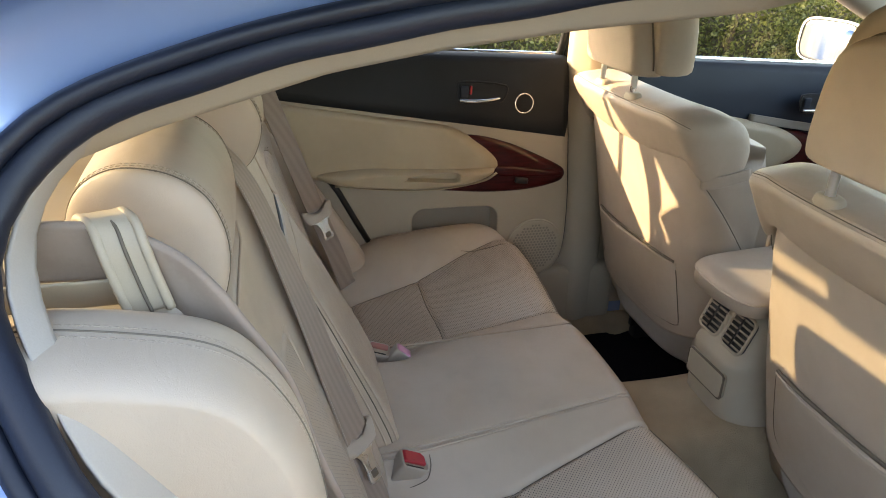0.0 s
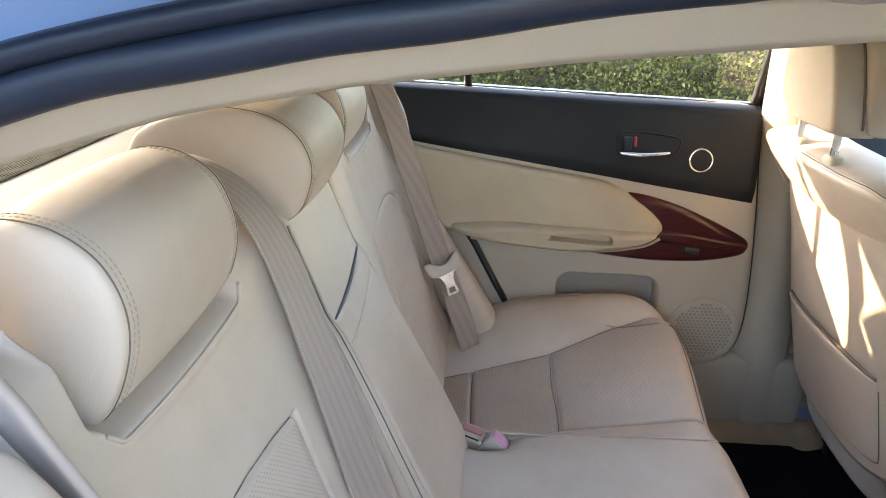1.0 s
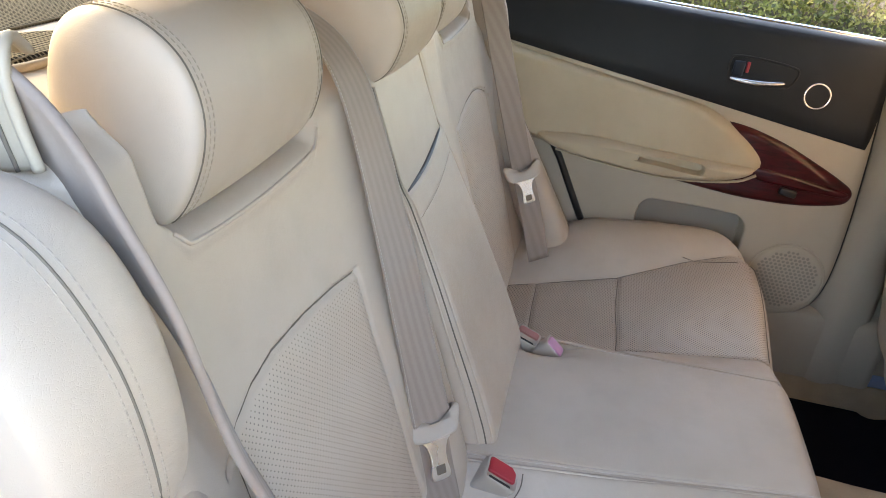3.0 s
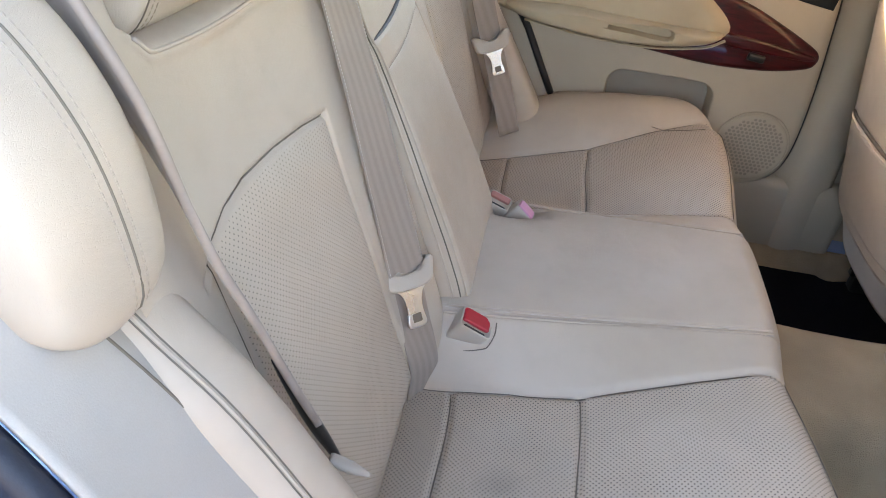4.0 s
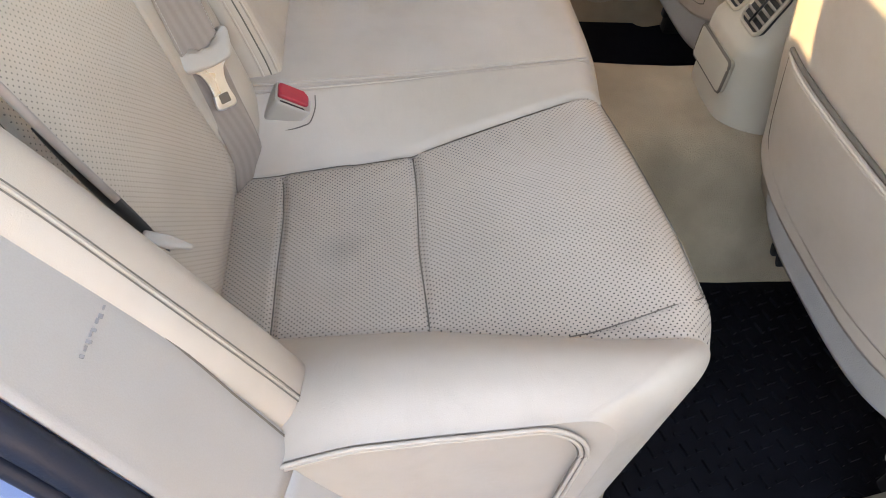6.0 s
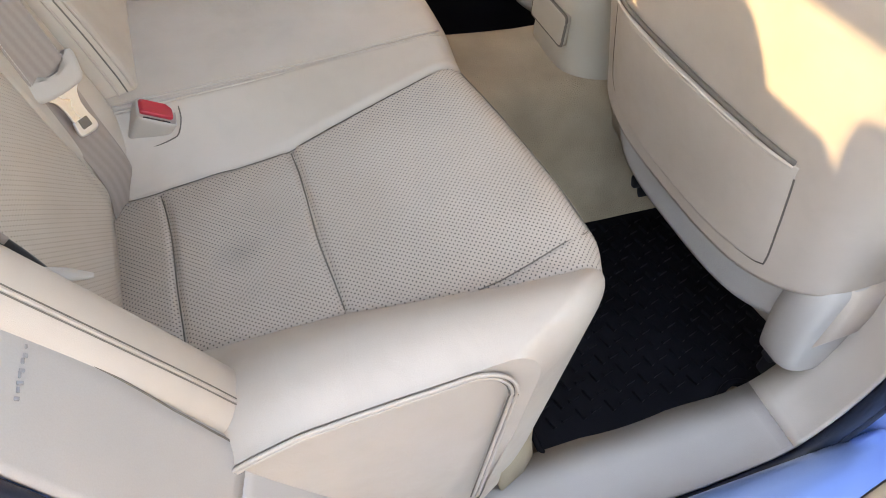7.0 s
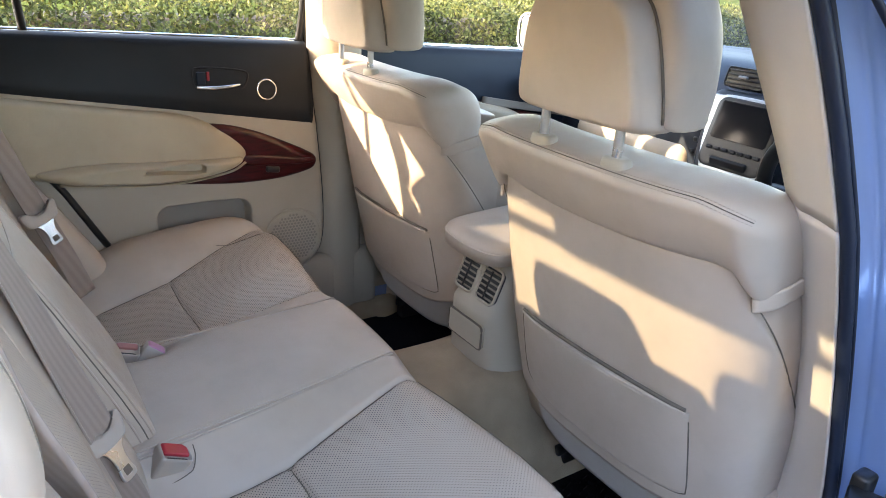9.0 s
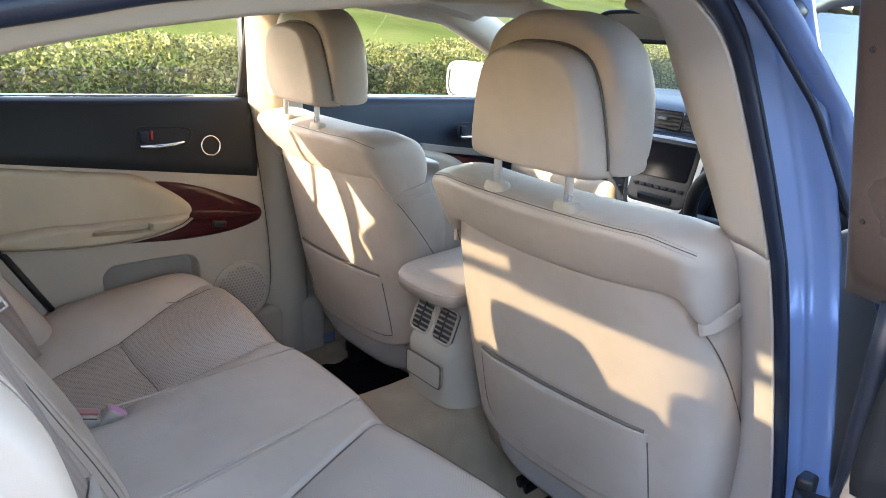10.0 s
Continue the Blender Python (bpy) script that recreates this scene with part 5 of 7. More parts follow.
tagged(grid("trim_pillar_left", P, M_TRIM, thick=0.02), "beige trim of the pillar between the far doors", "trim", kind="structure")
tagged(box("trim_sill_left", (0.9, 0.08, 0.22), (0.15, 0.665, 0.33), M_TRIM, r=0.02), "beige door sill trim", "trim", kind="structure")
tagged(box("trim_sill_front_left", (1.2, 0.06, 0.10), (1.25, 0.645, 0.29), M_TRIM, r=0.02), "beige front door sill trim", "trim", kind="structure")

# far front door
front_left = thing("front_door", "closed front car door with dark upper panel and beige pad", "car door")
P = []
for x in np.linspace(0.535, 1.55, 40):
    zb = 0.985 - 0.045 * (x - 0.5)
    P.append([(x, float(door_y(z)) + 0.03 - (0.012 if z > 0.80 else 0.0), z) for z in np.concatenate([np.linspace(0.74 - 0.10 * (x - 0.5), zb, 14)])] + [(x, 0.70, zb + 0.004)])
grid("upper_panel", np.array(P), M_NAVY, front_left, "dark blue grey upper panel", thick=0.004)
P = np.array([[(x, float(door_y(z)) + 0.032, z) for z in np.linspace(0.3, 0.78, 14)] for x in np.linspace(0.535, 1.55, 30)])
grid("panel", P, M_TRIM, front_left, "beige lower panel", thick=0.004)
pad = spline([(0.56, 0.885), (0.75, 0.858), (0.92, 0.829), (1.04, 0.802), (1.11, 0.768), (1.125, 0.742), (1.09, 0.710), (1.0, 0.684), (0.8, 0.680), (0.56, 0.70)], 110, True)
dome("pad", pad, lambda a, b, h: on_door(a, b, h - 0.02), M_DOORPAD, front_left, "beige leather pad", height=0.050, edge=0.22, skirt=0.01)
wd = spline([(0.86, 0.672), (1.06, 0.690), (1.12, 0.75), (1.06, 0.792), (1.16, 0.778), (1.27, 0.742), (1.33, 0.708), (1.28, 0.675), (1.05, 0.660)], 90, True)
strip = [on_door(x, z, -0.006) for x, z in spline([(0.94, 0.832), (1.06, 0.812), (1.20, 0.790), (1.40, 0.752)], 30)]
ribbon("panel_strip", strip, (0, 0.1, 1), 0.022, 0.008, M_GREYBEIGE, front_left, "beige strip between pad and dark panel")
dome("wood_trim", wd, lambda a, b, h: on_door(a, b, h - 0.025), M_WOOD, front_left, "glossy red walnut inlay", height=0.018, edge=0.2, skirt=0.01)
for k in range(4):
    box("window_switch", (0.018, 0.008, 0.010), on_door(1.16 + 0.026 * k, 0.716 - 0.004 * k, 0.0), M_BLACK, front_left, "", r=0.002)
door_fittings(front_left, 1.07, 0.868)
fr = [(0.52, 0.99), (0.50, 1.14), (0.49, 1.235), (0.70, 1.262), (0.93, 1.245), (1.15, 1.165), (1.40, 1.055), (1.62, 0.955)]
tube("window_frame", [(a, frame_y(b) + 0.002, b) for a, b in spline(fr, 70)], 0.016, M_BLACK, front_left, "black window frame")
tube("weather_strip", [(x, 0.705, 0.992 - 0.045 * (x - 0.5)) for x in np.linspace(0.52, 1.6, 30)], 0.006, M_CHROME, front_left, "pale waist strip")
pane = grid("window_pane", np.array([[(x, frame_y(1.0 + 0.24 * v) + 0.010, 0.96 - 0.045 * (x - 0.5) + min(0.30, max(0.03, 0.30 - max(0, x - 0.93) * 0.44)) * v) for v in np.linspace(0, 1, 8)] for x in np.linspace(0.5, 1.6, 24)]), M_GLASS, front_left, "clear side window")
pane.visible_shadow = False
box("outer_skin", (1.15, 0.05, 0.62), (1.10, 0.80, 0.64), M_PAINT, front_left, "", r=0.02)

# far wing mirror
mirror = thing("wing_mirror", "white door mirror reflecting the side of the car", "mirror")
H = spline([(-0.138, -0.015), (-0.118, 0.052), (0.0, 0.066), (0.115, 0.060), (0.138, 0.012), (0.120, -0.052), (0.0, -0.066), (-0.118, -0.060)], 70, True)
rot = Matrix.Rotation(radians(26), 3, "Z") @ Matrix.Rotation(radians(1), 3, "Y")
def on_mirror(a, b, h):
    v = rot @ Vector((-h, a * 0.68, b))
    v = Vector((v.x, v.y, v.z))
    return (1.395 + v.x, 0.93 + v.y, 0.985 + v.z)
dome("housing", H, lambda a, b, h: on_mirror(a, b, -h), M_WHITE, mirror, "white painted housing", height=0.10, edge=0.8, skirt=0.006)
dome("mirror_glass", H * 0.92, lambda a, b, h: on_mirror(a, b, h + 0.0065), M_MIRROR, mirror, "mirror glass", height=0.001, edge=0.1, skirt=0.004)
tube("glass_gap", [on_mirror(a, b, 0.008) for a, b in H * 0.925], 0.0022, M_BLACK, mirror, "dark gap round the glass", closed=True)
tube("housing_rim", [on_mirror(a, b, 0.006) for a, b in H * 0.97], 0.0045, M_WHITE, mirror, closed=True)
box("foot", (0.06, 0.14, 0.045), (1.44, 0.80, 0.945), M_WHITE, mirror, "white mirror foot", r=0.015)


# ---- front seats ----
def seat_rear_x(z):
    return np.interp(z, [0.40, 0.517, 0.653, 0.78, 0.86, 0.89, 0.92], [0.478, 0.458, 0.428, 0.404, 0.386, 0.380, 0.376])


SHELL_DEPTH = 0.20


def shell_half(z):
    return np.interp(z, [0.40, 0.5, 0.6, 0.75, 0.86, 0.92], [0.236, 0.247, 0.254, 0.256, 0.252, 0.244])


def shell_foot(y):
    """Lower edge of the seat's rear shell."""
    return 0.460 + 0.055 * (np.abs(y) / 0.25) ** 3


def shell_seam(z):
    """How far round its side the shell reaches."""
    return np.interp(z, [0.50, 0.60, 0.70, 0.785, 0.85, 0.90], [0.190, 0.160, 0.112, 0.066, 0.030, 0.022])


def front_seat(y0):
    seat = thing("front_seat", "beige leather front car seat seen from behind, with map pocket", "car seat", "front seats")
    cx, cy = ring(240, 4.0)
    R = []
    for v in np.linspace(0, 1, 80):
        zn = 0.47 + 0.44 * v
        y = cy * float(shell_half(zn))
        z = shell_foot(np.clip(y, -0.25, 0.25)) * (1 - v) + 0.905 * v
        z = z - 0.030 * step(np.abs(y), 0.205, 0.25) * step(np.full_like(y, v), 0.75, 1.0)
        back_ = np.clip(-cx * 1.6, 0, 1)
        x = seat_rear_x(z) + SHELL_DEPTH * (1 + cx) / 2 + back_ * 0.010 * (np.abs(y) / 0.25) ** 4
        rel = x - seat_rear_x(z) - shell_seam(z)
        side_ = step(np.abs(y), 0.20, 0.235)
        y = y - np.sign(y) * side_ * (0.006 * step(rel, 0.0, 0.006) + 0.004 * np.exp(-(rel / 0.004) ** 2))
        R.append(np.stack([x, y0 + y, z], 1))
    back = loft("backrest", R, M_LEATHER, seat, "beige leather backrest with a moulded rear shell")
    def side_y(x_off, z):
        c = min(1.0, max(-1.0, 2 * x_off / SHELL_DEPTH - 1))
        return float(shell_half(z)) * (1 - abs(c) ** 4) ** 0.25
    for s in (-1, 1):
        pts = [(float(seat_rear_x(z) + shell_seam(z)), y0 + s * (side_y(float(shell_seam(z)), z) - 0.003), z) for z in np.linspace(0.53, 0.86, 40)]
        tube("seam", pts, 0.0010, M_SEAM_SHADE, back, "", n=5)
    # the padded shoulder laps over the shell and droops at its ends
    prof = [(0.398, 0.882), (0.383, 0.881), (0.371, 0.889), (0.354, 0.915), (0.338, 0.945), (0.330, 0.963), (0.338, 0.976), (0.368, 0.983), (0.42, 0.985), (0.466, 0.968), (0.484, 0.930), (0.470, 0.895), (0.43, 0.882)]
    C = spline(prof, 100, True)
    c = C.mean(0)
    R = []
    for k in np.sin(np.linspace(-1, 1, 81) * math.pi / 2) * 0.2525:
        u = abs(k) / 0.2525
        e = math.sqrt(max(0.0, 1 - max(0.0, (u - 0.86) / 0.14) ** 2.6)) * 0.80 + 0.20
        q = c + (C - c) * e
        low = np.clip((0.945 - q[:, 1]) / 0.06, 0, 1)
        q[:, 1] += low * (0.010 * min(u / 0.8, 1.0) ** 2 - 0.042 * float(step(np.array(u), 0.84, 0.99)))
        q[:, 1] += -0.012 * float(step(np.array(u), 0.70, 1.0)) - 0.004 * (1 - u * u)
        q[:, 0] += 0.030 * u ** 4 + 0.014 * low * float(step(np.array(u), 0.86, 1.0))
        R.append(np.stack([q[:, 0], np.full(len(q), y0 + k), q[:, 1]], 1))
    sh = loft("shoulder", R, M_LEATHER, seat, "padded leather shoulder with twin stitching")
    RR = np.array(R)
    for tx, tz, row in ((0.3315, 0.9700, True), (0.334, 0.9735, False), (0.338, 0.9765, True)):
        j = int(np.argmin((C[:, 0] - tx) ** 2 + (C[:, 1] - tz) ** 2))
        pts = RR[8:73, j] + np.array((-0.0004, 0, 0.0004))
        if row:
            stitches("stitching", pts, sh, "twin row of stitching")
        else:
            tube("seam", pts, 0.0007, M_SEAM_SHADE, sh, "", n=5)
    # folded band between the shoulder's end and the shell
    for s in (-1, 1):
        pts = [(0.414 + 0.09 * v, y0 + s * (side_y(0.030 + 0.09 * v, 0.85) - 0.0015), 0.850 + 0.020 * v) for v in np.linspace(0, 1, 16)]
        ribbon("fold", pts, (0, 0, 1), 0.023, 0.005, M_LEATHER, seat, "folded leather band under the shoulder")
    # side bolster swelling in front of the shell
    for s in (-1, 1):
        R2 = []
        for z in np.linspace(0.42, 0.86, 24):
            u = (z - 0.42) / 0.44
            e = math.sin(math.pi * min(1, max(0.03, u))) ** 0.35
            a, b = ring(24, 2.4)
            xc = float(seat_rear_x(z)) + 0.185
            R2.append(np.stack([xc + 0.085 * e * a, y0 + s * (0.222 + 0.032 * e * b), np.full(24, z)], 1))
        loft("side_bolster", R2, M_LEATHER, seat, "leather side bolster")
    # map pocket: a slack leather panel standing off the shell
    def on_back(a, b, h):
        u = min(0.98, abs(a) / float(shell_half(b)))
        return (float(seat_rear_x(b)) + SHELL_DEPTH * (1 - (1 - u ** 4) ** 0.25) / 2 + 0.010 * (abs(a) / 0.25) ** 4 - h, y0 + a, b)
    slack = lambda a: 1.0 - 0.8 * min(1.0, abs(a) / 0.175) ** 4
    top_edge = [(-0.170, 0.655), (-0.10, 0.656), (0.0, 0.653), (0.10, 0.653), (0.168, 0.652)]
    O = spline([(-0.1735, 0.645), (-0.170, 0.655)] + top_edge[1:-1] + [(0.168, 0.652), (0.174, 0.640), (0.177, 0.58), (0.176, 0.54), (0.160, 0.512), (0.08, 0.492), (0.0, 0.486), (-0.08, 0.488), (-0.150, 0.497), (-0.170, 0.503), (-0.1755, 0.512), (-0.1755, 0.58)], 170, True)
    dome("map_pocket", O, lambda a, b, h: on_back(a, b, h * slack(a) * (0.7 + 0.6 * float(step(b, 0.50, 0.65)))), M_LEATHER, seat, "flat leather map pocket", height=0.011, edge=0.09, skirt=0.004)
    te = spline(top_edge, 50)
    tube("pocket_edge", [on_back(a, b - 0.0015, 0.0125 * slack(a)) for a, b in te], 0.0022, M_LEATHER, seat)
    # Dark strip put in for the shade inside the pocket's opening.
    tube("pocket_gap", [on_back(a, b + 0.0022, 0.0050 * slack(a)) for a, b in te], 0.0030, M_SEAM_SHADE, seat, "dark strip for the shaded mouth of the map pocket")
    tube("seam", [on_back(a, b, 0.0004) for a, b in O[40:]], 0.0011, M_SEAM_SHADE, seat, "", n=5)
    # cloth skirt hanging below the shell's edge
    ya = np.linspace(-0.232, 0.232, 50)
    P = np.array([[(on_back(a, 0.475, -0.006)[0] + 0.004 + 0.030 * v + 0.020 * (abs(a) / 0.232) ** 6, y0 + a, float(shell_foot(a)) + 0.010 - v * 0.085) for a in ya] for v in np.linspace(0, 1, 10)])
    grid("skirt", P, M_SKIRT, seat, "pale cloth skirt", thick=0.005)
    # cushion of the seat, and its runners
    R3 = []
    for x in np.linspace(0.53, 1.02, 24):
        e = min(1.0, math.sqrt(max(0.02, 1 - max(0, (x - 0.92) / 0.10) ** 2)))
        a, b = ring(40, 4)
        R3.append(np.stack([np.full(40, x), y0 + 0.255 * a, 0.46 + 0.10 * (x - 0.5) + 0.085 * e * b], 1))
    loft("cushion", R3, M_LEATHER, seat, "beige leather cushion")
    for s in (-1, 1):
        box("seat_runner", (0.50, 0.035, 0.05), (0.84, y0 + s * 0.19, 0.262), M_BLACK, seat, "black seat runner", r=0.006)
        box("seat_frame", (0.42, 0.03, 0.13), (0.80, y0 + s * 0.205, 0.345), M_BLACK, seat, "", r=0.01)
        box("runner_bolt", (0.03, 0.02, 0.02), (0.592, y0 + s * 0.185, 0.292), M_BLACK, seat, "", r=0.004)
    C = spline([(0.505, 0.41), (0.496, 0.46), (0.500, 0.500), (0.516, 0.522), (0.56, 0.528), (0.62, 0.515), (0.655, 0.45), (0.635, 0.36), (0.575, 0.335), (0.525, 0.355)], 60, True)
    dome("hinge_cover", C, lambda a, b, h: (a, y0 - (0.222 + h), b), M_TRIM_PALE, seat, "rounded pale plastic hinge cover", height=0.026, edge=0.22, skirt=0.025)
    # head support: a horseshoe pad with a thick rear panel, on two posts
    arch = [(-0.120, 1.035), (-0.127, 1.085), (-0.122, 1.145), (-0.096, 1.195), (-0.046, 1.220), (0.0, 1.224), (0.046, 1.220), (0.096, 1.195), (0.122, 1.145), (0.127, 1.085), (0.120, 1.035), (0.10, 1.024), (-0.10, 1.024)]
    A = spline(arch, 120, True)
    c = np.array((0.0, 1.12))
    def hr(a, b, x):
        return (x - 0.10 * (b - 1.12), y0 + a, b)
    hx = 0.368
    R4 = []
    for t, k in [(-0.020, 0.55), (-0.0225, 0.80), (-0.0215, 0.90), (-0.016, 0.955), (-0.006, 0.988), (0.008, 1.0), (0.030, 1.0), (0.048, 0.98), (0.060, 0.935), (0.068, 0.86), (0.072, 0.72), (0.073, 0.4)]:
        q = c + (A - c) * k
        R4.append([hr(a, b, hx + t) for a, b in q])
    head = loft("headrest", np.array(R4), M_LEATHER, seat, "horseshoe padded leather head support")
    pn = spline([(-0.112, 1.036), (-0.105, 1.09), (-0.092, 1.140), (-0.074, 1.168), (-0.042, 1.181), (0.0, 1.184), (0.042, 1.181), (0.074, 1.168), (0.092, 1.140), (0.105, 1.09), (0.112, 1.036), (0.100, 1.021), (0.05, 1.018), (-0.05, 1.018), (-0.100, 1.021)], 120, True)
    dome("rear_pad", pn, lambda a, b, h: hr(a, b, hx - 0.016 - h), M_LEATHER, head, "thick rear leather panel of the head support", height=0.046, edge=0.15, skirt=0.012)
    # Dark tube painted in as the crease shadow round the rear panel.
    tube("panel_shade", [hr(a * 1.012, 1.10 + (b - 1.10) * 1.012, hx - 0.0235) for a, b in pn[:88]], 0.0018, M_SEAM_SHADE, head)
    for s in (-1, 1):
        yy = s * 0.067 + 0.008
        tube("headrest_post", [(0.347, y0 + yy, 0.945 + 0.11 * v) for v in np.linspace(0, 1, 6)], 0.0062, M_STEEL, seat, "steel head support post", n=14)
        a, b = ring(28, 2.6)
        RC = [np.stack([0.349 + 0.0125 * q * a, y0 + yy + 0.020 * q * b, np.full(28, zz)], 1) for q, zz in ((1.12, 0.955), (1.08, 0.9765), (1.0, 0.982), (0.86, 0.9845), (0.6, 0.985), (0.35, 0.985))]
        loft("post_collar", RC, M_TRIM, seat, "oval plastic collar")
    return seat


SEAT_Y = -0.357
near_seat = front_seat(SEAT_Y)
copy_thing(near_seat, Matrix.Translation((0.045, 0.722, 0.0)))


# ---- middle console ----
console = thing("centre_console", "beige middle console with rear air vents and a small ashtray drawer", "console")
a, b = ring(48, 5)
R = []
for z, w, d in ((0.40, 0.105, 0.012), (0.47, 0.098, 0.004), (0.515, 0.092, 0.0), (0.560, 0.091, -0.001), (0.570, 0.091, 0.001), (0.580, 0.091, 0.010), (0.62, 0.092, 0.026), (0.66, 0.092, 0.042), (0.685, 0.092, 0.052), (0.695, 0.086, 0.065)):
    x0 = 0.455 + d
    R.append(np.stack([(x0 + 1.15) / 2 + a * (1.15 - x0) / 2, b * w, np.full(48, z)], 1))
loft("body", R, M_TRIM, console, "beige moulded console body")
# sloping vent face
_vn = Vector((-0.926, 0, 0.377)).normalized()
_vu = Vector((0.377, 0, 0.926)).normalized()
def on_vent(y, v, h=0.0):
    p = Vector((0.4815, y + 0.004, 0.620)) + _vu * v + _vn * h
    return tuple(p)
for y in (0.034, -0.034):
    O = rrect(y, 0.002, 0.056, 0.070, 0.012)
    v = dome("air_vent", O, lambda p, q, h: on_vent(p, q, 0.001 + h), M_BLACK, console, "dark slatted air vent", height=0.0005, edge=0.1, skirt=0.012)
    tube("vent_rim", [on_vent(p, q, 0.001) for p, q in O], 0.0030, M_TRIM, v, closed=True)
    for k in range(6):
        q = -0.024 + 0.0105 * k
        tube("slat", [on_vent(y - 0.0255, q, 0.003), on_vent(y + 0.0255, q, 0.003)], 0.0011, M_GREYBEIGE, v, n=6, flat=2.2)
    tube("slat_bar", [on_vent(y, -0.026, 0.005), on_vent(y, 0.030, 0.005)], 0.0020, M_BLACK, v, n=6)
box("vent_wheel", (0.008, 0.010, 0.03), on_vent(0.0, 0.005, 0.002), M_TRIM, console, "thumb wheel between the vents", r=0.003)
O = rrect(-0.008, 0.524, 0.108, 0.050, 0.006)
dome("ashtray_drawer", O, lambda p, q, h: (0.452 - h, p + 0.005, q), M_TRIM, console, "small tilting drawer", height=0.004, edge=0.10, skirt=0.006)
# Brown outline put in as shade round the drawer.
tube("drawer_gap", [(0.4505, p + 0.005, q) for p, q in O], 0.0022, M_SEAM_SHADE, console, closed=True)
lid = spline([(0.445, -0.078), (0.432, -0.03), (0.432, 0.03), (0.445, 0.078), (0.48, 0.092), (0.60, 0.094), (0.75, 0.09), (0.75, -0.09), (0.60, -0.094), (0.48, -0.092)], 90, True)
dome("armrest_lid", lid, lambda p, q, h: (p, q, 0.706 + h + 0.05 * (p - 0.4)), M_LEATHER, console, "padded leather armrest lid", height=0.018, edge=0.18, skirt=0.022)
tube("piping", [(p, q, 0.706 + 0.05 * (p - 0.4)) for p, q in lid], 0.0022, M_LEATHER, console, closed=True)


# ---- seat belts ----
def latch(parent, at, across, along):
    """Plastic-covered latch plate: across: the way of its slot, along: the way its tongue points."""
    A, L = Vector(across).normalized(), Vector(along).normalized()
    A = (A - L * A.dot(L)).normalized()
    N = A.cross(L)
    c = Vector(at)
    def p(a, l, n=0.0):
        return tuple(c + A * a + L * l + N * n)
    O = spline([(-0.036, -0.006), (-0.038, -0.020), (-0.028, -0.022), (-0.026, -0.010), (0.026, -0.010), (0.028, -0.022), (0.038, -0.020), (0.036, -0.002), (0.030, 0.008), (0.014, 0.012), (-0.014, 0.012), (-0.030, 0.008)], 70, True)
    body_ = dome("latch_plate", O, lambda a, l, h: p(a, l, h), M_WEBPLASTIC, parent, "pale plastic covered latch plate", height=0.005, edge=0.25, skirt=0.005)
    T = spline([(-0.021, 0.006), (-0.015, 0.016), (-0.0112, 0.027), (-0.0110, 0.040), (-0.0130, 0.052), (-0.009, 0.0575), (0.009, 0.0575), (0.0130, 0.052), (0.0110, 0.040), (0.0112, 0.027), (0.015, 0.016), (0.021, 0.006)], 70, True)
    dome("tongue", T, lambda a, l, h: p(a, l, h), M_STEEL, body_, "steel tongue", height=0.0016, edge=0.08, skirt=0.0016)
    S = rrect(0.0, 0.046, 0.0125, 0.0105, 0.0012)
    dome("slot", S, lambda a, l, h: p(a, l, 0.0018 + h), M_SEAM_SHADE, body_, "", height=0.0003, edge=0.1, skirt=0.001)


belt_mid = thing("seat_belt", "beige three-point belt of the middle place with its latch parked low", "seat belt", "rear seat belts")
path = spline([(-0.54, -0.145, 1.035), (-0.475, -0.150, 1.066), (-0.412, -0.158, 1.062), (-0.350, -0.168, 1.012), (-0.297, -0.178, 0.87), (-0.258, -0.186, 0.74), (-0.226, -0.195, 0.634)], 60)
way = np.stack([np.interp(np.linspace(0, 1, 60), [0, 0.4, 1], v) for v in ((0.05, 0.25, 0.62), (1.0, 0.95, 0.76), (0.0, -0.05, -0.14))], 1)
ribbon("webbing", path, way, 0.054, 0.0022, M_WEB, belt_mid, "woven grey beige webbing")
for edge in (-1, 1):
    side_ = way / np.linalg.norm(way, axis=1)[:, None]
    stitches("edge_stitching", (path + side_ * edge * 0.0255 + np.array((0.0012, -0.0004, 0.0008)))[14:], belt_mid, "fine stitching along the webbing's edge", r=0.0005, dash=0.002, gap=0.0016, mat=M_WEBPLASTIC)
path2 = spline([(-0.232, -0.193, 0.640), (-0.215, -0.200, 0.58), (-0.196, -0.207, 0.515), (-0.196, -0.210, 0.46)], 30)
ribbon("lower_webbing", path2, (0.55, 0.82, -0.12), 0.050, 0.0022, M_WEB, belt_mid, "")
latch(belt_mid, (-0.225, -0.196, 0.632), (-0.049, -0.048, 0.010), (0.020, -0.022, -0.050))

belt_far = thing("seat_belt", "beige belt beside the far side window with its latch hanging", "seat belt", "rear seat belts")
path = spline([(-0.42, 0.565, 1.10), (-0.352, 0.538, 1.05), (-0.286, 0.506, 0.88), (-0.230, 0.492, 0.72), (-0.186, 0.482, 0.60), (-0.160, 0.476, 0.52)], 60)
ribbon("webbing", path, (0.82, 0.52, 0.2), 0.045, 0.0022, M_WEB, belt_far, "woven grey beige webbing")
latch(belt_far, (-0.217, 0.478, 0.694), (-0.82, -0.5, -0.25), (0.36, -0.10, -0.93))

# Black tube laid where the narrow space beside the door is shaded.
tube("door_gap", [(-0.315, 0.628, 0.93), (-0.300, 0.624, 0.897), (-0.231, 0.622, 0.80), (-0.160, 0.622, 0.692), (-0.112, 0.622, 0.60), (-0.085, 0.622, 0.55)], 0.0075, M_BLACK, rear_left, "black tube for the shade between door and bench")

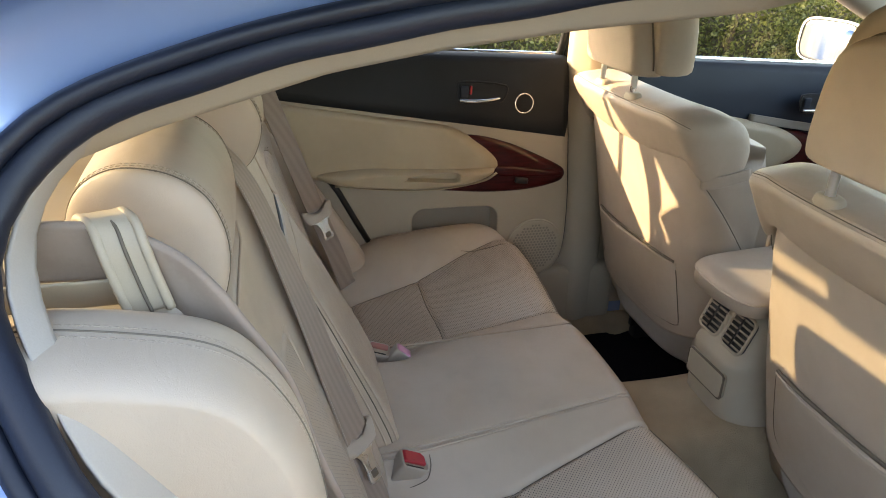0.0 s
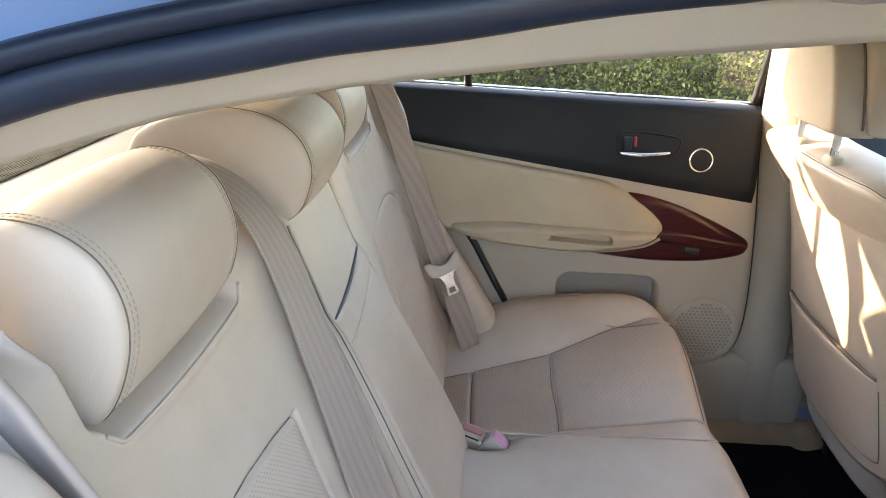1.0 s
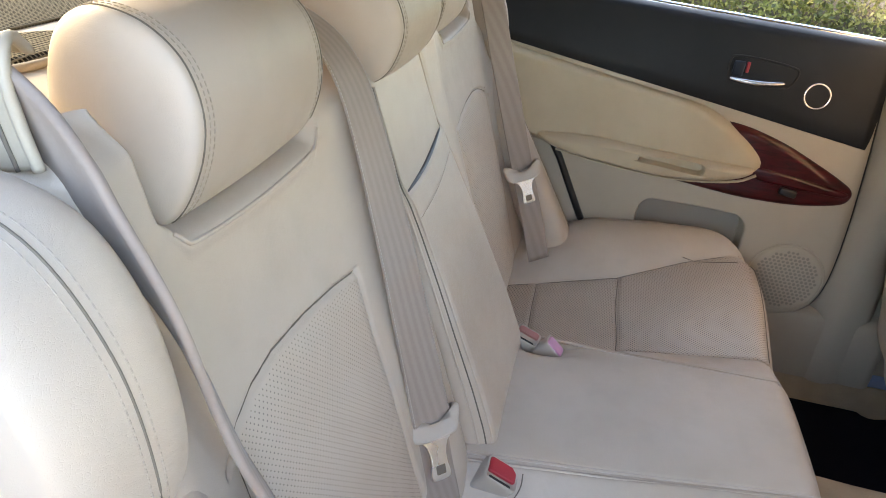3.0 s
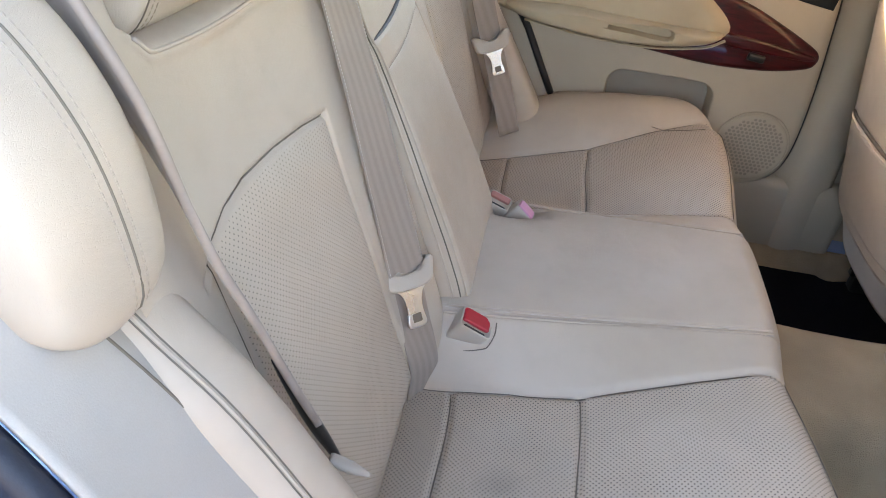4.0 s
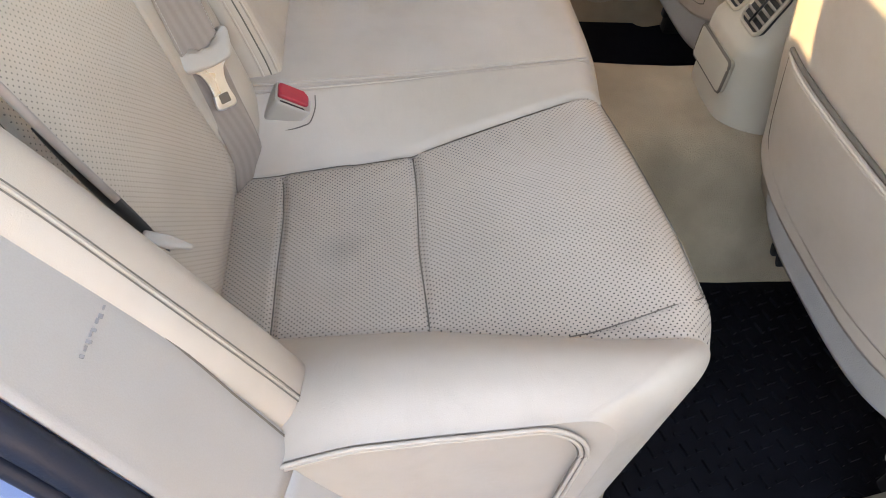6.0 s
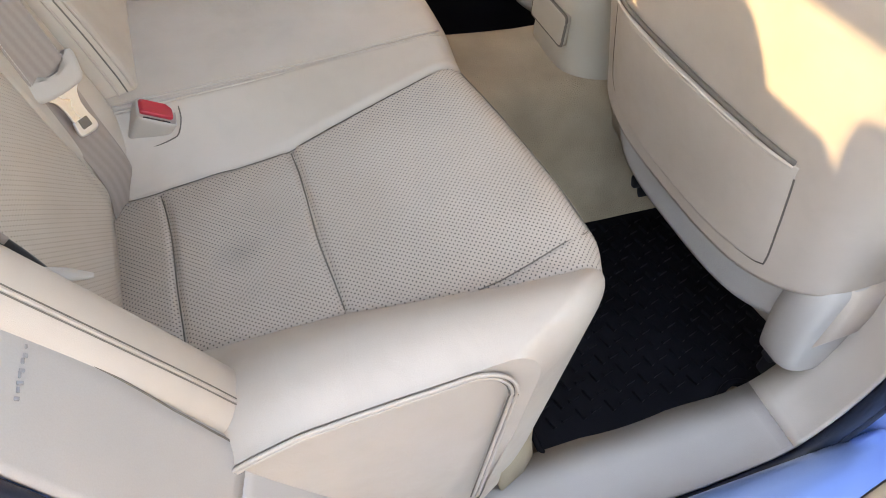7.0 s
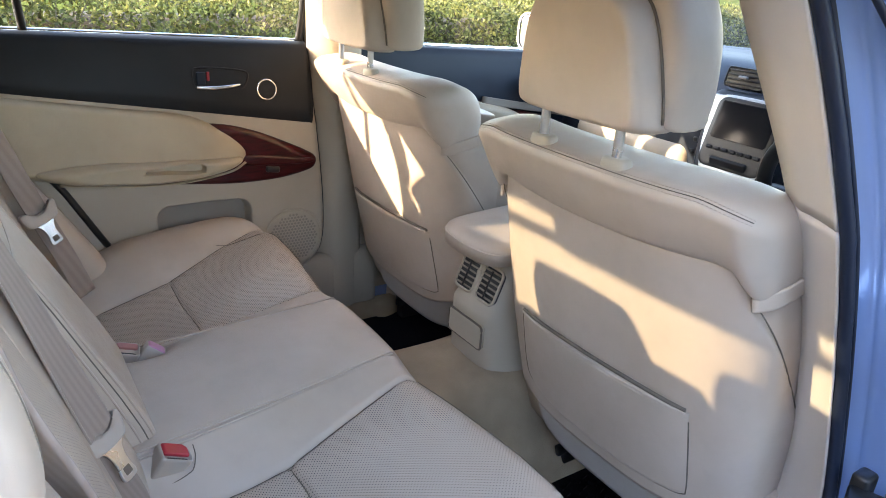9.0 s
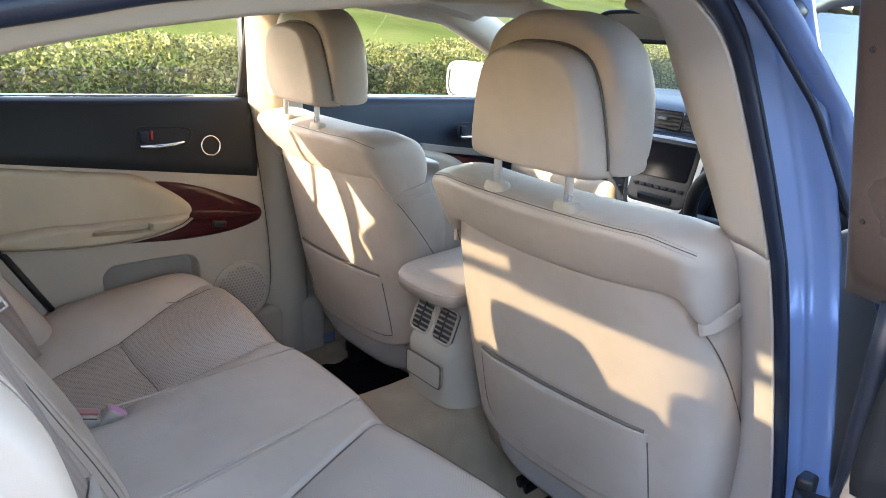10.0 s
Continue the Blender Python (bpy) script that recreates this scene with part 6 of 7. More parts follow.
belt_near = thing("seat_belt", "beige belt running through a guide loop beside the bench", "seat belt", "rear seat belts")
path = spline([(-0.62, -0.497, 1.064), (-0.50, -0.502, 1.074), (-0.43, -0.508, 1.075), (-0.392, -0.514, 1.060), (-0.364, -0.516, 1.020), (-0.331, -0.516, 0.971), (-0.314, -0.508, 0.915), (-0.297, -0.503, 0.86), (-0.280, -0.492, 0.806), (-0.259, -0.481, 0.739), (-0.243, -0.472, 0.690)], 90)
way = np.stack([np.interp(np.linspace(0, 1, 90), [0, 0.30, 0.42, 0.52, 0.64, 1], v) for v in ((0.0, 0.10, 0.62, 0.60, 0.50, 0.23), (-0.2, -0.25, -0.35, -0.55, -0.75, -0.65), (1.0, 1.0, 0.65, 0.50, 0.42, 0.72))], 1)
ribbon("webbing", path, way, np.interp(np.linspace(0, 1, 90), [0, 0.35, 0.42, 0.55, 0.75, 0.9, 1], [0.046, 0.046, 0.054, 0.044, 0.038, 0.030, 0.012]), 0.0065, M_WEB, belt_near, "woven grey beige webbing")
# Paler than the webbing, as sunlight put into the colour.
ribbon("webbing_fold", spline([(-0.62, -0.508, 1.040), (-0.50, -0.510, 1.046), (-0.41, -0.507, 1.046)], 24), (0.0, -0.5, 0.85), 0.030, 0.0022, M_TRIM, belt_near, "belt fold coloured pale for the sun on it")
g = spline([(-0.432, -0.480, 1.086), (-0.424, -0.498, 1.097), (-0.414, -0.514, 1.096), (-0.409, -0.522, 1.082), (-0.404, -0.523, 1.060), (-0.399, -0.522, 1.038)], 40)
keeper = ribbon("guide_loop", g, (1.0, 0.0, 0.12), 0.026, 0.004, M_TRIM, belt_near, "pale belt guide loop over the webbing")
for e_ in (-1, 1):
    tube("loop_edge", g + np.array((e_ * 0.0125, -0.0012, e_ * 0.0015)), 0.0032, M_TRIM, keeper, "")
tube("loop_slit", (g + np.array((0.001, -0.0026, 0.0)))[8:], 0.0012, M_SEAM_SHADE, keeper, "")
# Black tube added as the gap's shade, placed to fit the camera's view.
gap_line = [back_point(y, z, 0.016) for z, y in ((0.76, -0.487), (0.72, -0.478), (0.68, -0.470), (0.64, -0.461), (0.605, -0.453))]
tube("gap", spline(gap_line, 24), [0.0006 + 0.0052 * math.sin(k / 23 * math.pi) ** 0.8 for k in range(24)], M_BLACK, rear_seat, "black tube for the shaded gap beside the bolster")
stop = spline([(-0.231, -0.475, 0.652), (-0.218, -0.474, 0.645), (-0.205, -0.472, 0.638), (-0.197, -0.471, 0.634)], 20)
tube("belt_stop", stop, [0.005, 0.006, 0.0062, 0.0064, 0.0066, 0.0068, 0.007, 0.007, 0.007, 0.007, 0.007, 0.0066, 0.006, 0.0055, 0.005, 0.0045, 0.004, 0.0035, 0.003, 0.002], M_WEBPLASTIC, belt_near, "white plastic belt stop", flat=0.6)


def buckle(at, axis, long_, button, label, size=(0.042, 0.028), depth=0.06, open_share=0.62):
    """A buckle: a slightly tapered box along axis with its press button let into the top."""
    b = thing("belt_buckle", label, "belt buckle", "belt buckles")
    A = Vector(axis).normalized()
    L = (Vector(long_) - A * Vector(long_).dot(A)).normalized()
    W = A.cross(L)
    c = Vector(at)
    def p(a, q, h):
        return tuple(c + L * a + W * q + A * h)
    O = rrect(0.0, 0.0, size[0], size[1], 0.005)
    R = [[p(a * k, q * k, h) for a, q in O] for h, k in ((-depth, 0.86), (-depth * 0.5, 0.93), (-0.006, 1.0), (-0.0015, 0.985), (0.0, 0.94), (0.0, 0.90), (-0.0035, 0.87), (-0.0035, 0.4))]
    loft("housing", np.array(R), M_WEBPLASTIC, b, "grey beige buckle housing")
    bw = size[1] * open_share
    B = rrect(0.0, size[1] * 0.5 - bw * 0.5 - 0.0025, size[0] * 0.84, bw, 0.003)
    dome("push_button", B, lambda a, q, h: p(a, q, h - 0.0015), button, b, "", height=0.0028, edge=0.2, skirt=0.003)
    S = rrect(0.0, -size[1] * 0.5 + 0.0055, size[0] * 0.70, 0.0032, 0.0012)
    dome("tongue_slot", S, lambda a, q, h: p(a, q, h - 0.0038), M_BLACK, b, "dark slot for the latch", height=0.001, edge=0.2, skirt=0.001)
    return b


buckle((-0.140, -0.160, 0.557), (0.50, -0.20, 0.84), (0.86, 0.10, -0.45), M_RED, "grey beige buckle with a red button standing in a cushion hollow", (0.046, 0.033))
buckle((-0.101, 0.118, 0.565), (0.62, -0.10, 0.78), (0.78, -0.15, -0.55), M_PINK, "grey beige buckle with a faded pink button on the cushion", (0.036, 0.026), 0.05, 0.78)
buckle((-0.146, 0.122, 0.572), (0.25, -0.35, 0.90), (0.90, -0.10, -0.30), M_PALERED, "grey beige buckle with a pale red button in the cushion seam", (0.040, 0.028), 0.05, 0.4)
rim = spline([(-0.116, -0.150, 0.553), (-0.116, -0.161, 0.542), (-0.122, -0.172, 0.530), (-0.130, -0.175, 0.526), (-0.148, -0.177, 0.521), (-0.174, -0.177, 0.517)], 30)
tube("buckle_pocket", rim, 0.0008, M_SEAM_SHADE, rear_seat, "sewn rim of the buckle hollow")


# ---- near side doors ----
# the rear door stands wide open; it is built as the far one, seen from its inner side
open_door = thing("rear_door", "wide open rear car door with beige panel and red wood inlay", "car door")
rear_door(open_door)
tube("window_frame", [(a, frame_y(b) - 0.005, b) for a, b in spline(frame_pts, 70)], 0.020, M_BLACK, open_door, "black window frame with bolts")
box("outer_skin", (0.92, 0.05, 0.60), (-0.03, 0.715, 0.66), M_PAINT, open_door, "light blue outer skin", r=0.02)
R = []
for z in np.linspace(0.975, 1.262, 10):
    yl = 0.672 - 0.064 * (z - 0.985) / 0.26
    R.append([(0.448 + a, yl + b, z) for a, b in rrect(0.0, 0.0, 0.075, 0.03, 0.008, 24)])
frame_edge = loft("frame_edge", np.array(R), M_EDGE, open_door, "dark brown front edge of the window frame")
for z in (1.05, 1.20):
    yl = 0.672 - 0.064 * (z - 0.985) / 0.26
    dome("bolt", [(0.466 + 0.0028 * math.cos(t), z + 0.0028 * math.sin(t)) for t in np.linspace(0, 2 * math.pi, 14, endpoint=False)], lambda p, q, h, yl=yl: (p, yl - 0.0150 - h, q), M_BEZEL, frame_edge, "small bolt head", height=0.002, edge=0.3, skirt=0.001)
tube("edge_seal", [(0.43, 0.66, z) for z in np.linspace(0.42, 0.98, 12)], 0.012, M_RUBBER, open_door, "black edge seal")
pane = grid("window_pane", np.array([[(x, frame_y(1.0 + 0.24 * v) + 0.006, belt_z(x) - 0.02 + 0.25 * v) for v in np.linspace(0, 1, 6)] for x in np.linspace(-0.46, 0.39, 16)]), M_GLASS, open_door, "clear side window")
pane.visible_shadow = False
# mirror the far door to this side, then swing it about the pillar
HINGE = Vector((0.49, -0.705, 0.0))
SWING = 72.0
open_door.matrix_world = Matrix.Translation(HINGE) @ Matrix.Rotation(radians(SWING), 4, "Z") @ Matrix.Translation(-HINGE) @ Matrix.Translation((-0.092, 0.070, 0)) @ Matrix.Diagonal((1, -1, 1, 1))

check = thing("door_check", "black door check strap between pillar and door", "door hinge")
box("strap", (0.035, 0.10, 0.014), (0.535, -0.755, 0.62), M_BLACK, check, "black check strap", r=0.004, rot=(0, 0, 20))
box("bracket", (0.03, 0.022, 0.045), (0.548, -0.712, 0.62), M_BLACK, check, "", r=0.006)
box("hinge", (0.04, 0.05, 0.06), (0.515, -0.785, 0.80), M_STEEL, check, "bare metal hinge", r=0.006)

near_front = thing("front_door", "closed light blue front car door with its side window", "car door")
def edge_x(z):
    """Rear edge of the front door along the pillar."""
    return float(np.interp(z, [0.25, 0.5, 0.61, 0.785, 0.96, 1.135, 1.22, 1.262], [0.65, 0.65, 0.622, 0.572, 0.500, 0.390, 0.290, 0.225]))
def nfy(z):
    return -float(np.interp(z, [0.25, 0.5, 0.8, 0.96, 1.24], [0.80, 0.820, 0.790, 0.735, 0.665]))
P = np.array([[(edge_x(z) + 0.004 + (1.75 - edge_x(z)) * u, nfy(z) - 0.012 * math.sin(min(1.0, u * 8) * math.pi / 2), z) for z in np.linspace(0.25, 0.965, 24)] for u in np.concatenate([np.linspace(0, 0.06, 6), np.linspace(0.1, 1, 20)])])
grid("outer_skin", P, M_PAINT, near_front, "light blue metallic outer skin", thick=0.016)
tube("shut_line", [(edge_x(z), nfy(z) + 0.002, z) for z in np.linspace(0.3, 1.262, 50)], 0.0036, M_RUBBER, near_front, "dark shut line", n=8)
tube("frame_cover", [(edge_x(z) + 0.029, nfy(z) - 0.002, z) for z in np.linspace(0.955, 1.262, 30)], 0.022, M_PAINT, near_front, "light blue window frame edge", flat=0.35)
tube("glass_seal", [(edge_x(z) + 0.053, nfy(z) - 0.004, z) for z in np.linspace(0.955, 1.262, 30)], 0.004, M_RUBBER, near_front, "black glass seal")
tube("window_frame", [(a, nfy(b), b) for a, b in spline([(0.32, 1.225), (0.45, 1.250), (0.70, 1.262), (0.93, 1.245), (1.15, 1.165), (1.40, 1.055), (1.62, 0.96)], 80)], 0.014, M_BLACK, near_front, "black window frame")
pane = grid("window_pane", np.array([[(edge_x(0.955 + 0.275 * v) + 0.03 + u * (1.55 - 0.62 * v - edge_x(0.955 + 0.275 * v)), nfy(0.955 + 0.275 * v), 0.955 + 0.275 * v) for v in np.linspace(0, 1, 12)] for u in np.linspace(0, 1, 24)]), M_BLACKTINT, near_front, "side window mirroring the sky")
pane.visible_shadow = False
P = np.array([[(x, -0.66, z) for z in np.linspace(0.3, 0.96, 10)] for x in np.linspace(0.60, 1.6, 20)])
grid("panel", P, M_TRIM, near_front, "beige inner panel", thick=0.01)


# ---- dashboard and front of the cabin ----
dash = thing("dashboard", "dark blue grey dashboard with silver middle stack", "dashboard")
R = []
for y in np.linspace(-0.68, 0.68, 40):
    prof = [(1.31, 0.66), (1.28, 0.80), (1.31, 0.90), (1.36, 0.965), (1.45, 0.99), (1.75, 0.98), (1.95, 0.955), (1.95, 0.60), (1.5, 0.5)]
    R.append([(p, y, q + 0.012 * math.cos(y * 3)) for p, q in spline(prof, 40, True)])
loft("top", np.array(R), M_NAVY, dash, "dark blue grey dashboard moulding")
def on_stack(a, b, h):
    v = Vector((1.265, 0.0, 0.876)) + Vector((0.30, 0, 0.954)) * b + Vector((-0.954, 0, 0.30)) * h
    return (v.x, a - 0.004, v.z)
O = spline([(-0.115, 0.062), (-0.06, 0.068), (0.06, 0.068), (0.115, 0.062), (0.12, 0.0), (0.112, -0.09), (0.09, -0.18), (0.05, -0.24), (-0.05, -0.24), (-0.09, -0.18), (-0.112, -0.09), (-0.12, 0.0)], 100, True)
dome("stack_panel", O, lambda a, b, h: on_stack(a, b, h), M_STACK, dash, "dark grey middle stack", height=0.03, edge=0.15, skirt=0.04)
S = spline([(-0.104, 0.050), (0.0, 0.056), (0.104, 0.050), (0.106, 0.030), (0.100, -0.060), (0.082, -0.128), (0.060, -0.142), (-0.060, -0.142), (-0.082, -0.128), (-0.100, -0.060), (-0.106, 0.030)], 80, True)
dome("screen_surround", S, lambda a, b, h: on_stack(a, b, 0.0275 + h), M_PALESILVER, dash, "silver surround of the display", height=0.003, edge=0.08, skirt=0.004)
dome("screen_bezel", rrect(0.0, -0.038, 0.176, 0.172, 0.022), lambda a, b, h: on_stack(a, b, 0.0305 + h), M_BLACK, dash, "", height=0.003, edge=0.1, skirt=0.004)
dome("screen", rrect(0.0, -0.008, 0.152, 0.092, 0.006), lambda a, b, h: on_stack(a, b, 0.0342 + h), M_SCREEN, dash, "dark switched-off display", height=0.0008, edge=0.05, skirt=0.002)
for k in range(7):
    box("key", (0.010, 0.016, 0.009), on_stack(-0.066 + 0.022 * k, -0.078, 0.033), M_BEZEL, dash, "", r=0.002, rot=(0, 18, 0))
for s in (-1, 1):
    for k in range(5):
        box("side_key", (0.008, 0.012, 0.012), on_stack(s * 0.113, 0.02 - 0.03 * k, 0.029), M_BLACK, dash, "", r=0.003)
box("radio_panel", (0.012, 0.10, 0.022), on_stack(0.0, -0.108, 0.033), M_BEZEL, dash, "black radio panel", r=0.004, rot=(0, -17, 0))
for y in (0.055, -0.055):
    V = rrect(y, 0.100, 0.104, 0.046, 0.006)
    v = dome("air_vent", V, lambda a, b, h: on_stack(a, b, 0.012 + h), M_BLACK, dash, "black slatted air vent", height=0.001, edge=0.1, skirt=0.03)
    tube("vent_rim", [on_stack(a, b, 0.014) for a, b in V], 0.0022, M_BEZEL, v, closed=True)
    for k in range(4):
        tube("slat", [on_stack(y - 0.048, 0.084 + 0.0105 * k, 0.016), on_stack(y + 0.048, 0.084 + 0.0105 * k, 0.016)], 0.0022, M_BEZEL, v, n=6)
    box("vent_tab", (0.01, 0.025, 0.006), on_stack(y, 0.100, 0.022), M_SILVER, v, "", r=0.002)
box("glove_box", (0.10, 0.42, 0.24), (1.31, 0.38, 0.66), M_TRIM, dash, "beige glove box", r=0.03)
V = spline([(0.54, 0.93), (0.64, 0.93), (0.64, 0.85), (0.55, 0.84)], 30, True)
dome("side_vent", V, lambda a, b, h: (1.28 - h, a, b), M_BLACK, dash, "", height=0.002, edge=0.1, skirt=0.02)

wheel = thing("steering_wheel", "black leather steering wheel before the driver's seat", "steering wheel")
WC, WA = Vector((1.02, -0.405, 0.80)), radians(-24)
rot_w = Euler((0, WA, 0)).to_matrix()
rim = [tuple(WC + rot_w @ Vector((0, 0.188 * math.cos(t), 0.188 * math.sin(t)))) for t in np.linspace(0, 2 * math.pi, 72, endpoint=False)]
tube("rim", rim, 0.015, M_BLACK, wheel, "black leather rim", n=12, closed=True, up=(1, 0, 0))
for t in (0.0, math.pi, -math.pi / 2):
    q = [tuple(WC + rot_w @ Vector((0.02, r * math.cos(t), r * math.sin(t)))) for r in np.linspace(0.03, 0.185, 8)]
    tube("spoke", q, 0.018, M_BLACK, wheel, "", flat=0.5)
box("hub", (0.05, 0.15, 0.12), tuple(WC + rot_w @ Vector((0.02, 0, 0))), M_NAVY, wheel, "padded hub", r=0.022, rot=(0, -24, 0))
tube("column", [tuple(WC), (1.35, -0.375, 0.72)], 0.05, M_NAVY, wheel, "")

# front pillars, header and windscreen
for sgn, nm in ((1, "trim_front_pillar_left"), (-1, "trim_front_pillar_right")):
    R = []
    for p, r in zip(spline([(0.86, sgn * 0.565, 1.262), (1.05, sgn * 0.60, 1.205), (1.35, sgn * 0.64, 1.085), (1.72, sgn * 0.67, 0.94)], 30), np.linspace(0.045, 0.05, 30)):
        a, b = ring(20, 2.5)
        R.append(np.stack([p[0] + 0.4 * r * a, p[1] + r * b, p[2] + r * a], 1))
    tagged(loft(nm, R, M_TRIM), "beige front roof pillar trim", "trim", kind="structure")
ws = tagged(grid("window_front", np.array([[(1.02 + 0.83 * v, y * (0.54 + 0.12 * v), 1.245 - 0.27 * v + 0.02 * (1 - y * y)) for y in np.linspace(-1, 1, 16)] for v in np.linspace(0, 1, 16)]), M_GLASS), "sloping windscreen", "window", kind="structure")
ws.visible_shadow = False
visor = thing("sun_visor", "beige sun visor with a dark edge folded up at the windscreen", "sun visor")
box("panel", (0.17, 0.36, 0.018), (0.90, -0.30, 1.232), M_TRIM, visor, "", r=0.008, rot=(0, 10, 0))
copy_thing(visor, Matrix.Translation((0.0, 0.60, 0.0)))
rear_mirror = thing("rear_view_mirror", "dark framed rear view mirror under the windscreen header", "mirror")
O = spline([(-0.115, -0.025), (0.0, -0.032), (0.115, -0.025), (0.122, 0.0), (0.112, 0.028), (0.0, 0.034), (-0.112, 0.028), (-0.122, 0.0)], 60, True)
def on_rvm(a, b, h):
    v = Euler((0, radians(7), radians(22))).to_matrix() @ Vector((-h, a, b))
    return (1.12 + v.x, 0.015 + v.y, 1.202 + v.z)
dome("shell", O, lambda a, b, h: on_rvm(a, b, -h), M_BLACK, rear_mirror, "black shell", height=0.03, edge=0.6, skirt=0.004)
dome("mirror_glass", O * 0.93, lambda a, b, h: on_rvm(a, b, 0.005 + h), M_MIRROR, rear_mirror, "mirror glass", height=0.0005, edge=0.1, skirt=0.003)
tube("frame", [on_rvm(a, b, 0.004) for a, b in O], 0.0055, M_BLACK, rear_mirror, "black frame", closed=True)
tube("stalk", [(1.14, 0.015, 1.21), (1.16, 0.01, 1.25)], 0.010, M_BLACK, rear_mirror, "")


# ---- outside ----
gx = np.concatenate([np.linspace(-900, -40, 20), np.linspace(-30, 40, 50), np.linspace(50, 900, 20)])
gy = np.concatenate([np.linspace(-600, -20, 14), np.linspace(-15, 20, 60), np.linspace(22, 120, 50), np.linspace(140, 1500, 30)])
GX, GY = np.meshgrid(gx, gy, indexing="ij")
GZ = -4.0 * step(GY, 8, 45) + 14.0 * step(GY, 55, 170) + 55.0 * step(GY, 110, 900) + 0.25 * step(GY, 4.5, 7) + 2.5 * np.sin(GX * 0.012 + GY * 0.01) * step(GY, 40, 160)
mid = (GY[:-1, :-1] + GY[1:, 1:]) / 2
tagged(grid("ground", np.stack([GX, GY, GZ], -1), [M_ASPHALT, M_GRASS], index=((mid > 2.6) | (mid < -6)).reshape(-1)), "asphalt lane and a green meadow rising to a hill", "ground", kind="structure")


def leaf_mat():
    m, nt, b = _mat("hedge leaf")
    geo = nt.nodes.new("ShaderNodeNewGeometry")
    cr = nt.nodes.new("ShaderNodeValToRGB")
    e = cr.color_ramp.elements
    e[0].color, e[1].color = (0.04, 0.045, 0.012, 1), (0.42, 0.385, 0.14, 1)
    q = e.new(0.45)
    q.color = (0.135, 0.142, 0.036, 1)
    q = e.new(0.8)
    q.color = (0.26, 0.255, 0.07, 1)
    nt.links.new(geo.outputs["Random Per Island"], cr.inputs[0])
    nt.links.new(cr.outputs[0], b.inputs["Base Color"])
    b.inputs["Roughness"].default_value = 0.5
    tl = nt.nodes.new("ShaderNodeBsdfTranslucent")
    nt.links.new(cr.outputs[0], tl.inputs[0])
    mx = nt.nodes.new("ShaderNodeMixShader")
    mx.inputs[0].default_value = 0.45
    nt.links.new(b.outputs[0], mx.inputs[1])
    nt.links.new(tl.outputs[0], mx.inputs[2])
    nt.links.new(mx.outputs[0], nt.nodes["Material Output"].inputs["Surface"])
    return m


M_LEAF = leaf_mat()
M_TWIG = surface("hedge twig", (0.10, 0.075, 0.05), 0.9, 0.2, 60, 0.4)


def hedge():
    """A clipped field hedge: many small leaves round a woody core."""
    rng = np.random.default_rng(4)
    n = 120000
    x = rng.uniform(-5.5, 13.0, n)
    u = rng.uniform(0, 1, n) ** 0.8
    top = 0.855 + 0.03 * np.sin(x * 1.3) + 0.03 * np.sin(x * 3.7 + 1) + 0.025 * np.sin(x * 9.1)
    face = rng.uniform(0, 1, n) < 0.7
    z = np.where(face, 0.25 + (top - 0.25) * u, top + rng.normal(0, 0.03, n))
    y = np.where(face, 4.25 + 0.12 * np.sin(x * 2.1 + z * 3) + 0.10 * np.sin(x * 6.3) + rng.exponential(0.09, n) + 0.25 * (z / 1.0) ** 3, 4.45 + rng.uniform(0, 1.0, n))
    c = np.stack([x, y, z], 1)
    s = rng.uniform(0.010, 0.026, n)[:, None]
    a = rng.normal(size=(n, 3))
    a /= np.linalg.norm(a, axis=1)[:, None]
    b = np.cross(a, rng.normal(size=(n, 3)))
    b /= np.linalg.norm(b, axis=1)[:, None]
    V = np.stack([c - a * s, c + b * s * 0.55, c + a * s, c - b * s * 0.55], 1).reshape(-1, 3)
    F = np.arange(4 * n).reshape(-1, 4)
    ob = raw("hedge", V, F, M_LEAF, None, "", False)
    tagged(ob, "clipped field hedge with small olive green leaves", "hedge", kind="stuff")
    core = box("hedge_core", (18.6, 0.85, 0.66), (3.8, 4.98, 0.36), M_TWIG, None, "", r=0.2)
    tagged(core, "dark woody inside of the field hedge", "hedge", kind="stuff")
    bm = bmesh.new()
    for k in range(260):
        p = Vector((rng.uniform(-5, 12.5), 4.35 + rng.uniform(0, 0.6), 0.72))
        q = p + Vector((rng.normal(0, 0.1), rng.normal(0, 0.05), rng.uniform(0.08, 0.20)))
        d = (q - p)
        m = Matrix.Translation((p + q) / 2) @ d.to_track_quat("Z", "Y").to_matrix().to_4x4()
        bmesh.ops.create_cone(bm, segments=4, radius1=0.005, radius2=0.002, depth=d.length, matrix=m)
    tagged(part("hedge_twigs", bm, M_TWIG), "thin bare twigs sticking out of the hedge", "twigs", kind="stuff")


hedge()


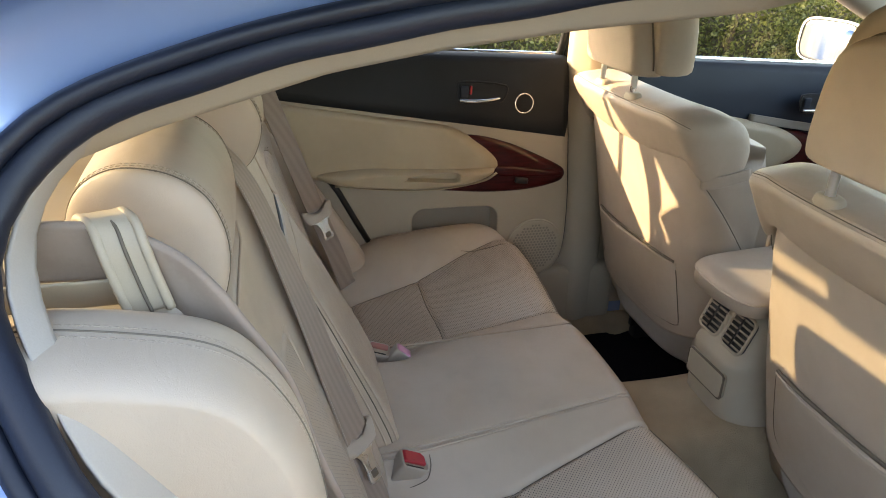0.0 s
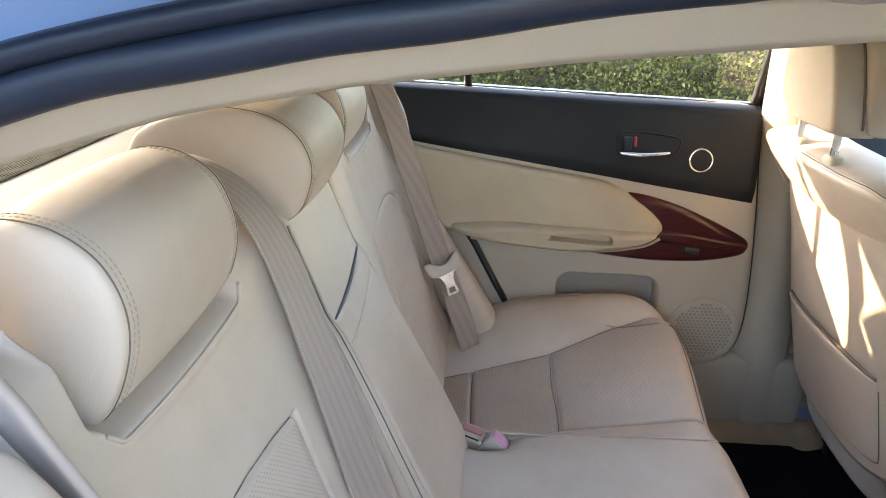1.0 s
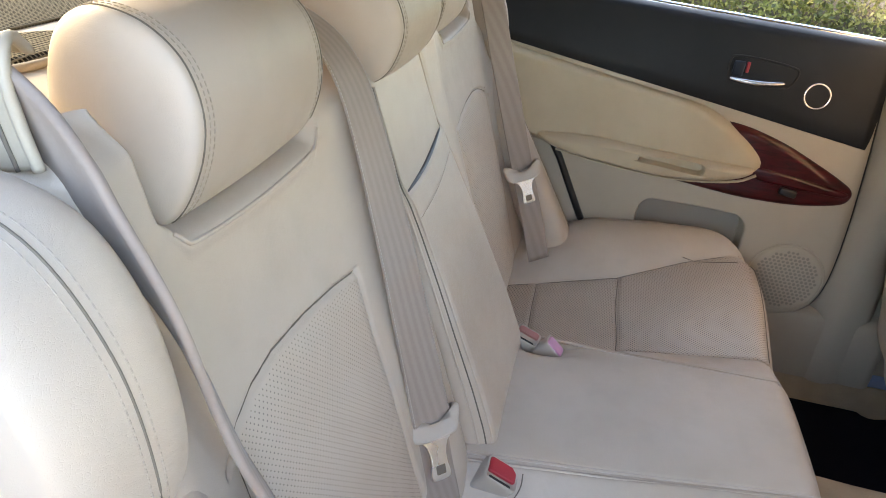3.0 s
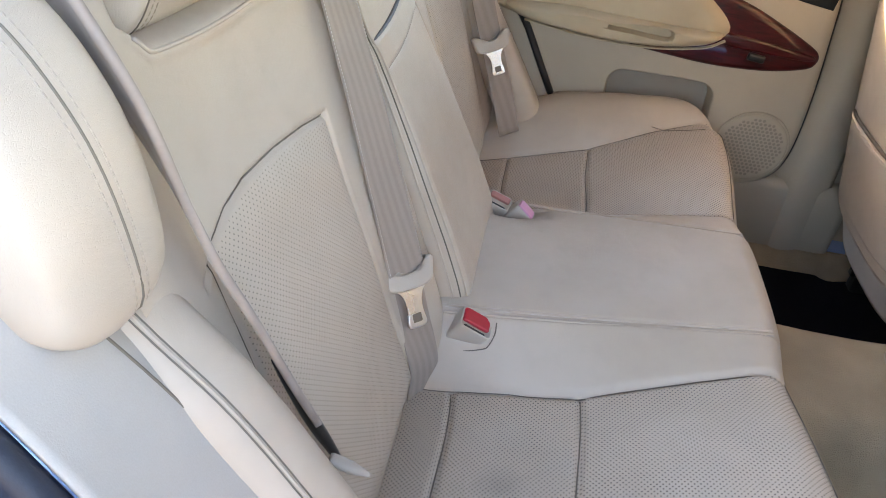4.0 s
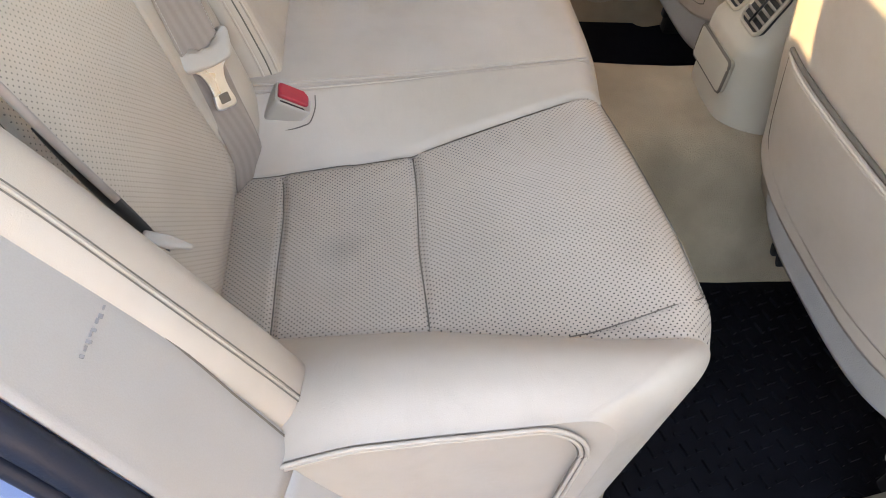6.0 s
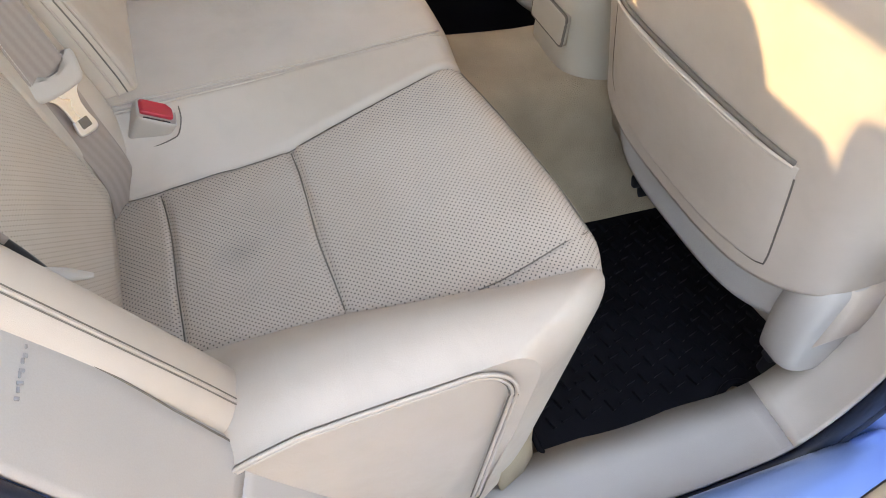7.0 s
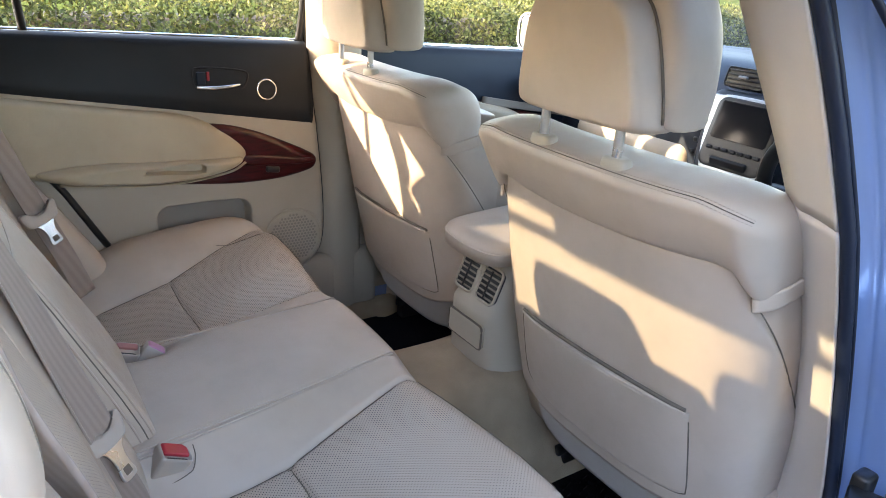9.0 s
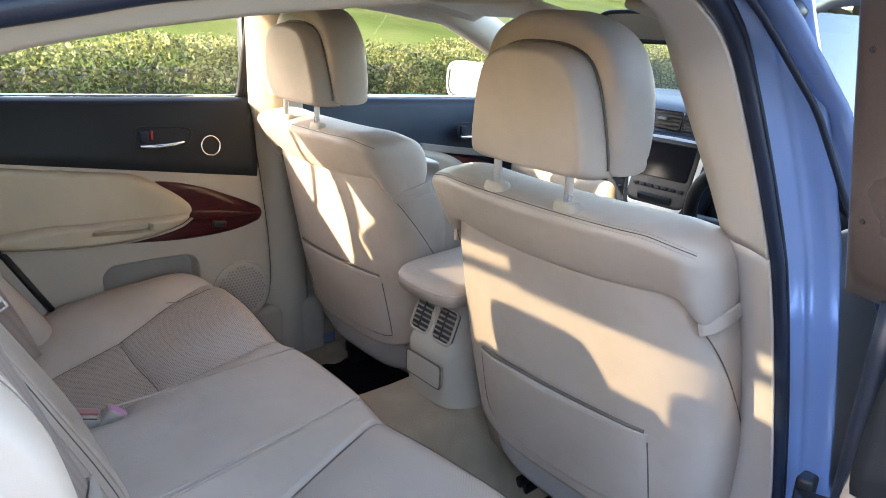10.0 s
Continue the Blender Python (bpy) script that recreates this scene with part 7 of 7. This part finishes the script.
def sky_block_hedge():
    """A high hedge added out of view behind the car to block low sky light."""
    rng = np.random.default_rng(9)
    n = 26000
    y = rng.uniform(-16.0, -1.0, n)
    z = rng.uniform(0, 1, n) ** 0.8 * (4.0 + 0.4 * np.sin(y * 1.1) + 0.2 * np.sin(y * 4.3))
    x = -6.6 - rng.exponential(0.25, n)
    c = np.stack([x, y, z], 1)
    s = rng.uniform(0.05, 0.11, n)[:, None]
    a = rng.normal(size=(n, 3))
    a /= np.linalg.norm(a, axis=1)[:, None]
    b = np.cross(a, rng.normal(size=(n, 3)))
    b /= np.linalg.norm(b, axis=1)[:, None]
    V = np.stack([c - a * s, c + b * s * 0.6, c + a * s, c - b * s * 0.6], 1).reshape(-1, 3)
    tagged(raw("sky_block_hedge", V, np.arange(4 * n).reshape(-1, 4), M_LEAF, None, "", False), "unseen tall hedge added behind the car to block sky light", "hedge", kind="stuff")
    tagged(box("sky_block_hedge_core", (0.8, 15.0, 3.7), (-7.5, -8.5, 1.85), M_TWIG, None, "", r=0.3), "dark woody inside of the unseen hedge behind the car", "hedge", kind="stuff")


sky_block_hedge()


def lane_hedge():
    """The hedge along the other side of the lane."""
    rng = np.random.default_rng(12)
    n = 30000
    x = rng.uniform(-5.5, 16.0, n)
    top = 1.5 + 0.15 * np.sin(x * 0.9) + 0.10 * np.sin(x * 2.9 + 1) + 0.06 * np.sin(x * 8.3)
    z = rng.uniform(0, 1, n) ** 0.75 * top
    y = -5.2 + 0.15 * np.sin(x * 1.7 + z * 2) - rng.exponential(0.14, n)
    c = np.stack([x, y, z], 1)
    s = rng.uniform(0.03, 0.065, n)[:, None]
    a = rng.normal(size=(n, 3))
    a /= np.linalg.norm(a, axis=1)[:, None]
    b = np.cross(a, rng.normal(size=(n, 3)))
    b /= np.linalg.norm(b, axis=1)[:, None]
    V = np.stack([c - a * s, c + b * s * 0.6, c + a * s, c - b * s * 0.6], 1).reshape(-1, 3)
    tagged(raw("lane_hedge", V, np.arange(4 * n).reshape(-1, 4), M_LEAF, None, "", False), "olive green hedge along the other side of the lane", "hedge", kind="stuff")
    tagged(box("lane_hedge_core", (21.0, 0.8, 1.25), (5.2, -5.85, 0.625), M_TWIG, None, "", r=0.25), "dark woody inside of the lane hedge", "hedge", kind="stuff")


lane_hedge()


def bare_tree(x, y, z, h, seed):
    rnd = random.Random(seed)
    tree = thing("tree", "small bare field tree with fine twigs", "tree", "field trees")
    bm = bmesh.new()
    def limb(p, d, l, r, depth):
        q = p + d * l
        m = Matrix.Translation((p + q) / 2) @ d.to_track_quat("Z", "Y").to_matrix().to_4x4()
        bmesh.ops.create_cone(bm, segments=6 if depth > 2 else 4, radius1=r, radius2=r * 0.6, depth=l, matrix=m)
        if depth:
            for _ in range(4 if depth > 1 else 5):
                e = (d + Vector((rnd.gauss(0, 0.5), rnd.gauss(0, 0.5), rnd.gauss(0.12, 0.25)))).normalized()
                limb(p + d * l * rnd.uniform(0.6, 1.0), e, l * rnd.uniform(0.55, 0.75), r * 0.5, depth - 1)
    limb(Vector((x, y, z)), Vector((0, 0, 1)), h * 0.36, h * 0.03, 4)
    part("branches", bm, M_TWIG, tree)


def ground_z(x, y):
    s = lambda v, a, b: float(step(np.array(v), a, b))
    return -4.0 * s(y, 8, 45) + 14.0 * s(y, 55, 170) + 55.0 * s(y, 110, 900) + 0.25 * s(y, 4.5, 7) + 2.5 * math.sin(x * 0.012 + y * 0.01) * s(y, 40, 160)


for k, (x, y, h) in enumerate(((-6.2, 60, 5.6), (6.2, 78, 4.6), (30, 110, 6.5), (-40, 120, 7.0))):
    bare_tree(x, y, ground_z(x, y) - 0.1, h, k + 3)


def far_wood(x0, x1, y, seed):
    rng = np.random.default_rng(seed)
    n = 9000
    x = rng.uniform(x0, x1, n)
    yy = y + rng.normal(0, 6, n)
    hh = 7 + 3 * np.sin(x * 0.13) + 2 * np.sin(x * 0.41 + seed)
    z = np.array([ground_z(a, b) for a, b in zip(x, yy)]) + rng.uniform(0, 1, n) ** 0.6 * hh
    c = np.stack([x, yy, z], 1)
    s = rng.uniform(0.35, 1.0, n)[:, None]
    a = rng.normal(size=(n, 3))
    a /= np.linalg.norm(a, axis=1)[:, None]
    b = np.cross(a, rng.normal(size=(n, 3)))
    b /= np.linalg.norm(b, axis=1)[:, None]
    V = np.stack([c - a * s, c + b * s * 0.7, c + a * s, c - b * s * 0.7], 1).reshape(-1, 3)
    tagged(raw("far_wood", V, np.arange(4 * n).reshape(-1, 4), M_LEAF, None, "", False), "distant strip of woodland on the hill", "woodland", kind="stuff")


far_wood(60, 330, 240, 1)
far_wood(-260, -60, 300, 2)
far_wood(120, 520, 480, 3)
